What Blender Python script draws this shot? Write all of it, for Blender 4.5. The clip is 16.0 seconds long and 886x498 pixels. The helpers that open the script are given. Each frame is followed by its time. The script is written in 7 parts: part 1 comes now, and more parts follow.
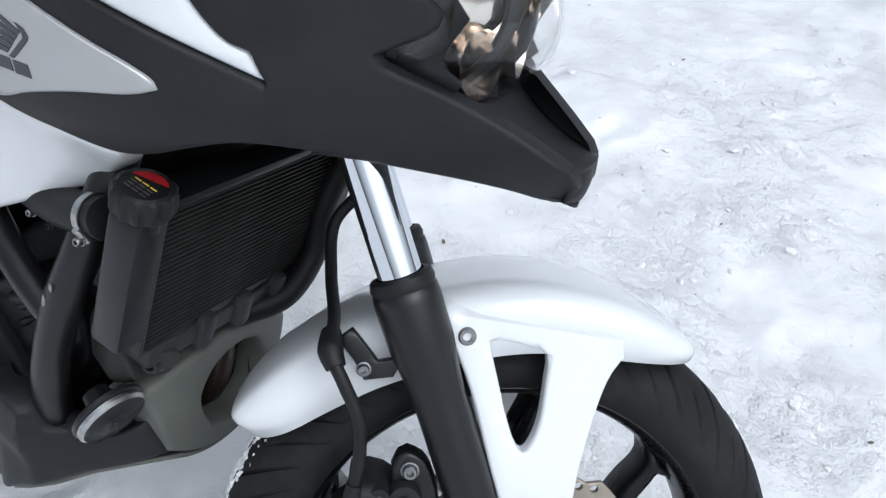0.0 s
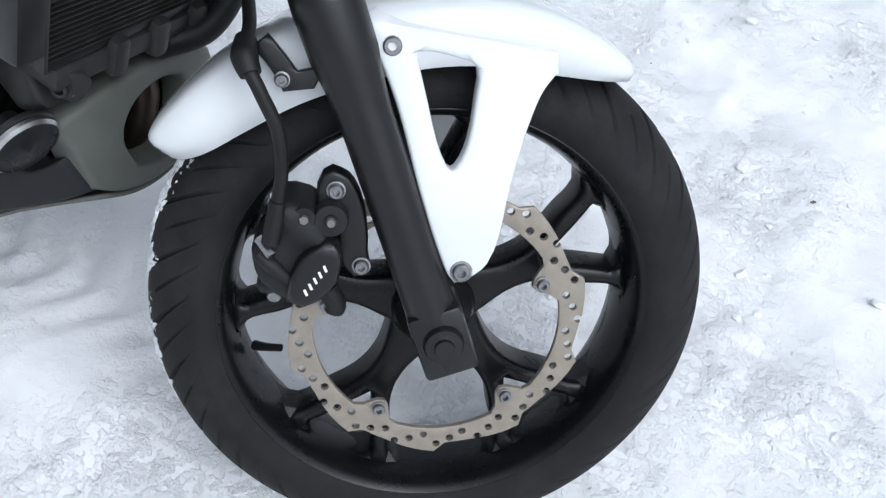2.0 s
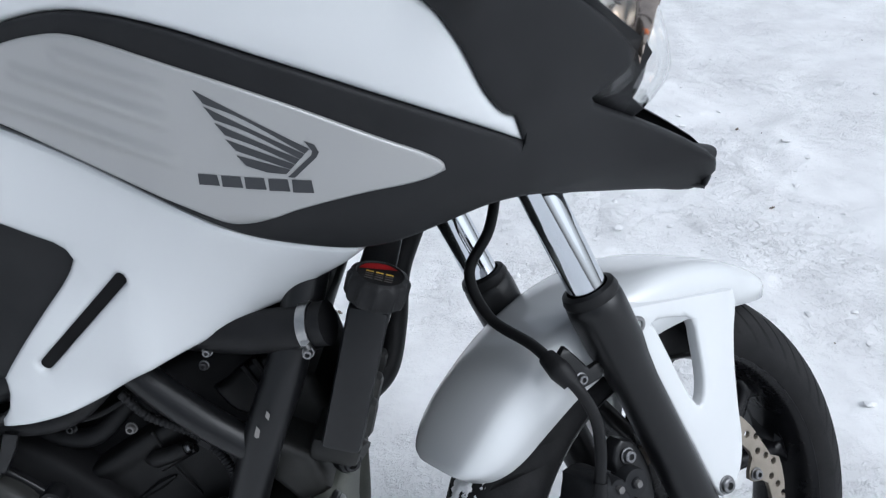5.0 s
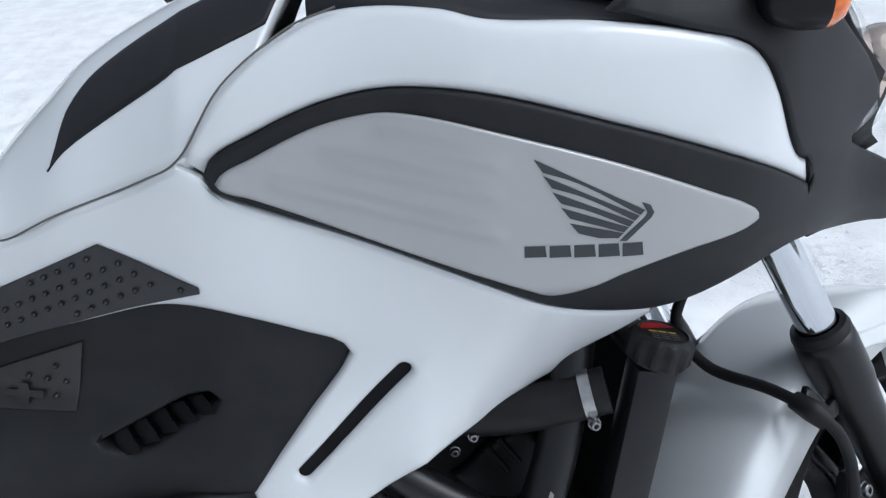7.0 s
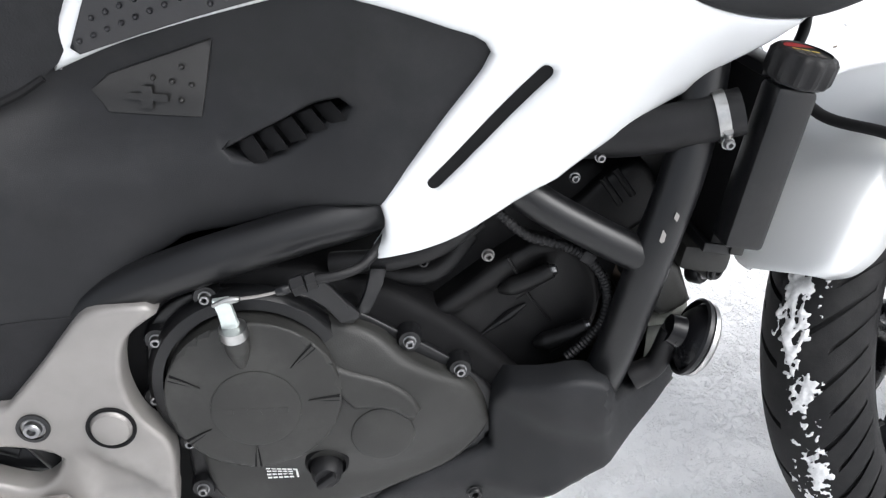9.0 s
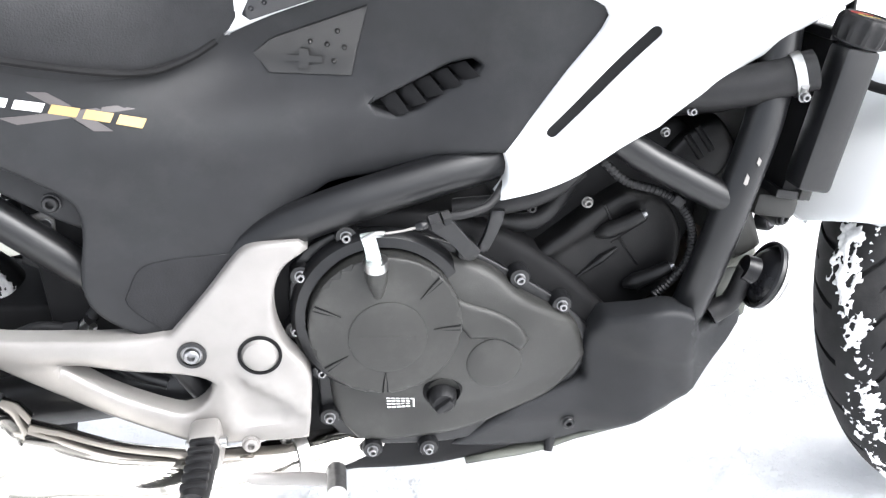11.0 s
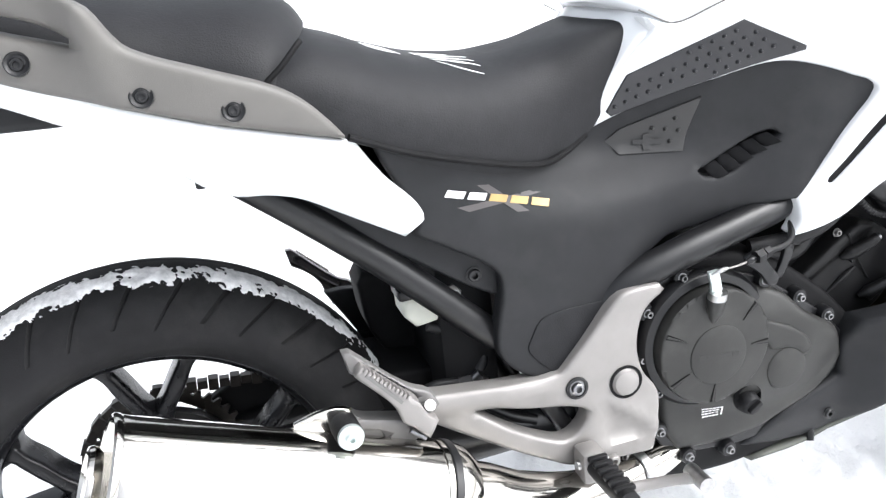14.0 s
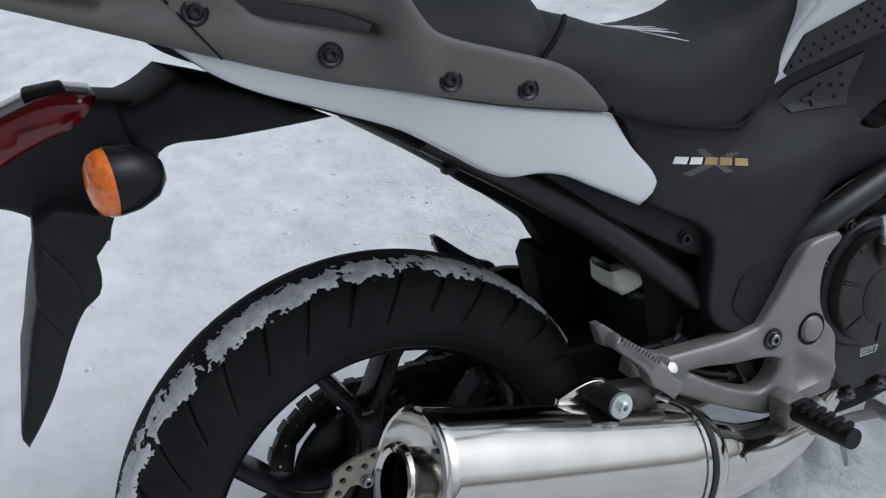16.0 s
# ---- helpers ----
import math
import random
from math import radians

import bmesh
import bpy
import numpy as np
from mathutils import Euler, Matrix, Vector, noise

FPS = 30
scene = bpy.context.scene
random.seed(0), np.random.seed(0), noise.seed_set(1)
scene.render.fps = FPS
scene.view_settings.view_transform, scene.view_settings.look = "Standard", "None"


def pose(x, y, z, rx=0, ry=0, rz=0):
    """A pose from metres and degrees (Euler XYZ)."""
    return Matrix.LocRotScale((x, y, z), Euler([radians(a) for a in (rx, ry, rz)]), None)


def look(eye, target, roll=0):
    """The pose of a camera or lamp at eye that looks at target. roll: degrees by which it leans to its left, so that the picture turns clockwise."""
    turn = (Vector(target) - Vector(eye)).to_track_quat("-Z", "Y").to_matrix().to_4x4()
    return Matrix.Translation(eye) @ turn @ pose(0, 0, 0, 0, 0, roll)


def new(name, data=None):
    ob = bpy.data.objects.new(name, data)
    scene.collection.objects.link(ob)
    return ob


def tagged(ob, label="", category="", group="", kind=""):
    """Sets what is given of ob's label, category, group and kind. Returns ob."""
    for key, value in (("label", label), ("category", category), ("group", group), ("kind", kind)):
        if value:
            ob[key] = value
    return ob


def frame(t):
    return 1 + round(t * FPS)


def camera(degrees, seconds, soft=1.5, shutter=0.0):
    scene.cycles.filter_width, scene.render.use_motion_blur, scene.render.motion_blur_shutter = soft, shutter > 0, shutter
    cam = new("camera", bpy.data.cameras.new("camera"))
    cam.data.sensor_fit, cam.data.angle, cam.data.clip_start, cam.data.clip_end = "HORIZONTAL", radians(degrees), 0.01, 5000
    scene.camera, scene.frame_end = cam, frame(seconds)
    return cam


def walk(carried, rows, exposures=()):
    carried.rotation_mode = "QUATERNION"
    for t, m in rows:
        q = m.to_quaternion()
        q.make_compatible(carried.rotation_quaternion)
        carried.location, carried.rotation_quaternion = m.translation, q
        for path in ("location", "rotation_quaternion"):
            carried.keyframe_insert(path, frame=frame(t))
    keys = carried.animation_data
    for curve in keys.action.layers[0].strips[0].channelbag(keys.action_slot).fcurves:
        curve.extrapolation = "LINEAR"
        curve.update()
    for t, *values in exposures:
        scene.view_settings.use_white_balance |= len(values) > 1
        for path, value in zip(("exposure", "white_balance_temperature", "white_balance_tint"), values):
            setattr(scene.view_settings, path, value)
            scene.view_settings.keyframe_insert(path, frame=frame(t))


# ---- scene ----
cam = camera(54.38, 16.0, soft=1.3)
PATH = [
    (0, (1.75, -0.456, 1.096), (0.973, 0.973, -0.068), 1.01),
    (0.5, (1.776, -0.456, 1.066), (1.061, 0.929, -0.187), 1.84),
    (1, (1.793, -0.456, 1.041), (1.117, 0.878, -0.286), 2.24),
    (1.5, (1.803, -0.455, 1.02), (1.163, 0.814, -0.387), 2.09),
    (2, (1.801, -0.468, 1.002), (1.227, 0.755, -0.473), 2.98),
    (2.5, (1.765, -0.527, 1.012), (1.269, 0.747, -0.448), 3.83),
    (3, (1.709, -0.617, 1.035), (1.289, 0.765, -0.349), 3.03),
    (3.5, (1.636, -0.643, 1.044), (1.309, 0.833, -0.266), 2.81),
    (4, (1.506, -0.639, 1.073), (1.257, 0.91, -0.167), 0.35),
    (4.2, (1.466, -0.642, 1.085), (1.244, 0.942, -0.116), -0.68),
    (6.3, (1.072, -0.702, 1.149), (1.211, 1.084, 0.259), -3.55),
    (6.5, (1.041, -0.673, 1.146), (1.193, 1.11, 0.253), -3.99),
    (7, (0.989, -0.622, 1.133), (1.149, 1.138, 0.195), -4.58),
    (7.5, (0.933, -0.621, 1.106), (1.111, 1.083, 0.075), -4.93),
    (8, (0.897, -0.621, 1.077), (1.067, 1.021, -0.052), -5.15),
    (8.5, (0.883, -0.637, 1.046), (1.036, 0.962, -0.146), -4.23),
    (9, (0.865, -0.658, 1.034), (0.986, 0.916, -0.194), -3.41),
    (9.2, (0.853, -0.67, 1.032), (0.972, 0.899, -0.204), -3.13),
    (11.3, (0.645, -0.783, 1.042), (0.852, 0.823, -0.132), -2.51),
    (11.5, (0.591, -0.764, 1.05), (0.843, 0.818, -0.147), -1.88),
    (12, (0.504, -0.74, 1.045), (0.815, 0.803, -0.19), -1.51),
    (12.5, (0.439, -0.732, 1.054), (0.775, 0.79, -0.198), -2.25),
    (13, (0.351, -0.763, 1.085), (0.77, 0.792, -0.101), -3.00),
    (13.5, (0.249, -0.822, 1.121), (0.725, 0.785, 0.03), -3.77),
    (14, (0.147, -0.863, 1.146), (0.614, 0.8, 0.138), -4.38),
    (14.5, (0.056, -0.844, 1.151), (0.533, 0.847, 0.195), -5.28),
    (15, (-0.043, -0.79, 1.164), (0.489, 0.873, 0.189), -6.34),
    (15.5, (-0.115, -0.75, 1.174), (0.456, 0.884, 0.173), -6.37),
    (16, (-0.216, -0.725, 1.167), (0.475, 0.828, 0.113), -5.33),
]
EXPOSURES = [(0, -0.01, 5770, 8), (0.5, -0.38, 5770, 8), (1.0, -0.36, 5770, 8), (1.5, -0.18, 5770, 8), (2.0, 0.06, 5720, 8), (2.5, 0.16, 5720, 8), (3.5, 0.06, 5770, 8), (4.0, -0.16, 5770, 8), (4.2, -0.16, 5770, 8), (6.3, -0.25, 5650, 8), (7.0, -0.14, 5650, 8), (7.5, -0.02, 5650, 8), (8.0, 0.11, 5700, 8), (8.5, 0.64, 6050, 10), (9.2, 0.94, 6250, 10), (11.3, 2.03, 6200, 10), (12.5, 1.89, 6200, 10), (13.5, 1.79, 6200, 10), (14.0, 1.44, 6200, 10), (14.5, 1.19, 6200, 10), (15.0, 0.57, 6000, 10), (15.5, -0.11, 5800, 9), (16, -0.61, 5750, 8)]
walk(cam, [(t, look(eye, target, roll)) for t, eye, target, roll in PATH], EXPOSURES)

# ---- light: a bright overcast winter day ----
SUN_UP, SUN_ROUND = radians(51.5), radians(115)
world = bpy.data.worlds.new("overcast_sky")
world.use_nodes = True
scene.world = world
sky = world.node_tree.nodes.new("ShaderNodeTexSky")
sky.sky_type, sky.sun_disc = "NISHITA", False
sky.sun_elevation, sky.sun_rotation = SUN_UP, SUN_ROUND
sky.air_density, sky.dust_density, sky.ozone_density = 1.0, 6.0, 0.6
cloud = world.node_tree.nodes.new("ShaderNodeHueSaturation")
cloud.inputs["Saturation"].default_value = 0.22
world.node_tree.links.new(sky.outputs[0], cloud.inputs["Color"])
world.node_tree.links.new(cloud.outputs[0], world.node_tree.nodes["Background"].inputs[0])
world.node_tree.nodes["Background"].inputs[1].default_value = 0.15
sun = new("sun", bpy.data.lights.new("sun", "SUN"))
sun.data.energy, sun.data.angle, sun.data.color = 0.5, radians(90), (1.0, 0.975, 0.94)
sun.matrix_world = look((3.4, -1.2, 4.0), (0.8, 0.0, 0.4))


# ---- materials ----
def material(name, colour, rough, metal=0.0, vary=0.15, scale=30.0, bump=0.0, bump_scale=400.0, coat=0.0, wear=0.0, gloss=0.5):
    m = bpy.data.materials.new(name)
    m.use_nodes = True
    nodes, links = m.node_tree.nodes, m.node_tree.links
    shader = nodes["Principled BSDF"]
    shader.inputs["Roughness"].default_value = rough
    shader.inputs["Metallic"].default_value = metal
    shader.inputs["Specular IOR Level"].default_value = gloss
    shader.inputs["Coat Weight"].default_value = coat
    shader.inputs["Coat Roughness"].default_value = 0.06
    place = nodes.new("ShaderNodeTexCoord")
    grain = nodes.new("ShaderNodeTexNoise")
    grain.inputs["Scale"].default_value, grain.inputs["Detail"].default_value = scale, 5.0
    links.new(place.outputs["Object"], grain.inputs["Vector"])
    ramp = nodes.new("ShaderNodeValToRGB")
    ramp.color_ramp.elements[0].position, ramp.color_ramp.elements[1].position = 0.3, 0.7
    low = [c * (1 - vary) for c in colour]
    high = [min(1.0, c * (1 + vary)) for c in colour]
    ramp.color_ramp.elements[0].color, ramp.color_ramp.elements[1].color = (*low, 1), (*high, 1)
    links.new(grain.outputs["Fac"], ramp.inputs["Fac"])
    last = ramp.outputs["Color"]
    if wear:
        dust = nodes.new("ShaderNodeTexNoise")
        dust.inputs["Scale"].default_value, dust.inputs["Detail"].default_value = 9.0, 8.0
        dust.inputs["Roughness"].default_value = 0.75
        links.new(place.outputs["Object"], dust.inputs["Vector"])
        level = nodes.new("ShaderNodeMapRange")
        level.inputs["From Min"].default_value, level.inputs["From Max"].default_value = 0.5, 0.85
        level.inputs["To Max"].default_value = wear
        links.new(dust.outputs["Fac"], level.inputs["Value"])
        mix = nodes.new("ShaderNodeMix")
        mix.data_type = "RGBA"
        links.new(level.outputs["Result"], mix.inputs["Factor"])
        links.new(last, mix.inputs["A"])
        mix.inputs["B"].default_value = (0.30, 0.29, 0.27, 1)
        last = mix.outputs["Result"]
        rougher = nodes.new("ShaderNodeMapRange")
        rougher.inputs["To Min"].default_value, rougher.inputs["To Max"].default_value = rough * 0.85, min(1.0, rough * 1.3)
        links.new(dust.outputs["Fac"], rougher.inputs["Value"])
        links.new(rougher.outputs["Result"], shader.inputs["Roughness"])
    links.new(last, shader.inputs["Base Color"])
    if bump:
        fine = nodes.new("ShaderNodeTexNoise")
        fine.inputs["Scale"].default_value, fine.inputs["Detail"].default_value = bump_scale, 3.0
        links.new(place.outputs["Object"], fine.inputs["Vector"])
        node = nodes.new("ShaderNodeBump")
        node.inputs["Strength"].default_value, node.inputs["Distance"].default_value = bump, 0.001
        links.new(fine.outputs["Fac"], node.inputs["Height"])
        links.new(node.outputs["Normal"], shader.inputs["Normal"])
    return m


WHITE = material("white_paint", (0.675, 0.690, 0.695), 0.20, vary=0.014, scale=6, coat=0.6)
BLACK = material("black_plastic", (0.0135, 0.014, 0.0153), 0.45, vary=0.15, scale=25, bump=0.3, bump_scale=1400, wear=0.035, gloss=0.23)
SATIN = material("satin_black_metal", (0.0068, 0.007, 0.0078), 0.31, vary=0.2, scale=20, bump=0.12, bump_scale=900, wear=0.04, gloss=0.4)
GLOSS = material("gloss_black_paint", (0.0055, 0.0055, 0.0065), 0.26, vary=0.2, scale=20, wear=0.02, gloss=0.25)
ENGINE = material("dark_engine_coating", (0.025, 0.025, 0.0235), 0.43, metal=0.1, vary=0.22, scale=18, bump=0.25, bump_scale=700, wear=0.06, gloss=0.35)
# near-black; on fillers and gap strips it stands in for shade
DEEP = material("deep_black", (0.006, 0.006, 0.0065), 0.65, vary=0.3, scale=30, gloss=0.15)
SILVER = material("silver_plate", (0.40, 0.40, 0.395), 0.36, metal=0.4, vary=0.03, scale=8, bump=0.04, bump_scale=1500)
ALLOY = material("cast_aluminium", (0.25, 0.238, 0.228), 0.42, metal=0.45, vary=0.08, scale=22, bump=0.12, bump_scale=900, wear=0.12)
STEEL = material("zinc_steel", (0.44, 0.44, 0.435), 0.3, metal=1.0, vary=0.15, scale=120, wear=0.1)
DISC = material("brake_disc_steel", (0.29, 0.255, 0.21), 0.38, metal=0.5, vary=0.12, scale=60, bump=0.1, bump_scale=500, wear=0.15)
ZINC = material("dull_zinc_screw", (0.26, 0.26, 0.265), 0.33, metal=1.0, vary=0.2, scale=150, wear=0.15)
CASTBLACK = material("black_cast_head", (0.0052, 0.0052, 0.0056), 0.40, metal=0.05, vary=0.25, scale=18, bump=0.25, bump_scale=700, wear=0.04, gloss=0.25)
DULLALLOY = material("dull_cast_aluminium", (0.17, 0.165, 0.16), 0.5, metal=0.4, vary=0.1, scale=22, bump=0.12, bump_scale=900, wear=0.1)
CHROME = material("chrome", (0.66, 0.69, 0.73), 0.06, metal=1.0, vary=0.03, scale=10)
POLISH = material("polished_stainless", (0.60, 0.58, 0.54), 0.10, metal=1.0, vary=0.08, scale=14, wear=0.10)
HEATED = material("heated_stainless", (0.07, 0.055, 0.044), 0.38, metal=0.8, vary=0.35, scale=25)
RUBBER = material("tyre_rubber", (0.0085, 0.0085, 0.0092), 0.68, vary=0.25, scale=40, bump=0.3, bump_scale=600, wear=0.07, gloss=0.25)
HOSE = material("hose_rubber", (0.0075, 0.0075, 0.0082), 0.48, vary=0.25, scale=50, bump=0.25, bump_scale=800, wear=0.035, gloss=0.28)
VINYL = material("seat_vinyl", (0.0108, 0.0111, 0.0123), 0.52, vary=0.15, scale=60, bump=0.4, bump_scale=520, wear=0.02, gloss=0.22)
GREY = material("grey_plastic", (0.105, 0.100, 0.092), 0.5, vary=0.06, scale=20, bump=0.3, bump_scale=1200, wear=0.05)
OLIVE = material("grey_green_plastic", (0.092, 0.096, 0.084), 0.5, vary=0.1, scale=18, bump=0.3, bump_scale=900, wear=0.08, gloss=0.35)
PAD = material("rubber_pad", (0.014, 0.014, 0.016), 0.36, vary=0.1, scale=60, bump=0.15, bump_scale=700)
CLEARPAD = material("smoked_rubber_pad", (0.0165, 0.016, 0.0155), 0.42, vary=0.1, scale=60, bump=0.15, bump_scale=700)
DARKINK = material("dark_print", (0.030, 0.032, 0.036), 0.4, vary=0.05)
WHITEINK = material("white_print", (0.80, 0.80, 0.78), 0.45, vary=0.05)
GOLDINK = material("gold_print", (0.36, 0.255, 0.105), 0.35, metal=0.3, vary=0.1)
GREYINK = material("grey_print", (0.060, 0.054, 0.054), 0.4, vary=0.05)
REDINK = material("red_label", (0.55, 0.025, 0.03), 0.4, vary=0.08)
YELLOWINK = material("yellow_print", (0.65, 0.45, 0.06), 0.4, vary=0.08)
REDLENS = material("red_lens", (0.13, 0.002, 0.005), 0.12, vary=0.3, scale=60, coat=0.3)
AMBER = material("amber_lens", (0.75, 0.16, 0.01), 0.12, vary=0.25, scale=160, coat=0.6)
PEARL = material("warm_reflector", (0.80, 0.74, 0.66), 0.16, metal=1.0, vary=0.15, scale=60)
BRASS = material("warm_gold_reflector", (0.74, 0.63, 0.54), 0.13, metal=1.0, vary=0.2, scale=40)
MILKY = material("milky_plastic", (0.62, 0.63, 0.55), 0.4, vary=0.08, scale=20)
PALESTEEL = material("pale_zinc", (0.60, 0.66, 0.64), 0.32, metal=0.7, vary=0.1, scale=60)
RUST = material("rusty_steel", (0.030, 0.026, 0.022), 0.5, metal=0.4, vary=0.4, scale=60)

GLASS = bpy.data.materials.new("clear_lens")
GLASS.use_nodes = True
shader = GLASS.node_tree.nodes["Principled BSDF"]
shader.inputs["Base Color"].default_value = (0.97, 0.98, 0.98, 1)
shader.inputs["Roughness"].default_value, shader.inputs["Transmission Weight"].default_value, shader.inputs["IOR"].default_value = 0.02, 1.0, 1.35


def snow_material(name, low, high, chips):
    """Soft packed snow; chips: sharp-edged flakes and crumbs in some stretches, and dirt specks."""
    m = bpy.data.materials.new(name)
    m.use_nodes = True
    nodes, links = m.node_tree.nodes, m.node_tree.links
    shader = nodes["Principled BSDF"]
    shader.inputs["Roughness"].default_value = 0.65
    shader.inputs["Specular IOR Level"].default_value = 0.3
    place = nodes.new("ShaderNodeTexCoord")

    def cloud_of(size, detail=5.0, rough=0.55):
        tex = nodes.new("ShaderNodeTexNoise")
        tex.inputs["Scale"].default_value, tex.inputs["Detail"].default_value = size, detail
        tex.inputs["Roughness"].default_value = rough
        links.new(place.outputs["Object"], tex.inputs["Vector"])
        return tex.outputs["Fac"]

    def sums(kind, x, y):
        node = nodes.new("ShaderNodeMath")
        node.operation = kind
        for k, v in enumerate((x, y)):
            if isinstance(v, float):
                node.inputs[k].default_value = v
            else:
                links.new(v, node.inputs[k])
        return node.outputs[0]

    def step(value, lo, hi, to=1.0):
        node = nodes.new("ShaderNodeMapRange")
        node.interpolation_type = "SMOOTHSTEP"
        node.inputs["From Min"].default_value, node.inputs["From Max"].default_value = lo, hi
        node.inputs["To Max"].default_value = to
        links.new(value, node.inputs["Value"])
        return node.outputs["Result"]

    soft = cloud_of(6.0, 3.0)
    total = sums("ADD", sums("MULTIPLY", soft, 0.55), sums("MULTIPLY", cloud_of(70.0, 4.0, 0.65), 0.035))
    tint = soft if chips else cloud_of(60.0, 6.0, 0.7)
    if chips:
        split = nodes.new("ShaderNodeSeparateXYZ")
        links.new(place.outputs["Object"], split.inputs[0])
        where = sums("MULTIPLY", step(cloud_of(2.3, 4.0), 0.28, 0.62), sums("ADD", step(split.outputs["X"], -0.2, 1.3, 0.75), 0.25))
        flakes = step(cloud_of(30.0, 6.0, 0.68), 0.50, 0.66)
        grains = step(cloud_of(80.0, 5.0, 0.7), 0.47, 0.62)
        total = sums("ADD", total, sums("MULTIPLY", sums("MULTIPLY", flakes, where), 0.11))
        total = sums("ADD", total, sums("MULTIPLY", sums("MULTIPLY", grains, where), 0.05))
    ramp = nodes.new("ShaderNodeValToRGB")
    ramp.color_ramp.elements[0].position, ramp.color_ramp.elements[1].position = 0.34, 0.62
    ramp.color_ramp.elements[0].color, ramp.color_ramp.elements[1].color = (*low, 1), (*high, 1)
    links.new(tint, ramp.inputs["Fac"])
    last = ramp.outputs["Color"]
    if chips:
        specks = nodes.new("ShaderNodeTexVoronoi")
        specks.inputs["Scale"].default_value = 12.0
        links.new(place.outputs["Object"], specks.inputs["Vector"])
        near = nodes.new("ShaderNodeMapRange")
        near.inputs["From Min"].default_value, near.inputs["From Max"].default_value = 0.008, 0.028
        near.inputs["To Min"].default_value, near.inputs["To Max"].default_value = 0.4, 0.0
        links.new(specks.outputs["Distance"], near.inputs["Value"])
        mix = nodes.new("ShaderNodeMix")
        mix.data_type = "RGBA"
        links.new(near.outputs["Result"], mix.inputs["Factor"])
        links.new(last, mix.inputs["A"])
        mix.inputs["B"].default_value = (0.36, 0.33, 0.29, 1)
        last = mix.outputs["Result"]
    links.new(last, shader.inputs["Base Color"])
    node = nodes.new("ShaderNodeBump")
    node.inputs["Strength"].default_value, node.inputs["Distance"].default_value = 0.9, 0.03
    links.new(total, node.inputs["Height"])
    links.new(node.outputs["Normal"], shader.inputs["Normal"])
    return m


SNOW = snow_material("trodden_snow", (0.765, 0.765, 0.768), (0.865, 0.867, 0.868), True)
LOOSE = snow_material("loose_snow", (0.78, 0.78, 0.783), (0.87, 0.87, 0.87), False)
CRUST = snow_material("snow_crust", (0.50, 0.505, 0.51), (0.80, 0.80, 0.80), False)


# ---- helpers of this scene ----
def finish(bm, sharp=38):
    bmesh.ops.recalc_face_normals(bm, faces=bm.faces)
    for f in bm.faces:
        f.smooth = True
    for e in bm.edges:
        if len(e.link_faces) == 2 and e.calc_face_angle(0) > radians(sharp):
            e.smooth = False
    return bm


def part(name, bm, mat, parent, label="", basis=None, sharp=38):
    finish(bm, sharp)
    mesh = bpy.data.meshes.new(name)
    bm.to_mesh(mesh)
    bm.free()
    mesh.materials.append(mat)
    ob = new(name, mesh)
    ob.parent = parent
    if basis is not None:
        ob.matrix_basis = basis
    return tagged(ob, label=label)


def again(ob, basis, parent=None):
    """The same mesh once more at another pose."""
    twin = ob.copy()
    scene.collection.objects.link(twin)
    twin.parent = parent or ob.parent
    twin.matrix_basis = basis
    return twin


FLIP = Matrix.Diagonal((1, -1, 1, 1))


def both(ob):
    """The part and its mirror image on the other side."""
    again(ob, FLIP)
    return ob


def curve(xs, ys, x):
    x = min(max(x, xs[0]), xs[-1])
    i = 0
    while i < len(xs) - 2 and x > xs[i + 1]:
        i += 1
    h = xs[i + 1] - xs[i]
    t = (x - xs[i]) / h

    def slope(j):
        a, b = max(j - 1, 0), min(j + 1, len(xs) - 1)
        return (ys[b] - ys[a]) / (xs[b] - xs[a])

    return (2 * t**3 - 3 * t * t + 1) * ys[i] + (t**3 - 2 * t * t + t) * h * slope(i) + (3 * t * t - 2 * t**3) * ys[i + 1] + (t**3 - t * t) * h * slope(i + 1)


# half width of the bodywork at 0.8 m height, along its length
LONG = [-0.6, -0.3, -0.115, 0, 0.084, 0.16, 0.36, 0.5, 0.65, 0.77, 0.85, 0.95, 1.1, 1.2, 1.276, 1.343, 1.45, 1.58]
WIDE = [0.11, 0.14, 0.17, 0.195, 0.218, 0.222, 0.203, 0.187, 0.176, 0.176, 0.198, 0.209, 0.230, 0.229, 0.208, 0.165, 0.082, 0.031]


# how far the knee recess draws it in above the middle
WAIST_X = [0.40, 0.47, 0.53, 0.58, 0.62, 0.66, 0.70, 0.75, 0.85, 0.95, 1.05]
WAIST = [0, 0.015, 0.042, 0.060, 0.056, 0.044, 0.030, 0.016, 0.010, 0.008, 0]


def ease(a, b, x):
    t = min(1.0, max(0.0, (x - a) / (b - a)))
    return t * t * (3 - 2 * t)


def body(x, z):
    roll = max(0.0, z - 0.93) ** 2 * 5 * min(1, max(0, (x - 0.55) / 0.15))
    under = max(0.0, 0.785 - z) * 0.7 * min(1, max(0, (x - 1.0) / 0.15))
    waist = curve(WAIST_X, WAIST, x) * ease(0.635, 0.71, z)
    hip = 0.18 * max(0.0, 0.65 - z) * ease(0.36, 0.42, x) * (1 - ease(0.60, 0.68, x))
    toe = 0.40 * max(0.0, 0.60 - z) * ease(0.78, 0.83, x) * (1 - ease(0.92, 1.0, x))
    return curve(LONG, WIDE, x) + 0.18 * (z - 0.8) - roll - under - waist + hip + toe


def flat(y):
    return lambda x, z: y


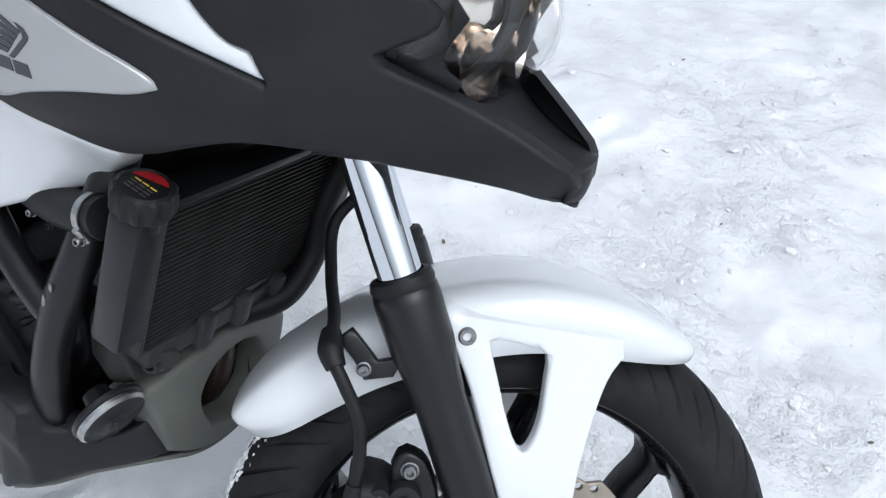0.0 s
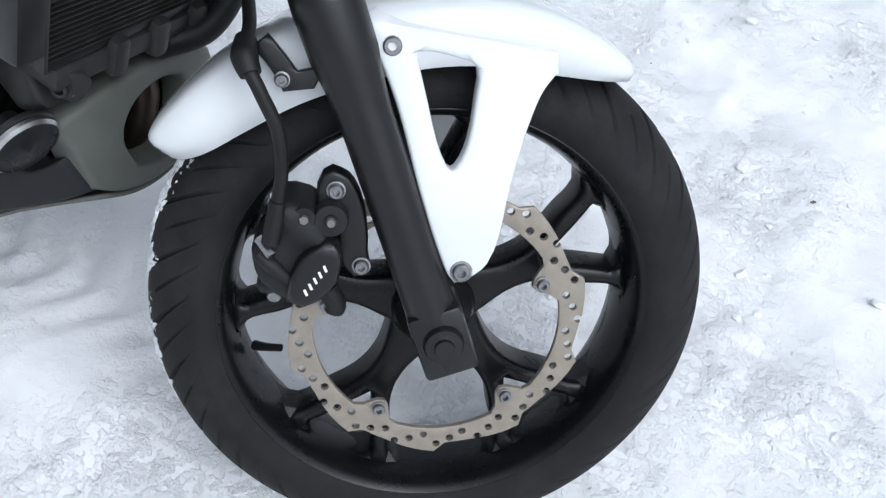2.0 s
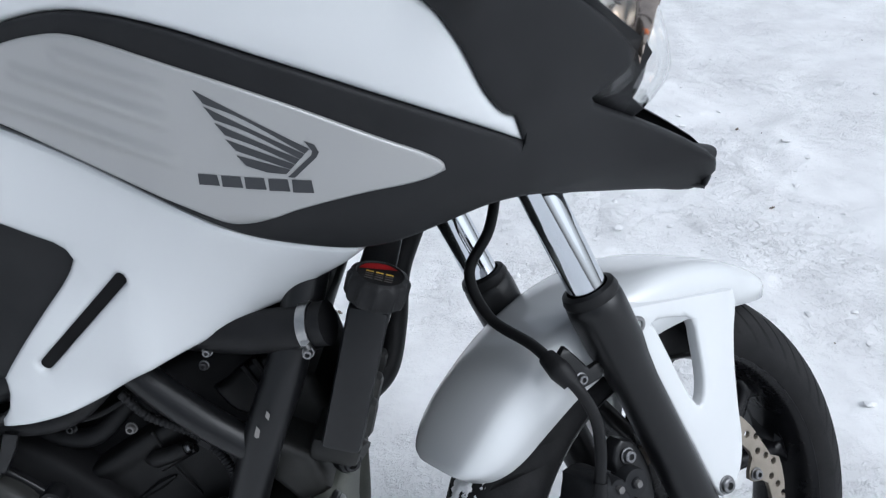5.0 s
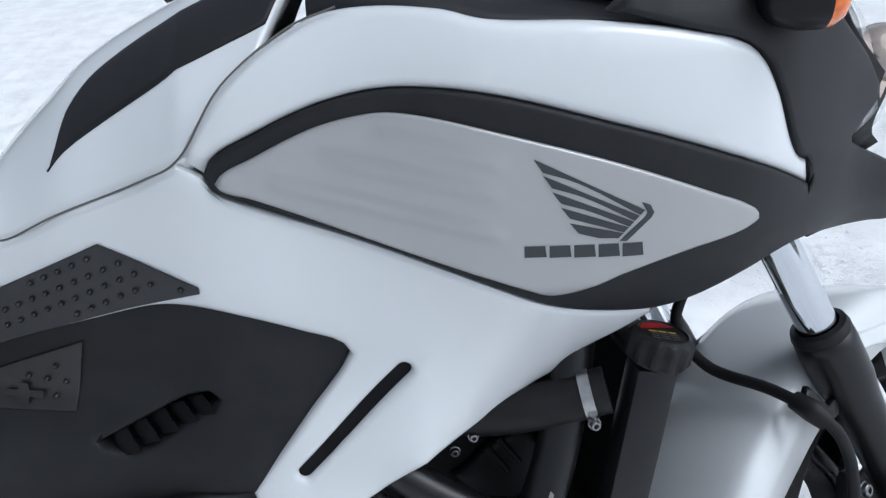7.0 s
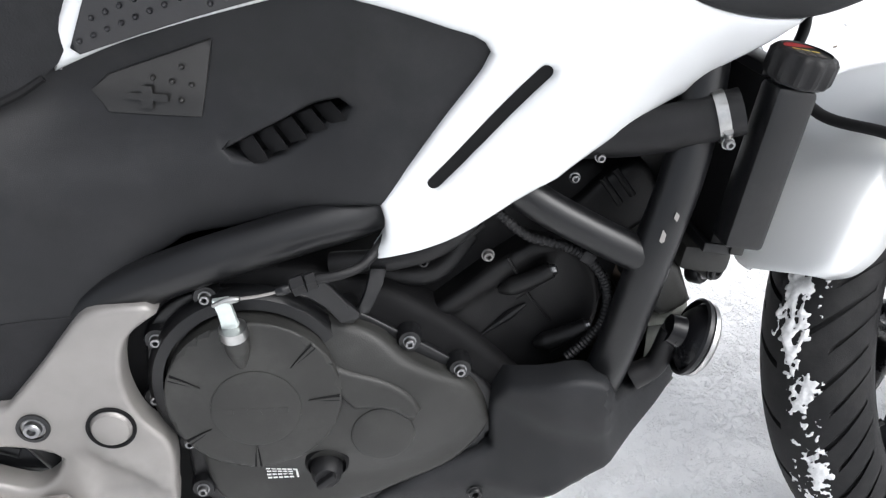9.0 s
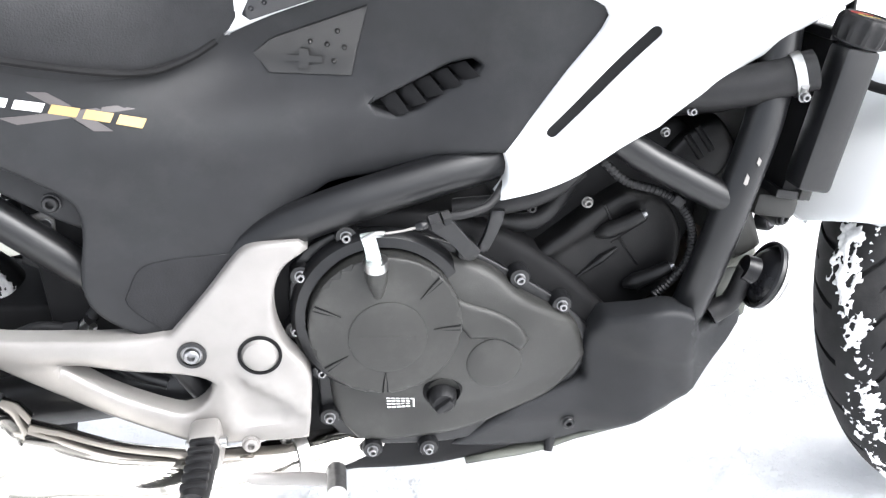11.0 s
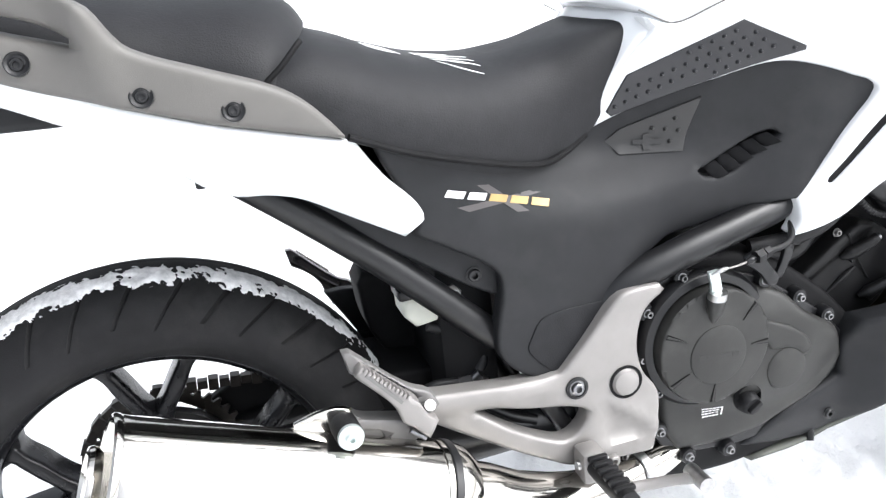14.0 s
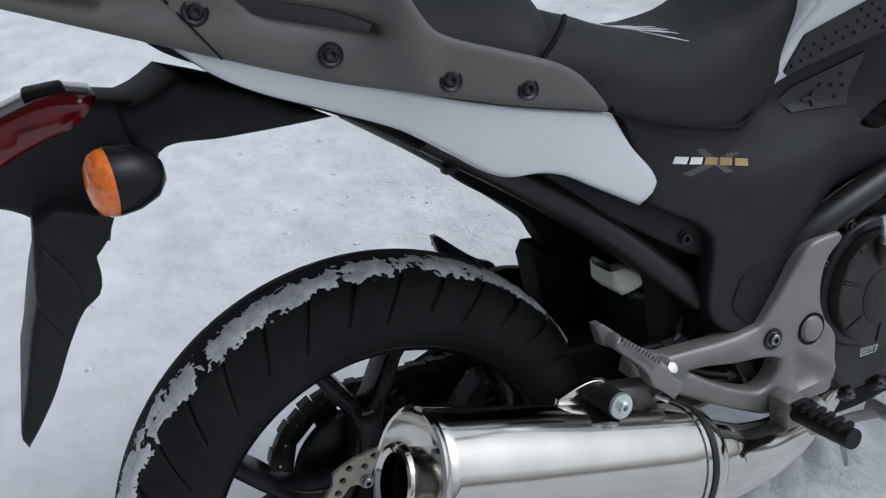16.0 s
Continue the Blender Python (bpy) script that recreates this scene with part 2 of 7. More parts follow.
def rounded(points, step=0.008, corner=55):
    """A closed outline through the points, smooth but for sharp corners."""
    n = len(points)
    P = [Vector(p) for p in points]
    tangents = []
    for i in range(n):
        a, b = P[i] - P[i - 1], P[(i + 1) % n] - P[i]
        turn = abs(math.degrees(a.angle_signed(b))) if a.length and b.length else 0
        if turn > corner:
            tangents.append(None)
        else:
            tangents.append((a.normalized() + b.normalized()).normalized())
    out = []
    for i in range(n):
        a, b = P[i], P[(i + 1) % n]
        d = (b - a).length
        ta = tangents[i] or (b - a).normalized()
        tb = tangents[(i + 1) % n] or (b - a).normalized()
        k = max(1, int(d / step))
        for j in range(k):
            t = j / k
            out.append((2 * t**3 - 3 * t * t + 1) * a + (t**3 - 2 * t * t + t) * d * ta + (3 * t * t - 2 * t**3) * b + (t**3 - t * t) * d * tb)
    return out


def inside(p, loop):
    hit = False
    for a, b in zip(loop, loop[1:] + loop[:1]):
        if (a.y > p.y) != (b.y > p.y) and p.x < (b.x - a.x) * (p.y - a.y) / (b.y - a.y) + a.x:
            hit = not hit
    return hit


def panel(outline, surface, thick=0.02, edge=0.006, out=0.0, holes=(), step=0.008, grid=0.02, corner=40, swell=None):
    """A sheet part: an outline in length and height laid on a surface of half widths, with rounded edges, thickness and holes."""
    from mathutils.geometry import delaunay_2d_cdt

    loops = [rounded(outline, step, corner)] + [rounded(h, step, corner) for h in holes]
    segs = []
    for loop in loops:
        for a, b in zip(loop, loop[1:] + loop[:1]):
            segs.append((a.x, a.y, b.x - a.x, b.y - a.y))
    S = np.array(segs)
    L2 = np.maximum((S[:, 2:] ** 2).sum(1), 1e-12)

    def gap(p):
        t = np.clip(((p[0] - S[:, 0]) * S[:, 2] + (p[1] - S[:, 1]) * S[:, 3]) / L2, 0, 1)
        return float(np.sqrt((p[0] - S[:, 0] - t * S[:, 2]) ** 2 + (p[1] - S[:, 1] - t * S[:, 3]) ** 2).min())

    def within(p):
        return inside(p, loops[0]) and not any(inside(p, h) for h in loops[1:])

    points, edges = [], []
    for loop in loops:
        first = len(points)
        points += loop
        edges += [(first + i, first + (i + 1) % len(loop)) for i in range(len(loop))]
    rim = len(points)
    levels = [edge * k for k in (0.2, 0.55, 1.0)] if edge else []
    for loop in loops:
        n = len(loop)
        for i in range(n):
            d = loop[(i + 1) % n] - loop[i - 1]
            if d.length < 1e-9:
                continue
            side = Vector((-d.y, d.x)).normalized()
            for depth in levels:
                for s in (side, -side):
                    p = loop[i] + s * depth
                    if within(p) and abs(gap(p) - depth) < depth * 0.15:
                        points.append(p)
    xs, ys = [p.x for p in loops[0]], [p.y for p in loops[0]]
    nx, ny = int((max(xs) - min(xs)) / grid) + 1, int((max(ys) - min(ys)) / grid) + 1
    for i in range(nx + 1):
        for j in range(ny + 1):
            p = Vector((min(xs) + grid * (i + 0.5 * (j % 2)), min(ys) + grid * j))
            if within(p) and gap(p) > max(edge * 1.25, grid * 0.4):
                points.append(p)
    verts, _, faces, origins, _, _ = delaunay_2d_cdt(points, edges, [], 0, 1e-7)
    bm = bmesh.new()
    front, back = [], []
    for v in verts:
        d = gap(v)
        fall = 0.0 if d >= edge or not edge else edge * (1 - math.sqrt(max(0.0, 1 - (1 - d / edge) ** 2)))
        y = surface(v.x, v.y) + out - fall
        if swell:
            y += swell(v.x, v.y)
        front.append(bm.verts.new((v.x, -y, v.y)))
        back.append(None)
    kept = []
    for f in faces:
        c = sum((verts[i] for i in f), Vector((0, 0))) / len(f)
        if within(c):
            kept.append(f)
            bm.faces.new([front[i] for i in f])
    bmesh.ops.dissolve_degenerate(bm, edges=bm.edges, dist=0.00005)
    bm.verts.ensure_lookup_table()
    border = [e for e in bm.edges if len(e.link_faces) == 1]
    made = bmesh.ops.extrude_edge_only(bm, edges=border)["geom"]
    for v in [g for g in made if isinstance(g, bmesh.types.BMVert)]:
        v.co.y += thick
    lone = [v for v in bm.verts if not v.link_faces]
    bmesh.ops.delete(bm, geom=lone, context="VERTS")
    return bm


def spline(points, count=8):
    P = [Vector(p) for p in points]
    P = [P[0] * 2 - P[1]] + P + [P[-1] * 2 - P[-2]]
    out = []
    for i in range(1, len(P) - 2):
        a, b, c, d = P[i - 1 : i + 3]
        for k in range(count):
            t = k / count
            out.append(0.5 * (2 * b + (c - a) * t + (2 * a - 5 * b + 4 * c - d) * t * t + (3 * b - a - 3 * c + d) * t**3))
    return out + [P[-2]]


def tube(points, radius, sides=14, bm=None, smooth=True, count=8, caps=True):
    """A round bar or hose along points; radius may be a list, one for each point."""
    bm = bm or bmesh.new()
    path = spline(points, count) if smooth and len(points) > 2 else [Vector(p) for p in points]
    many = isinstance(radius, (list, tuple))
    first = (path[1] - path[0]).normalized()
    u = first.orthogonal().normalized()
    rings = []
    for i, p in enumerate(path):
        d = (path[min(i + 1, len(path) - 1)] - path[max(i - 1, 0)]).normalized()
        u = (u - d * u.dot(d)).normalized()
        v = d.cross(u)
        if many:
            f = i / (len(path) - 1) * (len(radius) - 1)
            k = min(int(f), len(radius) - 2)
            r = radius[k] + (radius[k + 1] - radius[k]) * (f - k)
        else:
            r = radius
        rings.append([bm.verts.new(p + r * (math.cos(a) * u + math.sin(a) * v)) for a in (2 * math.pi * j / sides for j in range(sides))])
    for a, b in zip(rings, rings[1:]):
        for j in range(sides):
            bm.faces.new((a[j], a[(j + 1) % sides], b[(j + 1) % sides], b[j]))
    if caps:
        bm.faces.new(rings[0])
        bm.faces.new(rings[-1][::-1])
    return bm


def lathe(profile, centre=(0, 0, 0), axis=(0, -1, 0), segs=32, bm=None, closed=False):
    """A turned part: profile of (radius, distance along the axis)."""
    bm = bm or bmesh.new()
    axis = Vector(axis).normalized()
    u = axis.orthogonal().normalized()
    v = axis.cross(u)
    c = Vector(centre)
    rings = []
    for r, h in profile:
        if r < 1e-6:
            rings.append([bm.verts.new(c + axis * h)])
        else:
            rings.append([bm.verts.new(c + axis * h + r * (math.cos(a) * u + math.sin(a) * v)) for a in (2 * math.pi * j / segs for j in range(segs))])
    pairs = list(zip(rings, rings[1:])) + ([(rings[-1], rings[0])] if closed else [])
    for a, b in pairs:
        for j in range(segs):
            k = (j + 1) % segs
            if len(a) == 1 and len(b) == 1:
                continue
            if len(a) == 1:
                bm.faces.new((a[0], b[k], b[j]))
            elif len(b) == 1:
                bm.faces.new((a[j], a[k], b[0]))
            else:
                bm.faces.new((a[j], a[k], b[k], b[j]))
    return bm


def block(lo, hi, edge=0.004, bm=None, turn=None, segments=2):
    """A box with rounded edges between two corners; turn: a pose about its middle."""
    out = bm or bmesh.new()
    own = bmesh.new()
    bmesh.ops.create_cube(own, size=1)
    mid = (Vector(lo) + Vector(hi)) / 2
    size = Vector(hi) - Vector(lo)
    bmesh.ops.scale(own, vec=size, verts=own.verts)
    if edge:
        bmesh.ops.bevel(own, geom=own.edges[:], offset=edge, segments=segments, affect="EDGES", profile=0.5)
    m = Matrix.Translation(mid) @ (turn or Matrix())
    bmesh.ops.transform(own, matrix=m, verts=own.verts)
    mesh = bpy.data.meshes.new("tmp")
    own.to_mesh(mesh)
    own.free()
    out.from_mesh(mesh)
    bpy.data.meshes.remove(mesh)
    return out


def loft(sections, closed_ends=True):
    """A skin over rows of points, all rows of one length."""
    bm = bmesh.new()
    rows = [[bm.verts.new(p) for p in s] for s in sections]
    for a, b in zip(rows, rows[1:]):
        for j in range(len(a) - 1):
            bm.faces.new((a[j], a[j + 1], b[j + 1], b[j]))
    if closed_ends:
        for r in (rows[0], rows[-1]):
            try:
                bm.faces.new(r)
            except ValueError:
                pass
    return bm


def bolt_mesh(r=0.008, head=0.006):
    """A socket head screw on a washer, its axis along -y."""
    s = r * 0.5
    profile = [(r * 1.28, 0), (r * 1.28, 0.0012), (r * 1.05, 0.0015), (r, 0.003), (r, head), (r * 0.85, head + 0.0012), (s, head + 0.0012), (s * 0.9, head - 0.0045), (0, head - 0.0045)]
    return lathe(profile, segs=18)


bolts = {}


def bolt(at, parent, mat=None, r=0.008, head=0.006, axis=None, name="bolt", basis=None, label=""):
    key = (r, head, (mat or ZINC).name)
    m = Matrix.Translation(at)
    if axis:
        m = m @ Vector((0, -1, 0)).rotation_difference(Vector(axis)).to_matrix().to_4x4()
    if basis is not None:
        m = basis @ m
    if key not in bolts:
        bolts[key] = part(name, bolt_mesh(r, head), mat or ZINC, parent, label, basis=m)
        return bolts[key]
    return again(bolts[key], m, parent)


# ---- ground: trodden snow, one sheet to the horizon ----
def snow_height(x, y):
    p = Vector((x, y, 0.0))
    h = 0.020 * noise.noise(p * 1.1) + 0.012 * noise.noise(p * 3.3 + Vector((7, 3, 1)))
    patch = max(0.0, noise.noise(p * 0.9 + Vector((31, 5, 2))) + 0.25)
    h += 0.007 * noise.noise(p * 9.0 + Vector((2, 9, 4))) * (0.5 + patch) + 0.004 * noise.noise(p * 21.0) * (0.1 + patch)
    clods = noise.noise(p * 15.0 + Vector((4, 1, 8)))
    h += 0.018 * max(0.0, clods - 0.22) * (0.2 + 1.6 * patch)
    # shallow footprints: rounded dents scattered by cell
    cell = noise.cell_vector(Vector((math.floor(x / 0.34), math.floor(y / 0.30), 3.0)))
    cx, cy = (math.floor(x / 0.34) + 0.3 + 0.4 * abs(cell.x)) * 0.34, (math.floor(y / 0.30) + 0.3 + 0.4 * abs(cell.y)) * 0.30
    ang = cell.z * 3
    ex, ey = (x - cx) * math.cos(ang) + (y - cy) * math.sin(ang), (y - cy) * math.cos(ang) - (x - cx) * math.sin(ang)
    q = (ex / 0.11) ** 2 + (ey / 0.055) ** 2
    h += 0.013 * (q - 1.0) * math.exp(-q * 1.2) * (0.35 + 0.65 * patch)
    # a wheel rut along the far side of the machine
    rut = y - 0.02 - 0.03 * math.sin(2.3 * x)
    h -= 0.022 * math.exp(-((rut / 0.07) ** 2)) * (0.6 + 0.4 * math.sin(x * 80 + abs(rut) * 60)) * ease(0.3, 0.5, x) * (1 - ease(1.15, 1.35, x))
    # flat where the tyres and the stand bear
    near = min((x - 0.0) ** 2 + (y - 0.03) ** 2, (x - 1.6) ** 2 + (y - 0.0) ** 2)
    return h * min(1.0, 0.25 + near / 0.25) - 0.006


def ground():
    def axis(mid):
        fine = [mid - 2.3 + 0.016 * i for i in range(288)]
        far, step, low, high = [], 0.05, fine[0], fine[-1]
        left, right = [], []
        while high < 900:
            step *= 1.28
            low, high = low - step, high + step
            left.insert(0, low)
            right.append(high)
        return left + fine + right

    xs, ys = axis(0.9), axis(0.9)
    verts = [(x, y, snow_height(x, y) if abs(x - 0.9) < 60 and abs(y - 0.9) < 60 else 0.0) for y in ys for x in xs]
    n = len(xs)
    faces = [(j * n + i, j * n + i + 1, (j + 1) * n + i + 1, (j + 1) * n + i) for j in range(len(ys) - 1) for i in range(n - 1)]
    mesh = bpy.data.meshes.new("ground")
    mesh.from_pydata(verts, [], faces)
    mesh.polygons.foreach_set("use_smooth", [True] * len(faces))
    mesh.materials.append(SNOW)
    return tagged(new("ground", mesh), "trodden white snow with footprints, crumbs and dirt specks", "snow", kind="structure")


ground()


def crumbs():
    """Loose lumps of snow lying about."""
    rnd = random.Random(5)
    bm = bmesh.new()
    for _ in range(700):
        x, y = rnd.uniform(-0.9, 2.9), rnd.uniform(0.25, 2.6)
        if abs(y - 0.1) < 0.3 and -0.4 < x < 2.0:
            continue
        if noise.noise(Vector((x, y, 0)) * 0.9 + Vector((31, 5, 2))) + rnd.random() * 0.5 < 0.1:
            continue
        r = 0.003 + 0.011 * rnd.random() ** 4
        made = bmesh.ops.create_icosphere(bm, subdivisions=1, radius=r)["verts"]
        for v in made:
            v.co *= rnd.uniform(0.5, 1.3)
            v.co.z *= 0.4
            v.co += Vector((x, y, snow_height(x, y) + r * 0.2))
    mesh = bpy.data.meshes.new("snow_crumbs")
    bm.to_mesh(mesh)
    bm.free()
    mesh.materials.append(LOOSE)
    return tagged(new("snow_crumbs", mesh), "small loose lumps of snow on the ground", "snow", kind="stuff")


crumbs()


def litter():
    """Dry leaf bits and grit on the snow."""
    rnd = random.Random(8)
    bm = bmesh.new()
    for _ in range(90):
        x, y = rnd.uniform(0.2, 3.4), rnd.uniform(0.5, 3.2)
        size = 0.0018 + 0.006 * rnd.random() ** 4
        z = snow_height(x, y) + 0.004
        made = bmesh.ops.create_icosphere(bm, subdivisions=1, radius=size)["verts"]
        spin = Matrix.Rotation(rnd.uniform(0, 3), 3, "Z")
        for v in made:
            c = spin @ Vector((v.co.x * 1.6, v.co.y * rnd.uniform(0.4, 1.0), v.co.z * 0.35))
            v.co = c + Vector((x, y, z))
    mesh = bpy.data.meshes.new("leaf_litter")
    bm.to_mesh(mesh)
    bm.free()
    mesh.materials.append(material("dry_leaf", (0.13, 0.10, 0.075), 0.8, vary=0.4, scale=90))
    return tagged(new("leaf_litter", mesh), "scattered brown leaf bits and grit on snow", "debris", kind="stuff")


litter()

# ---- the motorcycle: built upright along +x, then leant on its stand ----
bike = tagged(new("motorcycle"), "white and black adventure motorcycle leaning on its side stand in snow", "motorcycle")
LEAN = Matrix(((0.99986, -0.00337, 0.01663), (0.0, 0.98005, 0.19876), (-0.01697, -0.19873, 0.97991))).to_4x4()
bike.matrix_world = Matrix.Translation((-0.0001, -0.0027, -0.0002)) @ LEAN

RAKE, STEERED = radians(27), 33.8
STEM = Vector((-math.sin(RAKE), 0, math.cos(RAKE)))
FOOT = Vector((1.645, 0, 0))
STEER = Matrix.Translation(FOOT) @ Matrix.Rotation(radians(STEERED), 4, STEM) @ Matrix.Translation(-FOOT)
FRONT, REAR = Vector((1.535, 0, 0.300)), Vector((0, 0, 0.312))


# ---- wheels ----
def tyre_profile(R, rc, bead_y, bead_r, count):
    """Points (y, radius, cross angle) from bead to bead."""
    pts = []
    for k in range(count + 1):
        a = math.radians(-82 + 164 * k / count)
        pts.append((rc * math.sin(a), R - rc + rc * math.cos(a), a))
    y0, r0, _ = pts[0]
    side = []
    for t in (0, 0.25, 0.5, 0.75):
        y = -bead_y + (y0 + bead_y) * (1 - (1 - t) ** 2)
        side.append((y, bead_r + (r0 - bead_r) * t, None))
    return side + pts + [(-y, r, None) for y, r, _ in side[::-1]]


def tyre(R, rc, bead_y, bead_r, parent, grooves, sweep, spans):
    """A road tyre whose mesh follows its slanting grooves, long and short ones by turns."""
    profile = tyre_profile(R, rc, bead_y, bead_r, 60)
    pitch = 2 * math.pi * R / grooves
    a, b = 0.0042 / pitch, 0.0032 / pitch
    cell = [0, a * 0.7, a, a + 0.07, 0.2, 0.3, 0.43 - b, 0.5 - b, 0.5 - b * 0.7]
    cell = cell + [0.5] + [1 - u for u in cell[:0:-1]]
    verts, faces = [], []
    n = len(profile)
    for g in range(grooves):
        for u in cell:
            for y, r, tilt in profile:
                drop, shift = 0.0, 0.0
                if tilt is not None:
                    deg = abs(math.degrees(tilt))
                    shift = sweep * (max(0.0, deg - 9) / 60) ** 1.3 + (math.pi / grooves if tilt > 0 else 0) * min(1.0, deg / 5)
                    long_one, short_one = min(u, 1 - u) < a * 0.8, abs(u - 0.5) < b * 0.8
                    if (long_one and spans[0] < deg < spans[1]) or (short_one and spans[2] < deg < spans[3]):
                        drop = 0.0075
                else:
                    shift = sweep * (73 / 60) ** 1.3 + (math.pi / grooves if y > 0 else 0)
                turn = 2 * math.pi * (g + u) / grooves + shift
                verts.append(((r - drop) * math.cos(turn), y, (r - drop) * math.sin(turn)))
    rings = grooves * len(cell)
    for i in range(rings):
        j = (i + 1) % rings
        for k in range(n - 1):
            faces.append((i * n + k, i * n + k + 1, j * n + k + 1, j * n + k))
    mesh = bpy.data.meshes.new("tyre")
    mesh.from_pydata(verts, [], faces)
    mesh.polygons.foreach_set("use_smooth", [True] * len(faces))
    mesh.set_sharp_from_angle(angle=radians(32))
    mesh.materials.append(RUBBER)
    ob = new("tyre", mesh)
    ob.parent = parent
    return tagged(ob, label="black road tyre with slanting grooves and snow on its tread")


def polar(r, deg):
    return (r * math.cos(radians(deg)), r * math.sin(radians(deg)))


def wheel(centre, half, first, basis, label):
    """A cast five-spoke wheel whose spokes fork towards the rim."""
    web_out = 0.216
    holes = []
    for k in range(5):
        mid = first + 36 + 72 * k
        holes.append([polar(r, mid + d) for r, d in ((0.050, 0), (0.062, -13), (0.082, -23), (0.105, -26), (0.130, -25), (0.165, -20.8), (0.200, -18.2), (0.209, -15), (0.2115, 0), (0.209, 15), (0.200, 18.2), (0.165, 20.8), (0.130, 25), (0.105, 26), (0.082, 23), (0.062, 13))])
        arm = first + 72 * k
        holes.append([polar(r, arm + d) for r, d in ((0.130, 0), (0.140, -3), (0.170, -7.8), (0.202, -11.6), (0.209, -9), (0.2115, 0), (0.209, 9), (0.202, 11.6), (0.170, 7.8), (0.140, 3))])
    ring = [polar(web_out, 10 * k) for k in range(36)]
    web = panel(ring, flat(0.024), thick=0.037, edge=0.009, holes=holes, step=0.008, grid=0.014, corner=70)
    # rim barrel
    rim = [(0.231, half), (0.226, half + 0.002), (0.222, half - 0.001), (0.218, half - 0.007), (0.2145, half - 0.020), (0.212, 0.020), (0.210, 0), (0.212, -0.020), (0.2145, -half + 0.020), (0.218, -half + 0.007), (0.222, -half + 0.001), (0.226, -half - 0.002), (0.231, -half), (0.226, -half + 0.006), (0.216, 0), (0.226, half - 0.006)]
    lathe(rim, segs=96, bm=web, closed=True)
    hub = [(0.0, 0.062), (0.018, 0.062), (0.022, 0.058), (0.026, 0.045), (0.040, 0.034), (0.047, 0.022), (0.047, -0.022), (0.040, -0.034), (0.026, -0.045), (0.022, -0.058), (0.0, -0.060)]
    lathe(hub, segs=36, bm=web)
    return part("wheel", web, GLOSS, bike, label, basis=basis @ Matrix.Translation(centre))


def wave_disc(parent, first, out, inner, bolts_r, offset, lobes=10, holes_n=20, name="brake_disc"):
    """A petal-edged drilled brake disc with tabs for its screws."""
    ring = []
    for k in range(lobes * 8):
        deg = 360 * k / (lobes * 8)
        u = (k % 8) / 8
        ring.append(polar(out - (0.010 if u < 0.22 else 0.010 * max(0, 1 - (u - 0.22) * 1.6)), deg + first))
    middle = []
    for k in range(90):
        deg = 4 * k
        away = abs((deg - first + 36) % 72 - 36)
        tab = max(0.0, 1 - (away / 9) ** 2)
        middle.append(polar(inner - (inner - bolts_r + 0.011) * tab, deg))
    drills = []
    for k in range(holes_n):
        for row, shift in ((0, 0.0), (1, 0.33), (2, 0.66)):
            deg = (k + shift) * 360 / holes_n + 4
            r = inner + (out - inner) * (0.28, 0.66, 0.47)[row]
            c = Vector(polar(r, deg))
            drills.append([tuple(c + Vector(polar(0.0043, 45 * j))) for j in range(8)])
    bm = panel(ring, flat(offset), thick=0.005, edge=0.0008, holes=[middle] + drills, step=0.02, grid=0.012, corner=100)
    # back face
    disc = part(name, bm, DISC, parent, "drilled steel brake disc with a wavy edge", sharp=25)
    for k in range(5):
        x, z = polar(bolts_r, first + 72 * k)
        bolt((x, -offset - 0.001, z), parent, r=0.0065, head=0.005, name="disc_bolt")
    return disc


front_wheel = wheel(FRONT, 0.054, 31.6, STEER, "black cast front wheel with forked spokes, turned to the left")
tyre(0.302, 0.0635, 0.052, 0.222, front_wheel, 26, -0.20, (12, 76, 40, 80))
for s in (-1, 1):
    part("bead_ring", lathe([(0.2345, 0.0520), (0.2365, 0.0545), (0.2390, 0.0540), (0.2400, 0.0525)], (0, 0, 0), (0, s, 0), 96), RUBBER, front_wheel)
wave_disc(front_wheel, 31.6, 0.160, 0.129, 0.1168, 0.066)
part("valve", tube([polar(0.203, 205)[:1] + (0.0,) + polar(0.203, 205)[1:], (polar(0.188, 205)[0], -0.012, polar(0.188, 205)[1]), (polar(0.172, 205)[0], -0.022, polar(0.172, 205)[1])], [0.006, 0.0045, 0.0042], sides=10), HOSE, front_wheel)
rear_wheel = wheel(REAR, 0.066, 88, Matrix(), "black cast rear wheel with forked spokes")
tyre(0.326, 0.0845, 0.064, 0.224, rear_wheel, 17, 0.14, (14, 66, 30, 72))
for s in (-1, 1):
    part("bead_ring", lathe([(0.2365, 0.0650), (0.2385, 0.0675), (0.2410, 0.0670), (0.2420, 0.0655)], (0, 0, 0), (0, s, 0), 96), RUBBER, rear_wheel)
wave_disc(rear_wheel, 40, 0.120, 0.090, 0.080, 0.080, lobes=8, holes_n=14)


# ---- chain drive behind the rear wheel ----
def sprocket():
    teeth = 43
    ring = []
    for k in range(teeth * 4):
        ring.append(polar(0.112 if k % 4 in (0, 1) else 0.103, 360 * k / (teeth * 4)))
    holes = [[polar(r, 72 * k + d) for r, d in ((0.055, -18), (0.088, -24), (0.091, 0), (0.088, 24), (0.055, 18))] for k in range(5)]
    bm = panel(ring, flat(-0.085), thick=0.006, edge=0.001, holes=holes, step=0.01, grid=0.02, corner=20)
    return part("sprocket", bm, RUST, rear_wheel, "dark rusty rear sprocket", sharp=25)


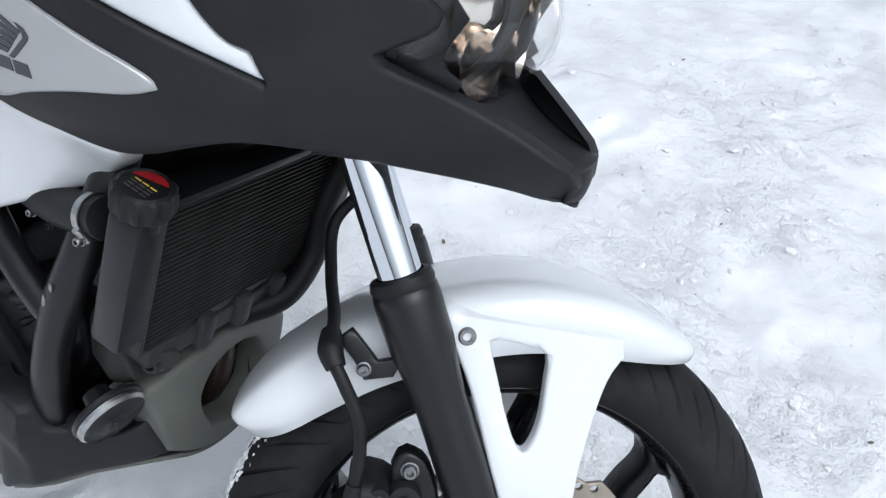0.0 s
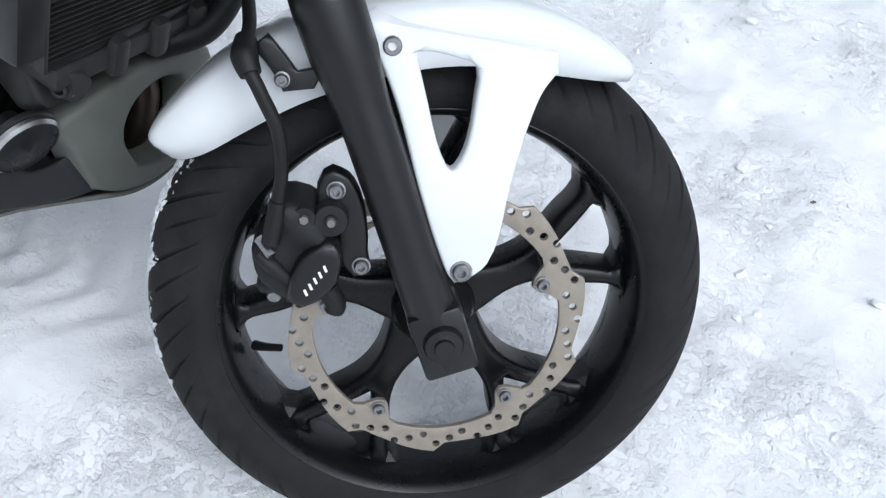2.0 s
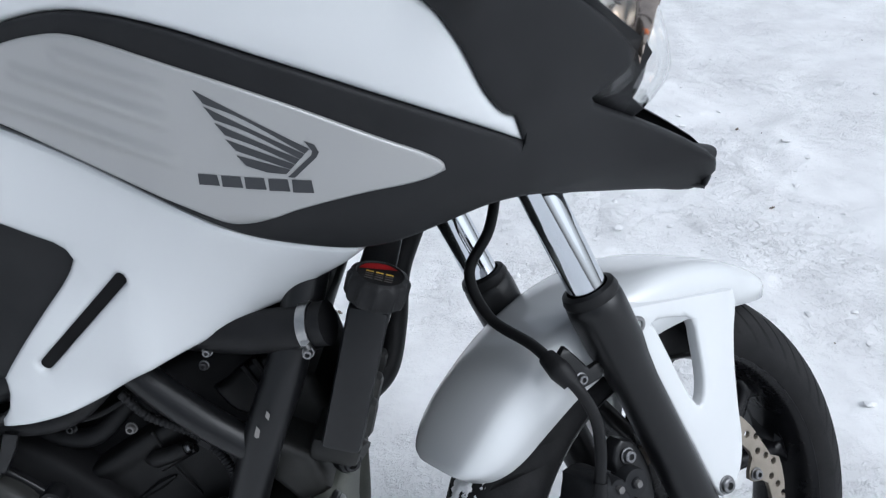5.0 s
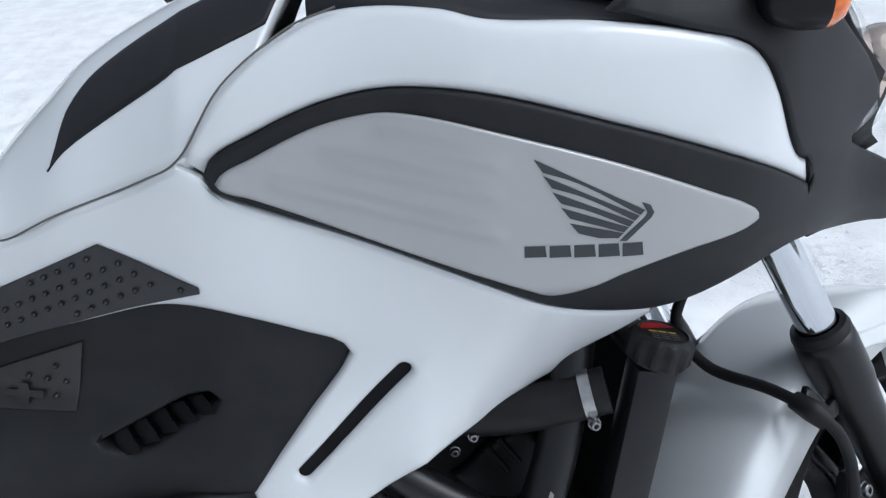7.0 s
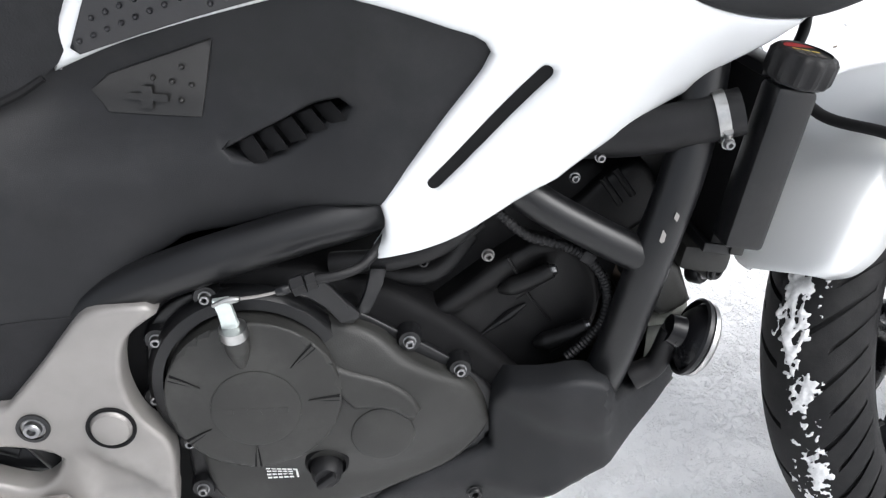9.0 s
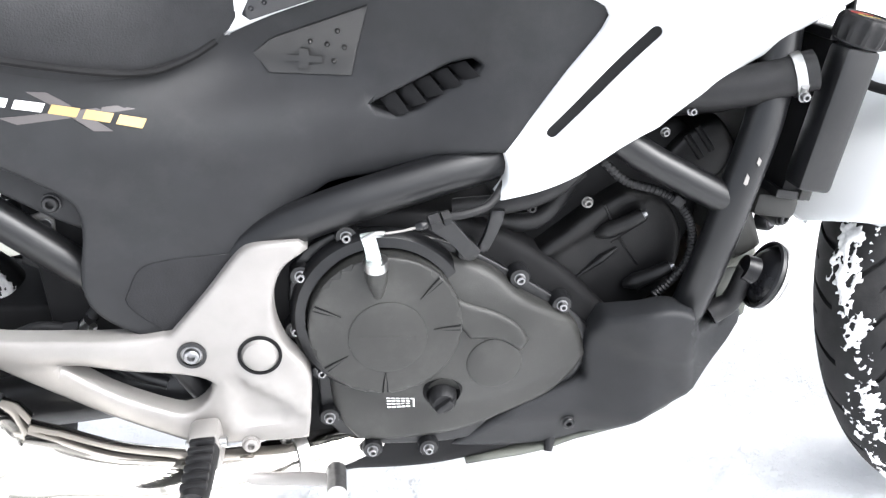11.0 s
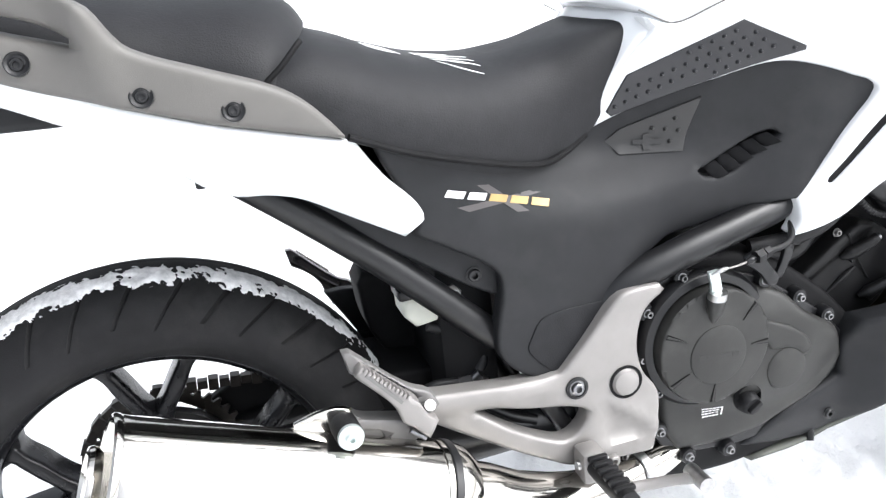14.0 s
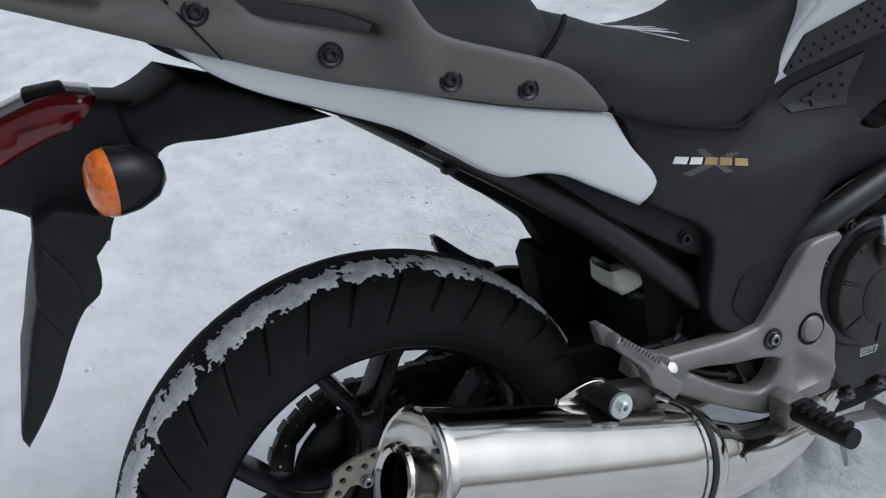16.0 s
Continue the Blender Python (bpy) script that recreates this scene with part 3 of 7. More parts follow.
sprocket()
part("hub_carrier", lathe([(0.0, 0.078), (0.060, 0.078), (0.088, 0.074), (0.094, 0.066), (0.094, 0.048), (0.080, 0.044), (0.0, 0.044)], (0, 0, 0), (0, 1, 0), 40), SATIN, rear_wheel)


def chain():
    """Plates of the drive chain along its two runs and round the sprocket."""
    bm = bmesh.new()
    pts = []
    for k in range(17):
        a = radians(100 + 160 * k / 16)
        pts.append((0.115 * math.cos(a), 0.088, 0.312 + 0.115 * math.sin(a)))
    top = [(-0.02 + 0.6 * k / 40, 0.088, 0.312 + 0.113 - 0.055 * k / 40) for k in range(1, 41)]
    low = [(-0.02 + 0.6 * k / 40, 0.088, 0.312 - 0.113 + 0.055 * k / 40) for k in range(1, 41)]
    for line in (pts, top, low):
        for k, (a, b) in enumerate(zip(line, line[1:])):
            a, b = Vector(a), Vector(b)
            d = b - a
            mid = (a + b) / 2
            turn = Matrix.Rotation(-math.atan2(d.z, d.x), 4, "Y")
            size = Vector((d.length * 0.46, 0.008 if k % 2 else 0.006, 0.0085 if k % 2 else 0.0062))
            block(mid - size, mid + size * 1.0, 0.0, bm, turn)
    return part("chain", bm, RUST, bike, "greasy dark drive chain")


chain()


def snow_on_tyre(centre, R, rc, basis, spans, seed, name="snow_crust"):
    """A broken crust of snow clinging to a tread between two angles round and across it."""
    bm = bmesh.new()
    for t0, t1, a0, a1, thresh, thick in spans:
        nu, nv = int((t1 - t0) * R / 57.3 / 0.0022), int(abs(a1 - a0) * rc / 57.3 / 0.0022)
        high, place = {}, {}
        for i in range(nu + 1):
            for j in range(nv + 1):
                u, v = i / nu, j / nv
                turn, a = radians(t0 + (t1 - t0) * u), radians(a0 + (a1 - a0) * v)
                q = Vector((turn * R * 22, a * rc * 26, seed))
                edge = min(min(u, 1 - u) * 6, min(v, 1 - v) * 2.6, 1.0)
                level = noise.noise(q) * 0.6 + noise.noise(q * 2.9) * 0.62 + noise.noise(q * 7.3) * 0.55 + noise.noise(q * 15.0) * 0.3 + 0.8 * edge - 0.25 - thresh
                h = thick * min(1.0, level * 1.8) * (0.75 + 0.4 * noise.noise(q * 5)) if level > 0 else max(-0.004, level * 0.012)
                r = R - rc + (rc + h) * math.cos(a)
                high[i, j] = level
                place[i, j] = (r * math.cos(turn), (rc + h) * math.sin(a), r * math.sin(turn))
        table = {}
        for i in range(nu):
            for j in range(nv):
                quad = [(i, j), (i + 1, j), (i + 1, j + 1), (i, j + 1)]
                if max(high[q] for q in quad) > 0:
                    for q in quad:
                        if q not in table:
                            table[q] = bm.verts.new(place[q])
                    bm.faces.new([table[q] for q in quad])
    finish(bm, 80)
    mesh = bpy.data.meshes.new(name)
    bm.to_mesh(mesh)
    bm.free()
    mesh.materials.append(CRUST)
    ob = new(name, mesh)
    ob.matrix_world = bike.matrix_world @ basis @ Matrix.Translation(centre)
    return tagged(ob, "thin broken crust of white snow on a black tyre", "snow", kind="stuff")


snow_on_tyre(FRONT, 0.302, 0.0635, STEER, [(150, 176, -34, 20, 0.30, 0.005), (170, 214, -40, 4, 0.50, 0.003), (196, 258, -20, 22, 0.50, 0.005), (28, 52, -22, 10, 0.55, 0.003)], 1.5)
snow_on_tyre(REAR, 0.326, 0.0845, Matrix(), [(14, 66, -31, -8, 0.16, 0.002), (58, 128, -37, -9, 0.06, 0.0028), (118, 182, -35, -12, 0.14, 0.0022), (128, 170, -26, 2, 0.26, 0.003)], 4.5)

# ---- front fork, mudguard and brake, all turned with the handlebar ----
def on_stem(x, z, along):
    """A point along the fork's slope from a place in the side view."""
    return Vector((x, 0, z)) + STEM * along


LEG = Vector((1.535, 0, 0.302))
for side in (-1, 1):
    y = 0.105 * side
    low = LEG + Vector((0, y, 0))
    prof = [(0.0, -0.026), (0.018, -0.026), (0.0245, -0.020), (0.0255, 0.03), (0.0248, 0.06), (0.0248, 0.245), (0.027, 0.275), (0.0305, 0.300), (0.0312, 0.345), (0.0305, 0.355), (0.028, 0.358), (0.0225, 0.358)]
    leg = part("fork_lower", lathe(prof, low, STEM, 36), SATIN, bike, "satin black fork lower leg", basis=STEER)
    part("dust_seal", lathe([(0.022, 0.357), (0.0290, 0.356), (0.0305, 0.361), (0.0285, 0.368), (0.0225, 0.370)], low, STEM, 36), HOSE, bike, basis=STEER)
    part("fork_tube", lathe([(0.0205, 0.33), (0.0205, 0.62), (0.0205, 0.80)], low, STEM, 48), CHROME, bike, "polished chrome fork tube", basis=STEER)
# right axle clamp
foot = block((-0.027, -0.026, -0.026), (0.027, 0.026, 0.046), 0.005)
bmesh.ops.transform(foot, matrix=Matrix.Translation(LEG + Vector((0.002, -0.103, 0))) @ Matrix.Rotation(-RAKE, 4, "Y"), verts=foot.verts)
part("axle_clamp", foot, SATIN, bike, basis=STEER)
part("axle_nut", lathe([(0.0, 0.010), (0.009, 0.010), (0.010, 0.006), (0.014, 0.005), (0.018, 0.005), (0.020, 0.001), (0.0205, -0.004)], LEG + Vector((-0.003, -0.131, 0.011)), (0, -1, 0), 28), SATIN, bike, basis=STEER)
part("axle", tube([LEG + Vector((0, -0.12, 0)), LEG + Vector((0, 0.125, 0))], 0.010), STEEL, bike, basis=STEER)
for h in (0.70, 0.80):
    bm = block((-0.05, -0.145, -0.018), (0.05, 0.145, 0.018), 0.012)
    bmesh.ops.transform(bm, matrix=Matrix.Translation(LEG + STEM * (h - 0.03) + Vector((0.015, 0, 0))) @ Matrix.Rotation(-RAKE, 4, "Y"), verts=bm.verts)
    part("triple_clamp", bm, SATIN, bike, basis=STEER)


def mudguard():
    """The white front mudguard: a hood over the tyre that narrows to its tips."""
    rows = []
    # angle round the wheel, radius at the crown, half width, drop of the skirt
    table = ((154.5, 0.338, 0.046, 0.016), (153.0, 0.342, 0.062, 0.032), (150.0, 0.343, 0.072, 0.044), (146.0, 0.342, 0.078, 0.051), (140, 0.340, 0.081, 0.056), (128, 0.337, 0.085, 0.060), (115, 0.336, 0.089, 0.062), (104, 0.337, 0.092, 0.060), (95, 0.338, 0.092, 0.058), (86, 0.338, 0.091, 0.055), (78, 0.336, 0.088, 0.047), (70.5, 0.332, 0.080, 0.032), (65.8, 0.328, 0.066, 0.018), (63.0, 0.325, 0.044, 0.009), (61.9, 0.3235, 0.018, 0.003))
    for deg, r, w, drop in table:
        row = []
        for k in range(17):
            s = -1 + k / 8
            a = abs(s)
            y = w * (math.sin(min(a, 1) * 1.45) / math.sin(1.45)) * (1 if s > 0 else -1)
            fall = drop * (0.12 * a**3 + 0.88 * a**10) + 0.005 * a * a
            rad = r - fall
            row.append((FRONT.x + rad * math.cos(radians(deg)), y, FRONT.z + rad * math.sin(radians(deg))))
        rows.append(row)
    fine = []
    for a, b, c, d in zip([rows[0]] + rows, rows, rows[1:], rows[2:] + [rows[-1]]):
        for t in (0, 0.25, 0.5, 0.75):
            fine.append([0.5 * (2 * Vector(q) + (Vector(s) - Vector(p)) * t + (2 * Vector(p) - 5 * Vector(q) + 4 * Vector(s) - Vector(u)) * t * t + (3 * Vector(q) - Vector(p) - 3 * Vector(s) + Vector(u)) * t**3) for p, q, s, u in zip(a, b, c, d)])
    fine.append([Vector(p) for p in rows[-1]])
    bm = loft(fine, closed_ends=False)
    guard = part("mudguard", bm, WHITE, bike, "glossy white front mudguard", basis=STEER)
    guard.modifiers.new("shell", "SOLIDIFY").thickness = 0.004
    return guard


guard = mudguard()
strut = [(1.4100, 0.6000), (1.4300, 0.6160), (1.4646, 0.6190), (1.5137, 0.6190), (1.5472, 0.6170), (1.5900, 0.6110), (1.6180, 0.6020), (1.6220, 0.5960), (1.6080, 0.5835), (1.5903, 0.5774), (1.5823, 0.5662), (1.5740, 0.5334), (1.5675, 0.4729), (1.5650, 0.4095), (1.5610, 0.3945), (1.5513, 0.3817), (1.5337, 0.3704), (1.5252, 0.3782), (1.5134, 0.3977), (1.4858, 0.4527), (1.4496, 0.5329)]
gap = [(1.4612, 0.5783), (1.4720, 0.5809), (1.4982, 0.5794), (1.5105, 0.5781), (1.5170, 0.5740), (1.5200, 0.5527), (1.5134, 0.4830), (1.5101, 0.4803), (1.5057, 0.4822), (1.4994, 0.4910), (1.4745, 0.5466)]
def strut_side(x, z):
    """The strut leans in towards the guard and turns with it at the front."""
    return 0.114 - 0.135 * max(0, z - 0.44) - 1.3 * max(0, z - 0.599) - 0.42 * max(0, x - 1.575) * ease(0.56, 0.585, z)


part("mudguard_strut", panel(strut, strut_side, thick=0.012, edge=0.004, holes=[gap], grid=0.012, corner=62), WHITE, bike, "white side strut of the mudguard with a wedge opening", basis=STEER)
part("mudguard_strut", panel(strut, strut_side, thick=0.012, edge=0.004, holes=[gap], grid=0.012, corner=62), WHITE, bike, basis=STEER @ FLIP)
bolt((1.4395, -0.092, 0.5805), bike, r=0.0085, head=0.005, basis=STEER)
bolt((1.537, -0.114, 0.3848), bike, r=0.0085, head=0.005, basis=STEER)


def caliper():
    body_shape = [(1.355, 0.428), (1.372, 0.431), (1.387, 0.428), (1.395, 0.424), (1.403, 0.411), (1.411, 0.400), (1.416, 0.380), (1.412, 0.352), (1.400, 0.334), (1.376, 0.329), (1.361, 0.335), (1.350, 0.345), (1.342, 0.366), (1.340, 0.376), (1.346, 0.388), (1.356, 0.398)]

    def hump(x, z):
        """Two piston bulges with a valley between them."""
        along = (x - 1.372) * 0.55 + (z - 0.384) * 0.83
        return 0.010 * math.exp(-(((along - 0.026) / 0.016) ** 2)) + 0.004 * math.exp(-(((along + 0.030) / 0.02) ** 2))

    ob = part("brake_caliper", panel(body_shape, flat(0.108), thick=0.050, edge=0.010, grid=0.006, corner=30, swell=hump), BLACK, bike, "black front brake caliper", basis=STEER, sharp=50)
    face = [(1.388, 0.384), (1.408, 0.402), (1.418, 0.397), (1.4235, 0.385), (1.4225, 0.362), (1.409, 0.341), (1.395, 0.332), (1.378, 0.335), (1.378, 0.358)]
    part("caliper_cap", panel(face, flat(0.126), thick=0.024, edge=0.005, grid=0.006, corner=30), SATIN, ob)
    part("caliper_lug", lathe([(0.0, 0.004), (0.006, 0.004), (0.0065, 0.002), (0.0150, 0.002), (0.0165, -0.002), (0.0165, -0.022)], (1.4085, -0.112, 0.418), (0, -1, 0), 24), BLACK, ob)
    part("lug_screw", lathe([(0.0, 0.005), (0.0035, 0.005), (0.0045, 0.003), (0.0045, 0.0)], (1.4085, -0.1155, 0.418), (0, -1, 0), 14), DULLALLOY, ob)
    part("caliper_lug", lathe([(0.0, 0.003), (0.010, 0.003), (0.011, 0.001), (0.012, -0.015)], (1.384, -0.112, 0.4175), (0, -1, 0), 20), BLACK, ob)
    part("lug_screw", tube([(1.384, -0.114, 0.4175), (1.384, -0.121, 0.4178)], 0.0042, sides=6, smooth=False), DULLALLOY, ob)
    part("caliper_lug", tube([(1.414, -0.100, 0.345), (1.425, -0.098, 0.328), (1.425, -0.098, 0.318)], [0.011, 0.0105, 0.009], sides=14), HOSE, ob)
    part("caliper_fin", tube([(1.347, -0.112, 0.375), (1.362, -0.116, 0.366), (1.382, -0.116, 0.353)], [0.006, 0.0075, 0.004], sides=10), BLACK, ob)
    part("caliper_lug", panel([(1.356, 0.344), (1.348, 0.338), (1.352, 0.328), (1.372, 0.326), (1.372, 0.340)], flat(0.098), thick=0.02, edge=0.004, grid=0.008, corner=30), BLACK, ob)
    part("slide_pin", lathe([(0.0, 0.004), (0.006, 0.004), (0.0075, 0.0), (0.0075, -0.01)], (1.366, -0.100, 0.330), (0, -1, -0.3), 16), ZINC, ob)
    # the maker's mark as a row of plain slanting bars
    for k in range(5):
        t = k / 4
        mark = block((-0.0012, -0.0004, -0.0033), (0.0012, 0.0004, 0.0033), 0.0, turn=Matrix.Rotation(radians(-30), 4, "Y"))
        bmesh.ops.translate(mark, vec=(1.3945 + 0.0145 * t, -0.1263, 0.349 + 0.0265 * t), verts=mark.verts)
        part("mark", mark, WHITEINK, ob)
    bracket = [(1.394, 0.428), (1.392, 0.442), (1.396, 0.456), (1.404, 0.462), (1.420, 0.457), (1.438, 0.430), (1.446, 0.400), (1.448, 0.384), (1.456, 0.362), (1.438, 0.358), (1.424, 0.372), (1.416, 0.412)]
    part("caliper_bracket", panel(bracket, flat(0.100), thick=0.016, edge=0.004, grid=0.012), SATIN, bike, basis=STEER)
    bolt((1.4095, -0.101, 0.444), bike, r=0.0070, head=0.006, basis=STEER)
    bolt((1.4435, -0.101, 0.3720), bike, r=0.0070, head=0.006, basis=STEER)
    part("banjo_bolt", tube([(1.346, -0.108, 0.390), (1.360, -0.120, 0.379)], 0.0050, sides=6, smooth=False), ZINC, ob)


caliper()
hose = [(1.345, 0.02, 0.735), (1.328, 0.015, 0.690), (1.301, 0.018, 0.645), (1.306, -0.01, 0.598), (1.316, -0.075, 0.575), (1.318, -0.118, 0.555), (1.334, -0.130, 0.531), (1.352, -0.127, 0.499), (1.359, -0.122, 0.464), (1.359, -0.118, 0.434), (1.357, -0.116, 0.394)]
part("brake_hose", tube(hose, 0.0062, sides=14), HOSE, bike, "black rubber brake hose", basis=STEER)
part("hose_clamp", tube([(1.316, -0.100, 0.566), (1.318, -0.118, 0.555), (1.325, -0.126, 0.543)], [0.0095, 0.012, 0.0095], sides=14), HOSE, bike, basis=STEER)
part("hose_clamp", tube([(1.359, -0.118, 0.432), (1.358, -0.117, 0.410), (1.357, -0.116, 0.390)], [0.0075, 0.0085, 0.0085], sides=14), HOSE, bike, basis=STEER)
part("hose_bracket", panel([(1.322, 0.562), (1.334, 0.575), (1.350, 0.560), (1.362, 0.548), (1.385, 0.556), (1.378, 0.535), (1.352, 0.528), (1.340, 0.545)], flat(0.108), thick=0.006, edge=0.002, grid=0.01), SATIN, bike, basis=STEER)
bolt((1.350, -0.108, 0.539), bike, r=0.0055, head=0.005, basis=STEER)
# handlebar above
bar = [(1.02, 0.385, 1.150), (1.10, 0.30, 1.165), (1.15, 0.14, 1.12), (1.165, 0.0, 1.10), (1.15, -0.14, 1.12), (1.10, -0.30, 1.165), (1.02, -0.385, 1.150)]
part("handlebar", tube(bar, 0.0125, sides=16), SATIN, bike, basis=STEER)
for s in (-1, 1):
    part("grip", tube([(1.07, 0.345 * s, 1.158), (1.02, 0.385 * s, 1.150), (0.955, 0.435 * s, 1.138)], [0.017, 0.0165, 0.017], sides=20), HOSE, bike, "black ribbed rubber handlebar grip", basis=STEER)
    part("bar_riser", lathe([(0.022, 0.0), (0.022, 0.07), (0.018, 0.09), (0, 0.09)], (1.165, 0.045 * s, 1.01), (0, 0, 1), 20), SATIN, bike, basis=STEER)


# ---- bodywork ----
side_cowl = [(0.587, 0.725), (0.6, 0.765), (0.649, 0.827), (0.659, 0.838), (0.651, 0.856), (0.674, 0.847), (0.687, 0.845), (0.702, 0.849), (0.74, 0.865), (0.81, 0.888), (0.839, 0.901), (0.858, 0.888), (0.862, 0.877), (0.888, 0.865), (0.976, 0.828), (1.066, 0.786), (1.113, 0.762), (1.155, 0.748), (1.206, 0.741), (1.186, 0.722), (1.15, 0.695), (1.13, 0.677), (1.106, 0.668), (1.05, 0.641), (0.995, 0.616), (0.946, 0.586), (0.914, 0.571), (0.88, 0.561), (0.844, 0.553), (0.841, 0.557), (0.852, 0.573), (0.853, 0.587), (0.849, 0.603), (0.906, 0.675), (0.941, 0.719), (0.948, 0.732), (0.943, 0.741), (0.914, 0.754), (0.873, 0.77), (0.832, 0.782), (0.806, 0.784), (0.765, 0.777), (0.693, 0.76), (0.639, 0.744)]
SLOT_A, SLOT_B = Vector((0.9900, 0.7155)), Vector((0.8975, 0.6205))
slot = [tuple(SLOT_A + Vector((math.cos(radians(45.8 + d)), math.sin(radians(45.8 + d)))) * 0.0055) for d in range(-90, 91, 30)]
slot += [tuple(SLOT_A.lerp(SLOT_B, k / 20) + Vector((-0.717, 0.697)) * 0.0055) for k in range(1, 20)]
slot += [tuple(SLOT_B + Vector((math.cos(radians(225.8 + d)), math.sin(radians(225.8 + d)))) * 0.0055) for d in range(-90, 91, 30)]
slot += [tuple(SLOT_B.lerp(SLOT_A, k / 20) + Vector((0.717, -0.697)) * 0.0055) for k in range(1, 20)]


def cowl_swell(x, z):
    """The raised shoulder above the slot and the flare at the front lower tip."""
    d = (x - 0.90) * 0.72 - (z - 0.62) * 0.69
    return 0.004 * math.exp(-((d - 0.03) / 0.02) ** 2)


both(part("side_cowl", panel(side_cowl, body, thick=0.022, edge=0.007, holes=[slot], swell=cowl_swell), WHITE, bike, "glossy white side cowl with a slanting slot"))
# black sheet close behind the slot, in place of the shade inside it
both(part("slot_shade_sheet", panel([(0.975, 0.735), (1.005, 0.722), (0.905, 0.600), (0.880, 0.615)], lambda x, z: body(x, z) - 0.006, thick=0.004, edge=0), DEEP, bike))

top_cowl = [(1.255, 0.953), (1.270, 0.940), (1.284, 0.920), (1.322, 0.857), (1.332, 0.853), (1.340, 0.829), (1.289, 0.854), (1.208, 0.887), (1.140, 0.911), (1.075, 0.932), (1.033, 0.941), (0.989, 0.944), (0.944, 0.936), (0.897, 0.918), (0.865, 0.902), (0.858, 0.892), (0.842, 0.904), (0.849, 0.915), (0.881, 0.953), (0.928, 0.986), (0.960, 0.998), (1.037, 0.994), (1.062, 0.986), (1.143, 0.978), (1.208, 0.967)]
both(part("upper_cowl", panel(top_cowl, body, thick=0.022, edge=0.008), WHITE, bike, "glossy white upper cowl panel"))

fairing = [(0.858, 0.890), (0.862, 0.879), (0.888, 0.867), (0.975, 0.829), (1.066, 0.786), (1.113, 0.761), (1.155, 0.748), (1.205, 0.742), (1.235, 0.748), (1.280, 0.766), (1.310, 0.776), (1.345, 0.777), (1.386, 0.767), (1.431, 0.755), (1.487, 0.7455), (1.522, 0.7405), (1.537, 0.7480), (1.5455, 0.7640), (1.5400, 0.7800), (1.5220, 0.7930), (1.4605, 0.8250), (1.4175, 0.8443), (1.4048, 0.8506), (1.4016, 0.8573), (1.4172, 0.8661), (1.4389, 0.8820), (1.4423, 0.8940), (1.4144, 0.9218), (1.3659, 0.9570), (1.3462, 0.9762), (1.350, 1.009), (1.330, 1.050), (1.235, 1.045), (1.181, 1.007), (1.150, 0.984), (1.208, 0.967), (1.255, 0.953), (1.270, 0.940), (1.284, 0.920), (1.322, 0.857), (1.332, 0.853), (1.340, 0.829), (1.289, 0.854), (1.208, 0.887), (1.140, 0.911), (1.075, 0.932), (1.033, 0.941), (0.989, 0.944), (0.944, 0.936), (0.897, 0.918), (0.865, 0.902)]
both(part("front_fairing", panel(fairing, body, thick=0.016, edge=0.005, out=0.002), BLACK, bike, "matt black front fairing reaching back round the silver plate"))

plate = [(0.866, 0.885), (0.871, 0.891), (0.895, 0.902), (0.942, 0.921), (0.974, 0.9275), (0.992, 0.9285), (1.014, 0.925), (1.074, 0.907), (1.162, 0.876), (1.234, 0.845), (1.262, 0.832), (1.274, 0.823), (1.2755, 0.817), (1.263, 0.812), (1.210, 0.803), (1.161, 0.791), (1.123, 0.778), (1.104, 0.777), (1.085, 0.785), (0.976, 0.832), (0.889, 0.872), (0.869, 0.880)]


def ribs(x, z):
    """Three pressed flutes along the plate."""
    out = 0.0
    for x0, z0, x1, z1 in ((0.985, 0.912, 1.068, 0.887), (0.945, 0.900, 1.068, 0.862), (0.908, 0.883, 1.068, 0.832)):
        if x0 - 0.006 < x < x1 + 0.006:
            t = min(1, max(0, (x - x0) / (x1 - x0)))
            d = z - (z0 + (z1 - z0) * t)
            out += 0.0024 * math.exp(-((d / 0.0062) ** 4)) * min(1, (x - x0 + 0.006) / 0.01, (x1 + 0.006 - x) / 0.01)
    return out


silver = part("side_plate", panel(plate, body, thick=0.010, edge=0.003, out=0.0065, grid=0.0036, step=0.004, swell=ribs), SILVER, bike, "satin silver side plate with three pressed flutes")
both(silver)


def print_on(outline, mat, parent, out, name="mark", surface=body, grid=0.02):
    return part(name, panel(outline, surface, thick=0.0006, edge=0, out=out, step=0.004, grid=grid, corner=12), mat, parent)


# the maker's mark as plain feathered stripes and a row of bars
for k in range(5):
    t = k / 4
    tip = (1.0915 + 0.026 * t, 0.8885 - 0.051 * t)
    root = (1.1735 - 0.016 * t, 0.8420 - 0.0165 * t)
    low = (root[0] - 0.0035, root[1] - 0.0036)
    back = (tip[0] + 0.0065, tip[1] - 0.0105 + 0.002 * t)
    mid = (tip[0] + 0.030 - 0.008 * t, back[1] - 0.0095 + 0.004 * t)
    print_on([tip, root, low, mid, back], DARKINK, silver, 0.0072)
print_on([(1.1705, 0.8485), (1.1775, 0.8455), (1.1805, 0.8395), (1.1785, 0.8355), (1.1605, 0.8190), (1.1550, 0.8195), (1.1745, 0.8370), (1.1755, 0.8405)], DARKINK, silver, 0.0074)
for k in range(5):
    x0 = 1.0845 + 0.0183 * k
    print_on([(x0, 0.8220 - 0.0012 * k), (x0 + 0.0150, 0.8211 - 0.0012 * k), (x0 + 0.0162, 0.8122 - 0.0016 * k), (x0, 0.8130 - 0.0016 * k)], DARKINK, silver, 0.0072)

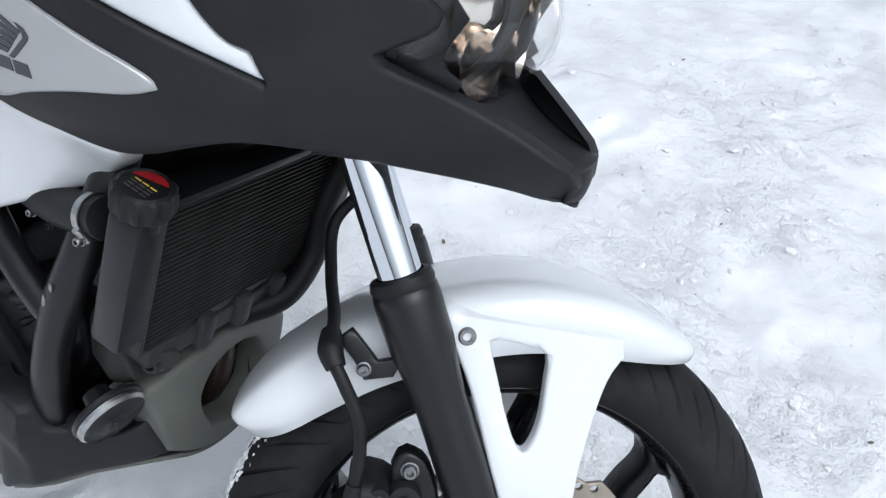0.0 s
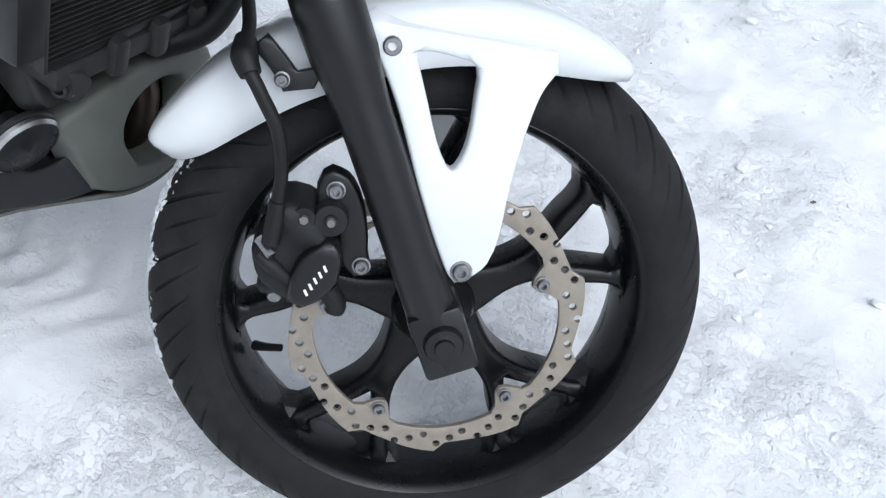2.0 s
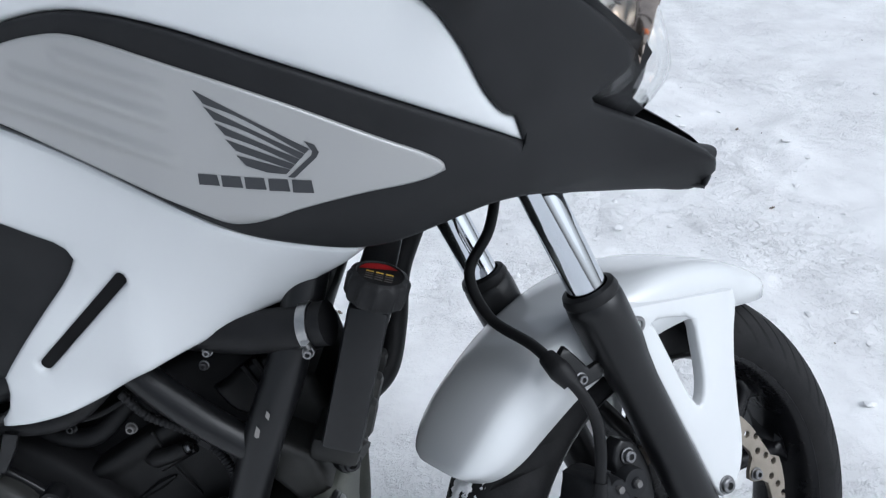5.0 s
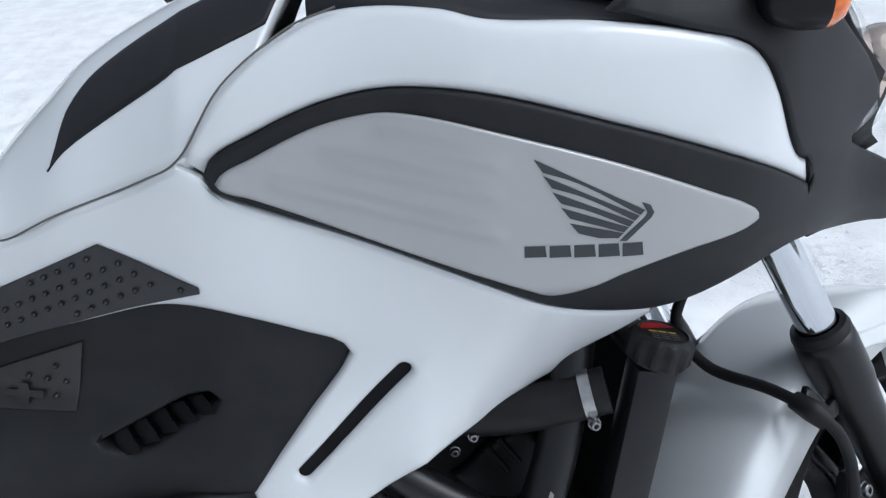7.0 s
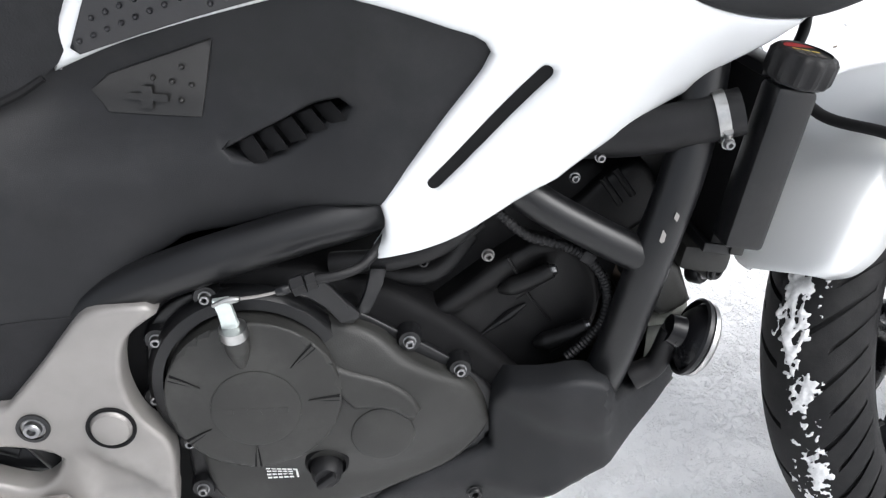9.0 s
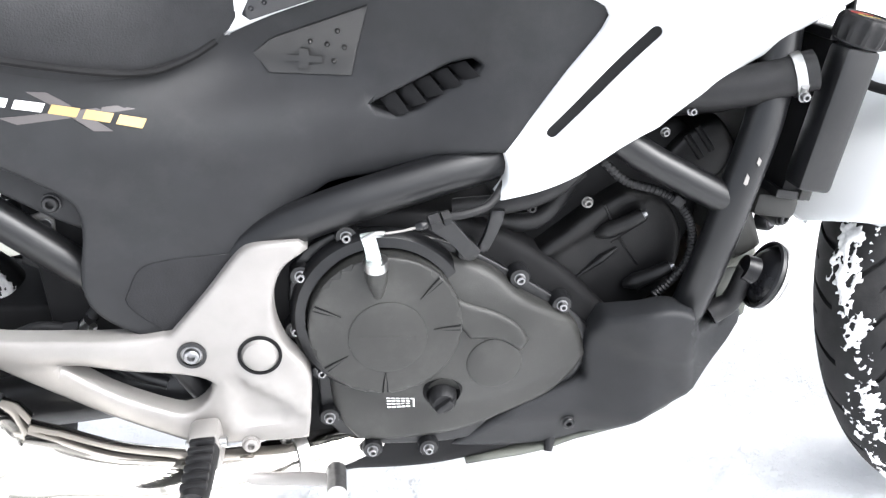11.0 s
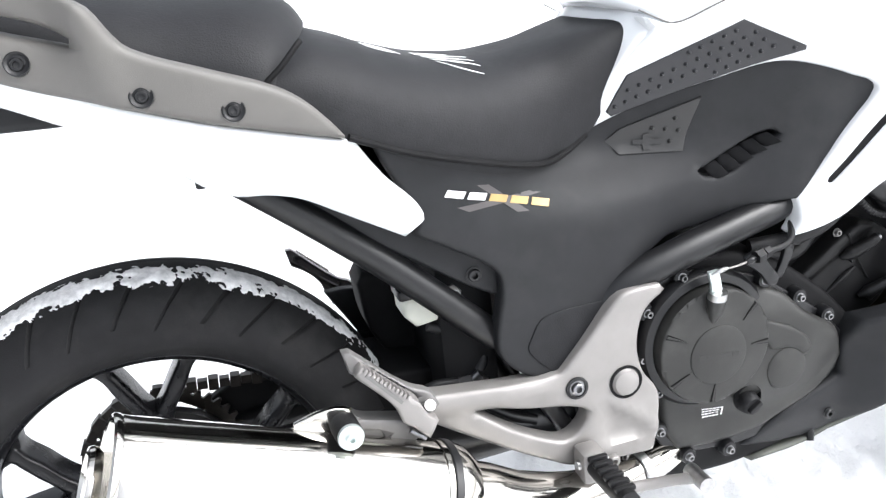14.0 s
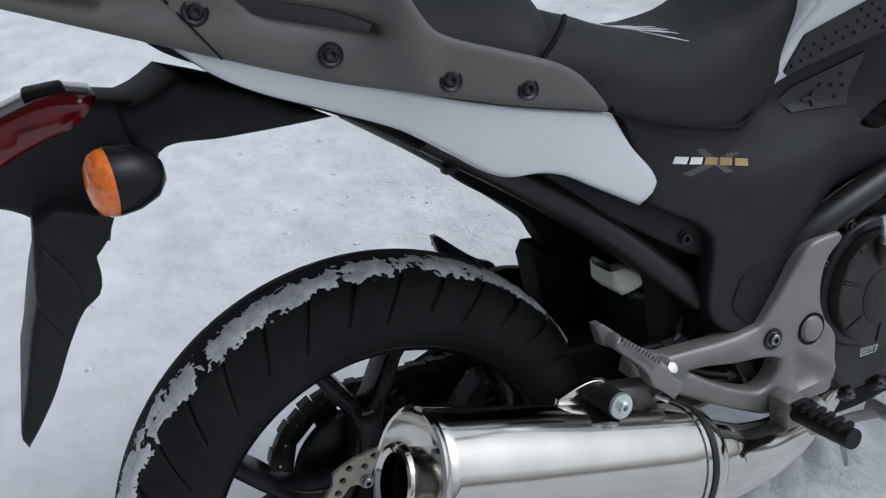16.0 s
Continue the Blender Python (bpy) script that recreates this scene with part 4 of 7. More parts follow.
# ---- lid over the storage box ----
LID_X = [0.59, 0.630, 0.660, 0.684, 0.716, 0.747, 0.808, 0.884, 0.96, 1.02]
LID_Z = [0.852, 0.876, 0.902, 0.926, 0.954, 0.979, 1.010, 1.039, 1.056, 1.060]
SEAM_X = [0.619, 0.642, 0.674, 0.687, 0.702, 0.74, 0.81, 0.844, 0.881, 0.929, 0.966]
SEAM_Z = [0.878, 0.864, 0.847, 0.845, 0.849, 0.865, 0.888, 0.905, 0.953, 0.987, 1.0]


def lid_point(u, s, out=0.0):
    """A place on the lid: u from its back to its front, s across from -1 to 1."""
    a = abs(s)
    front = 0.842 + 0.125 * (1 - a) ** 0.5
    back = 0.630 + 0.048 * a**3
    x = back + (front - back) * u
    edge_z = curve(SEAM_X, SEAM_Z, min(max(x, 0.680), 0.842))
    top = curve(LID_X, LID_Z, x)
    z = edge_z + (top - edge_z) * (1 - a**2.3)
    y = (body(x, min(edge_z, 0.93)) - 0.003) * (1 - (1 - a) ** 1.15) * (1 if s > 0 else -1)
    return Vector((x, y, z + out))


def lid_patch(u0, u1, s0, s1, out, nu=26, nv=24, keep=None):
    bm = bmesh.new()
    grid = {}
    for i in range(nu + 1):
        for j in range(nv + 1):
            grid[i, j] = bm.verts.new(lid_point(u0 + (u1 - u0) * i / nu, s0 + (s1 - s0) * j / nv, out))
    for i in range(nu):
        for j in range(nv):
            u, s = u0 + (u1 - u0) * (i + 0.5) / nu, s0 + (s1 - s0) * (j + 0.5) / nv
            if keep is None or keep(u, s):
                bm.faces.new((grid[i, j], grid[i + 1, j], grid[i + 1, j + 1], grid[i, j + 1]))
    bmesh.ops.delete(bm, geom=[v for v in bm.verts if not v.link_faces], context="VERTS")
    return bm


lid = part("storage_lid", lid_patch(0, 1, -1, 1, 0.0, 40, 60), WHITE, bike, "glossy white storage box lid")
lid.modifiers.new("shell", "SOLIDIFY").thickness = 0.012


def lid_strip(side):
    """The curved black band let into one side of the lid."""
    rows = []
    for i in range(61):
        u = 0.305 + 0.685 * i / 60
        lower = curve([0.3, 0.36, 0.48, 0.76, 0.94, 1.0], [0.86, 0.825, 0.795, 0.74, 0.685, 0.66], u)
        upper = curve([0.3, 0.34, 0.38, 0.46, 0.70, 1.0], [0.88, 0.79, 0.65, 0.54, 0.46, 0.40], u)
        upper = min(upper, lower - 0.004)
        rows.append([lid_point(u, side * (lower + (upper - lower) * j / 12), 0.003) for j in range(13)])
    return loft(rows, closed_ends=False)


for s in (-1, 1):
    strip = part("lid_strip", lid_strip(s), BLACK, bike, "black plastic strip on the lid")
    strip.modifiers.new("shell", "SOLIDIFY").thickness = 0.004

# collar of white cowl between seat and lid, and the dark filler under all
def bridge(stations, mat, name, label="", n=24, power=2.4):
    """A shell from side to side over the top: stations of x, half width, edge height, middle height."""
    rows = []
    for x, w, ze, zc in stations:
        rows.append([(x, -w * (1 - (1 - abs(s)) ** 1.3) * (-1 if s > 0 else 1), ze + (zc - ze) * (1 - abs(s) ** power)) for s in (-1 + 2 * k / n for k in range(n + 1))])
    bm = loft(rows, closed_ends=False)
    ob = part(name, bm, mat, bike, label)
    ob.modifiers.new("shell", "SOLIDIFY").thickness = 0.006
    return ob


bridge([(0.587, 0.098, 0.727, 0.750), (0.602, 0.108, 0.768, 0.780), (0.622, 0.118, 0.798, 0.812), (0.637, 0.124, 0.815, 0.852), (0.648, 0.129, 0.828, 0.870), (0.672, 0.136, 0.843, 0.888), (0.700, 0.140, 0.843, 0.905)], WHITE, "seat_front_cowl")
bridge([(0.945, 0.200, 0.990, 1.040), (0.990, 0.212, 0.996, 1.050), (1.040, 0.218, 0.991, 1.040), (1.080, 0.214, 0.983, 1.012), (1.150, 0.205, 0.977, 0.995), (1.220, 0.196, 0.966, 0.985), (1.270, 0.180, 0.945, 0.975)], BLACK, "dash_cowl", "matt black dash cowl between the upper cowls")
bridge([(1.18, 0.150, 0.990, 1.05), (1.24, 0.160, 1.045, 1.09), (1.30, 0.150, 1.050, 1.10), (1.345, 0.120, 1.030, 1.07)], BLACK, "meter_cowl")

# added filler blocks, black so that gaps between panels read as shade
part("inner_filler", block((0.40, -0.085, 0.56), (0.72, 0.085, 0.76), 0.02), DEEP, bike)
part("inner_filler", block((0.70, -0.112, 0.60), (1.14, 0.112, 0.86), 0.03), DEEP, bike)
part("inner_filler", block((1.02, -0.12, 0.72), (1.20, 0.12, 0.95), 0.03), DEEP, bike)
# grey cord laid on the seam for the shade in the lid's gap
seam = [(x, -body(x, z) - 0.0015, z + 0.001) for x, z in zip(SEAM_X[1:], SEAM_Z[1:])]
both(part("lid_gap_line", tube(seam, 0.0009, sides=8), GREY, bike, "thin grey line standing for the shaded gap round the lid"))

# ---- nose: beak, headlamp and indicator ----
beak_rows = []
for k in range(13):
    t = k / 12
    x = 1.395 + 0.145 * t
    z = 0.842 - 0.063 * t - 0.016 * math.sin(math.pi * t)
    w = max(0.012, body(x, z) - 0.004)
    beak_rows.append([(x + 0.008 * (1 - (s * s)) * t, w * s, z + 0.004 * (1 - s * s)) for s in (-1 + j / 6 for j in range(13))])
beak = part("beak", loft(beak_rows, closed_ends=False), BLACK, bike, "matt black beak below the headlamp")
beak.modifiers.new("shell", "SOLIDIFY").thickness = 0.006
under = []
for k in range(10):
    t = k / 9
    x = 1.36 + 0.174 * t
    z = 0.776 - 0.026 * t
    w = max(0.012, body(x, z) - 0.006)
    under.append([(x + 0.008 * (1 - s * s) * t, w * s, z - 0.006 * (1 - s * s)) for s in (-1 + j / 6 for j in range(13))])
ob = part("beak_underside", loft(under, closed_ends=False), BLACK, bike)
ob.modifiers.new("shell", "SOLIDIFY").thickness = 0.005
tip = []
for k in range(6):
    t = k / 5
    tip.append([(1.532 + 0.008 * (1 - s * s) + 0.008 * math.sin(math.pi * (0.15 + 0.6 * t)), max(0.012, body(1.540, 0.765) - 0.003) * s, 0.747 + 0.034 * t) for s in (-1 + j / 6 for j in range(13))])
ob = part("beak_tip", loft(tip, closed_ends=False), BLACK, bike)
ob.modifiers.new("shell", "SOLIDIFY").thickness = 0.005


def lamp_shell(grow, sweep=0.085):
    """The headlamp's bowed front: rows up from its chin to its brow."""
    rows = []
    for k in range(17):
        t = k / 16
        x = curve([0, 0.08, 0.25, 0.6, 1.0], [1.446, 1.472, 1.494, 1.457, 1.365], t)
        z = 0.806 - grow * 0.6 + (0.266 + grow) * t
        w = curve([0, 0.08, 0.2, 0.35, 0.6, 1.0], [0.050, 0.086, 0.116, 0.126, 0.124, 0.108], t) + grow
        rows.append([(x + grow * 1.1 - sweep * abs(s) ** 2.2, w * s, z) for s in (-1 + j / 10 for j in range(21))])
    return loft(rows, closed_ends=False)


lens = part("headlamp_lens", lamp_shell(0.0), GLASS, bike, "clear headlamp lens")
lens.modifiers.new("shell", "SOLIDIFY").thickness = 0.0025
lens.visible_shadow = False
bowl = part("headlamp_bowl", lamp_shell(-0.034, 0.060), PEARL, bike, "bright reflector bowl inside the headlamp")
for s in (-1, 1):
    part("reflector", lathe([(0.0, -0.030), (0.022, -0.024), (0.036, -0.010), (0.044, 0.006), (0.046, 0.014)], (1.449, 0.052 * s, 0.905), (1, 0.25 * s, -0.25), 32), BRASS, bowl)
    part("reflector", lathe([(0.0, -0.020), (0.014, -0.016), (0.024, -0.004), (0.028, 0.008)], (1.444, 0.040 * s, 0.848), (1, 0.2 * s, 0.1), 28), BRASS, bowl)
    part("lamp_rib", tube([(1.426, 0.030 * s, 0.822), (1.452, 0.030 * s, 0.850), (1.462, 0.020 * s, 0.885), (1.455, 0.012 * s, 0.930), (1.440, 0.02 * s, 0.985)], 0.007, sides=8), SATIN, bowl)
part("lamp_gasket", tube([(1.375, -0.118, 0.872), (1.402, -0.098, 0.838), (1.432, -0.060, 0.812), (1.446, 0.0, 0.803), (1.432, 0.060, 0.812), (1.402, 0.098, 0.838), (1.375, 0.118, 0.872)], 0.0055, sides=10), HOSE, bike, "black rubber edge under the lens")
ring = [(1.350, 1.009), (1.378, 0.955), (1.450, 0.904), (1.459, 0.891), (1.445, 0.866), (1.442, 0.856), (1.444, 0.849), (1.456, 0.839)]
seat_rows = [[(x, -body(x, z) + 0.004, z) for x, z in ring], [(1.315, -0.108, 1.02), (1.345, -0.118, 0.955), (1.375, -0.122, 0.912), (1.385, -0.122, 0.895), (1.386, -0.121, 0.878), (1.388, -0.118, 0.863), (1.396, -0.105, 0.843), (1.430, -0.060, 0.812)]]
collar = part("lamp_collar", loft(seat_rows, closed_ends=False), BLACK, bike)
collar.modifiers.new("shell", "SOLIDIFY").thickness = 0.004
again(collar, FLIP)
part("headlamp_housing", block((1.31, -0.105, 0.86), (1.385, 0.105, 1.06), 0.03), DEEP, bike)


def indicator(at, out_axis, back=False):
    """A round black indicator pod with an amber lens, on a short stalk."""
    axis = Vector(out_axis).normalized()
    pod = [(0.0, -0.044), (0.010, -0.042), (0.020, -0.034), (0.0265, -0.018), (0.028, -0.004), (0.028, 0.0)]
    ob = part("indicator", lathe(pod, at, axis, 32), GLOSS, bike, "glossy black indicator pod with an amber lens")
    part("indicator_lens", lathe([(0.028, 0.0), (0.0275, 0.005), (0.024, 0.012), (0.015, 0.017), (0.0, 0.019)], at, axis, 32), AMBER, ob, "ribbed amber lens")
    return ob


for s in (-1, 1):
    indicator((1.300, 0.245 * s, 0.987), (1, 0.12 * s, 0.06))
    part("indicator_stalk", tube([(1.240, 0.185 * s, 0.988), (1.252, 0.200 * s, 0.988), (1.275, 0.232 * s, 0.987)], [0.026, 0.016, 0.015], sides=16), HOSE, bike)

# ---- dark side panel with its stickers and vent ----
dark = [(0.295, 0.779), (0.314, 0.735), (0.345, 0.68), (0.333, 0.659), (0.375, 0.632), (0.42, 0.601), (0.432, 0.587), (0.434, 0.569), (0.421, 0.493), (0.429, 0.472), (0.465, 0.44), (0.488, 0.43), (0.499, 0.433), (0.591, 0.511), (0.602, 0.523), (0.624, 0.554), (0.66, 0.569), (0.672, 0.576), (0.721, 0.582), (0.78, 0.594), (0.828, 0.6), (0.852, 0.6), (0.912, 0.672), (0.947, 0.719), (0.954, 0.732), (0.947, 0.747), (0.916, 0.761), (0.873, 0.777), (0.832, 0.789), (0.806, 0.791), (0.765, 0.784), (0.693, 0.767), (0.639, 0.751), (0.584, 0.731), (0.557, 0.716), (0.527, 0.706), (0.495, 0.703), (0.462, 0.708), (0.414, 0.724), (0.372, 0.740), (0.334, 0.762)]
vent = [(0.722, 0.655), (0.728, 0.649), (0.742, 0.645), (0.761, 0.646), (0.773, 0.651), (0.802, 0.670), (0.825, 0.683), (0.832, 0.688), (0.824, 0.694), (0.805, 0.690), (0.774, 0.676)]


def dark_swell(x, z):
    """A crease that runs down the panel, and the sunk field behind the vent."""
    crease = z - (0.668 - 0.09 * (x - 0.45))
    lift = -0.010 * (1 / (1 + math.exp(-crease / 0.012))) + 0.006
    hollow = -0.007 * math.exp(-(((x - 0.80) / 0.07) ** 2) - (((z - 0.70) / 0.035) ** 2))
    belly = 0.004 * math.exp(-(((x - 0.52) / 0.09) ** 2) - (((z - 0.50) / 0.10) ** 2))
    return lift + hollow + belly + 0.004


sidepad = lambda x, z: body(x, z) + dark_swell(x, z)
side = part("side_panel", panel(dark, body, thick=0.02, edge=0.006, out=-0.010, holes=[vent], swell=dark_swell), BLACK, bike, "matt black side panel with a louvred vent")
both(side)
part("vent_liner", panel([(0.712, 0.636), (0.850, 0.676), (0.845, 0.712), (0.712, 0.676)], lambda x, z: body(x, z) - 0.050, thick=0.004, edge=0), DEEP, bike)
for k in range(5):
    x0, z0 = 0.741 + 0.0175 * k, 0.662 + 0.0068 * k
    x1, z1 = x0 + 0.012, z0 - 0.0165 + 0.0012 * k
    slat = [(x0 - 0.0095, z0 - 0.0032), (x0 + 0.0060, z0 + 0.0030), (x1 + 0.0060, z1 + 0.0020), (x1 - 0.0095, z1 - 0.0042)]
    part("vent_slat", panel(slat, lambda x, z: sidepad(x, z) - 0.013 + 0.55 * (x - x0), thick=0.003, edge=0.0006, grid=0.01), DEEP, side)

inset = [(0.591, 0.518), (0.555, 0.521), (0.488, 0.52), (0.48, 0.517), (0.46, 0.486), (0.461, 0.479), (0.494, 0.44)]
part("knee_inset", panel(inset, lambda x, z: body(x, z) + dark_swell(x, z), thick=0.004, edge=0.001, out=-0.0085, grid=0.012), VINYL, side)


def studs(outline, mat, parent, surface, out, pitch, size, label, keep_out=None, lean=0.0):
    """A thin rubber grip pad with rows of small pegs."""
    ob = part("grip_pad", panel(outline, surface, thick=0.004, edge=0.0012, out=out, grid=0.012, corner=18), mat, parent, label)
    loop = [Vector(p) for p in outline]
    peg = None
    xs, zs = [p[0] for p in outline], [p[1] for p in outline]
    spin = Matrix.Rotation(lean, 2)
    mid = Vector(((min(xs) + max(xs)) / 2, (min(zs) + max(zs)) / 2))
    for i in range(-14, 15):
        for j in range(-8, 9):
            p = mid + spin @ Vector(((i + 0.5 * (j % 2)) * pitch, j * pitch * 0.9))
            rim = [p + Vector(polar(pitch * 0.45, 60 * k)) for k in range(6)]
            if not inside(p, loop) or not all(inside(q, loop) for q in rim) or (keep_out and keep_out(p)):
                continue
            at = Matrix.Translation((p.x, -surface(p.x, p.y) - out, p.y))
            if peg is None:
                peg = part("stud", lathe([(size, -0.0005), (size * 0.8, size * 0.9), (size * 0.45, size * 1.3), (0, size * 1.35)], segs=10), mat, ob, basis=at)
            else:
                again(peg, at, ob)
    return ob


studs([(0.764, 0.84), (0.838, 0.801), (0.838, 0.796), (0.736, 0.774), (0.615, 0.74), (0.608, 0.746), (0.632, 0.789)], PAD, bike, body, 0.003, 0.014, 0.0026, "black studded rubber grip pad on the white cowl", lean=0.35)
studs([(0.727, 0.75), (0.706, 0.683), (0.626, 0.688), (0.612, 0.706), (0.631, 0.72)], CLEARPAD, bike, lambda x, z: body(x, z) + dark_swell(x, z), -0.007, 0.0165, 0.0028, "smoky grey studded rubber grip pad on the side panel", keep_out=lambda p: abs(p.x - 0.661) < 0.022 and abs(p.y - 0.701) < 0.011, lean=-0.2)
print_on([(0.645, 0.704), (0.657, 0.7035), (0.658, 0.710), (0.667, 0.7095), (0.667, 0.703), (0.680, 0.702), (0.679, 0.696), (0.666, 0.697), (0.665, 0.691), (0.656, 0.6915), (0.656, 0.698), (0.644, 0.699)], CLEARPAD, bike, -0.0035, "pad_emblem", sidepad)

# model mark: slanting plain bars over a grey cross
def slant(x0, z0, w, h, skew, mat, out):
    print_on([(x0 + skew, z0 + h), (x0 + w + skew, z0 + h - 0.31 * w), (x0 + w, z0 - 0.31 * w), (x0, z0)], mat, side, out, surface=sidepad)


for cross in ([(0.415, 0.7005), (0.431, 0.6975), (0.480, 0.6555), (0.464, 0.6575)], [(0.486, 0.6770), (0.501, 0.6715), (0.402, 0.6720), (0.388, 0.6800)]):
    print_on(cross, GREYINK, side, -0.0095, surface=sidepad)
for k in range(5):
    slant(0.3735 + 0.0275 * k, 0.6960 - 0.0086 * k, 0.0225, 0.0074, 0.0045, WHITEINK if k < 2 else GOLDINK, -0.0088)


# ---- frame, engine and cooling ----
def rail(points, r, label="", name="frame_tube"):
    ob = part(name, tube(points, r, sides=20), SATIN, bike, label)
    again(ob, FLIP)
    return ob


rail([(1.150, -0.112, 0.770), (1.143, -0.136, 0.695), (1.122, -0.158, 0.615), (1.095, -0.168, 0.540), (1.066, -0.164, 0.440), (1.045, -0.140, 0.350)], 0.0198, "satin black main frame tube")
rail([(0.930, -0.135, 0.640), (0.985, -0.150, 0.592), (1.04, -0.163, 0.557), (1.095, -0.168, 0.525)], 0.0168)
rail([(0.545, -0.130, 0.480), (0.600, -0.146, 0.528), (0.680, -0.150, 0.556), (0.780, -0.142, 0.577), (0.850, -0.128, 0.590), (0.930, -0.095, 0.630)], 0.0215, "satin black main frame tube under the side panel")
for outline in ([(1.095, 0.566), (1.098, 0.561), (1.096, 0.551), (1.092, 0.555)], [(1.106, 0.582), (1.109, 0.578), (1.107, 0.572), (1.104, 0.576)]):
    print_on(outline, ALLOY, bike, 0.0, "paint_chip", flat(0.1868))
both(part("subframe_tube", tube([(0.430, -0.135, 0.495), (0.36, -0.140, 0.565), (0.29, -0.142, 0.633), (0.20, -0.140, 0.712), (0.10, -0.125, 0.790)], 0.0185, sides=20), SATIN, bike, "satin black subframe tube"))
both(part("rear_inner_panel", panel([(0.200, 0.738), (0.260, 0.712), (0.322, 0.668), (0.400, 0.640), (0.440, 0.610), (0.448, 0.560), (0.432, 0.553), (0.400, 0.572), (0.330, 0.622), (0.270, 0.664)], flat(0.148), thick=0.02, edge=0.006), BLACK, bike, "matt black inner panel above the subframe tube"))
bolt((0.406, -0.149, 0.587), bike, r=0.008, head=0.004, mat=SATIN)

# crankcase, cylinder block and covers
case = [(0.60, 0.52), (0.70, 0.545), (0.82, 0.520), (0.92, 0.450), (0.985, 0.380), (0.975, 0.320), (0.90, 0.235), (0.78, 0.205), (0.62, 0.215), (0.56, 0.30), (0.56, 0.43)]
# deep black case: shade in the gaps round the covers put into its colour
part("crankcase", panel(case, flat(0.134), thick=0.27, edge=0.012), DEEP, bike, "engine crankcase, near-black for the shade round its covers")
cover = [(0.632, 0.500), (0.655, 0.518), (0.690, 0.527), (0.745, 0.519), (0.812, 0.492), (0.864, 0.456), (0.912, 0.418), (0.950, 0.372), (0.952, 0.345), (0.930, 0.315), (0.885, 0.276), (0.840, 0.256), (0.790, 0.246), (0.720, 0.250), (0.665, 0.258), (0.640, 0.300), (0.636, 0.368), (0.620, 0.420), (0.618, 0.460)]


def cover_shape(x, z):
    """The cover's flat skirt with a ramp that swells towards the round boss."""
    ramp = max(0.0, 1 - math.hypot((x - 0.80) / 0.15, (z - 0.40) / 0.10))
    return 0.150 + 0.020 * min(1.0, ramp * 2.0)


def drum_shape(x, z):
    """The drum's lid, a shallow cone."""
    d = math.hypot(x - DRUM[0], z - DRUM[1])
    return 0.1815 - 0.10 * max(0, d - 0.046)


DRUM = (0.717, 0.4265)
face = [(0.640, 0.470), (0.660, 0.497), (0.700, 0.508), (0.739, 0.504), (0.791, 0.491), (0.837, 0.470), (0.863, 0.443), (0.895, 0.420), (0.924, 0.400), (0.936, 0.377), (0.942, 0.348), (0.932, 0.331), (0.902, 0.302), (0.847, 0.279), (0.800, 0.264), (0.720, 0.260), (0.675, 0.266), (0.655, 0.300), (0.648, 0.368), (0.633, 0.420)]
engine_cover = part("clutch_cover", panel(face, cover_shape, thick=0.03, edge=0.009, grid=0.008), ENGINE, bike, "dark coated clutch cover with a round raised drum", sharp=60)
part("cover_flange", panel(cover, flat(0.1415), thick=0.02, edge=0.003, grid=0.012), SATIN, engine_cover, "black flange behind the cover")
ring = [(DRUM[0] + 0.0815 * math.cos(radians(10 * k)), DRUM[1] + 0.0815 * math.sin(radians(10 * k))) for k in range(36)]
part("cover_drum", panel(ring, drum_shape, thick=0.035, edge=0.003, grid=0.008), ENGINE, engine_cover, sharp=30)
# flat near-black wedges paint the shade of the drum's grooves, ridges on top
for deg in (40, 156, 212, -6, -95):
    u, v = Vector((math.cos(radians(deg)), math.sin(radians(deg)))), Vector((-math.sin(radians(deg)), math.cos(radians(deg))))
    mid = Vector(DRUM)
    for out, half, mat in ((0.0006, 1.0, DEEP), (0.0016, 0.42, ENGINE)):
        wedge = [tuple(mid + u * 0.050), tuple(mid + u * 0.064 + v * 0.0024 * half), tuple(mid + u * 0.079 + v * 0.0036 * half), tuple(mid + u * 0.079 - v * 0.0036 * half), tuple(mid + u * 0.064 - v * 0.0024 * half)]
        part("shaded_groove", panel(wedge, drum_shape, thick=0.003, edge=0, out=out, grid=0.01, corner=25), mat, engine_cover)
part("drum_centre", lathe([(0.0, 0.0025), (0.039, 0.0025), (0.0415, 0.0015), (0.0430, -0.006)], (0.718, -0.181, 0.4175), (0, -1, 0), 48), ENGINE, engine_cover)
# black ring, set off up and back, paints the shade on the drum's wall
part("drum_shade_ring", lathe([(0.098, -0.004), (0.097, 0.004), (0.092, 0.010), (0.0820, 0.012)], (DRUM[0] - 0.002, -0.150, DRUM[1] + 0.004), (0, -1, 0), 64), SATIN, engine_cover)
part("cover_boss", lathe([(0.0, 0.004), (0.027, 0.004), (0.0305, 0.002), (0.036, -0.012)], (0.832, -0.169, 0.364), (0, -1, 0), 40), ENGINE, engine_cover)
swell_field = [(0.782, 0.462), (0.800, 0.446), (0.839, 0.427), (0.864, 0.406), (0.872, 0.389), (0.862, 0.374), (0.840, 0.392), (0.806, 0.398), (0.786, 0.430)]
part("cover_ramp", panel(swell_field, cover_shape, thick=0.012, edge=0.007, out=0.005, grid=0.008), ENGINE, engine_cover, sharp=60)
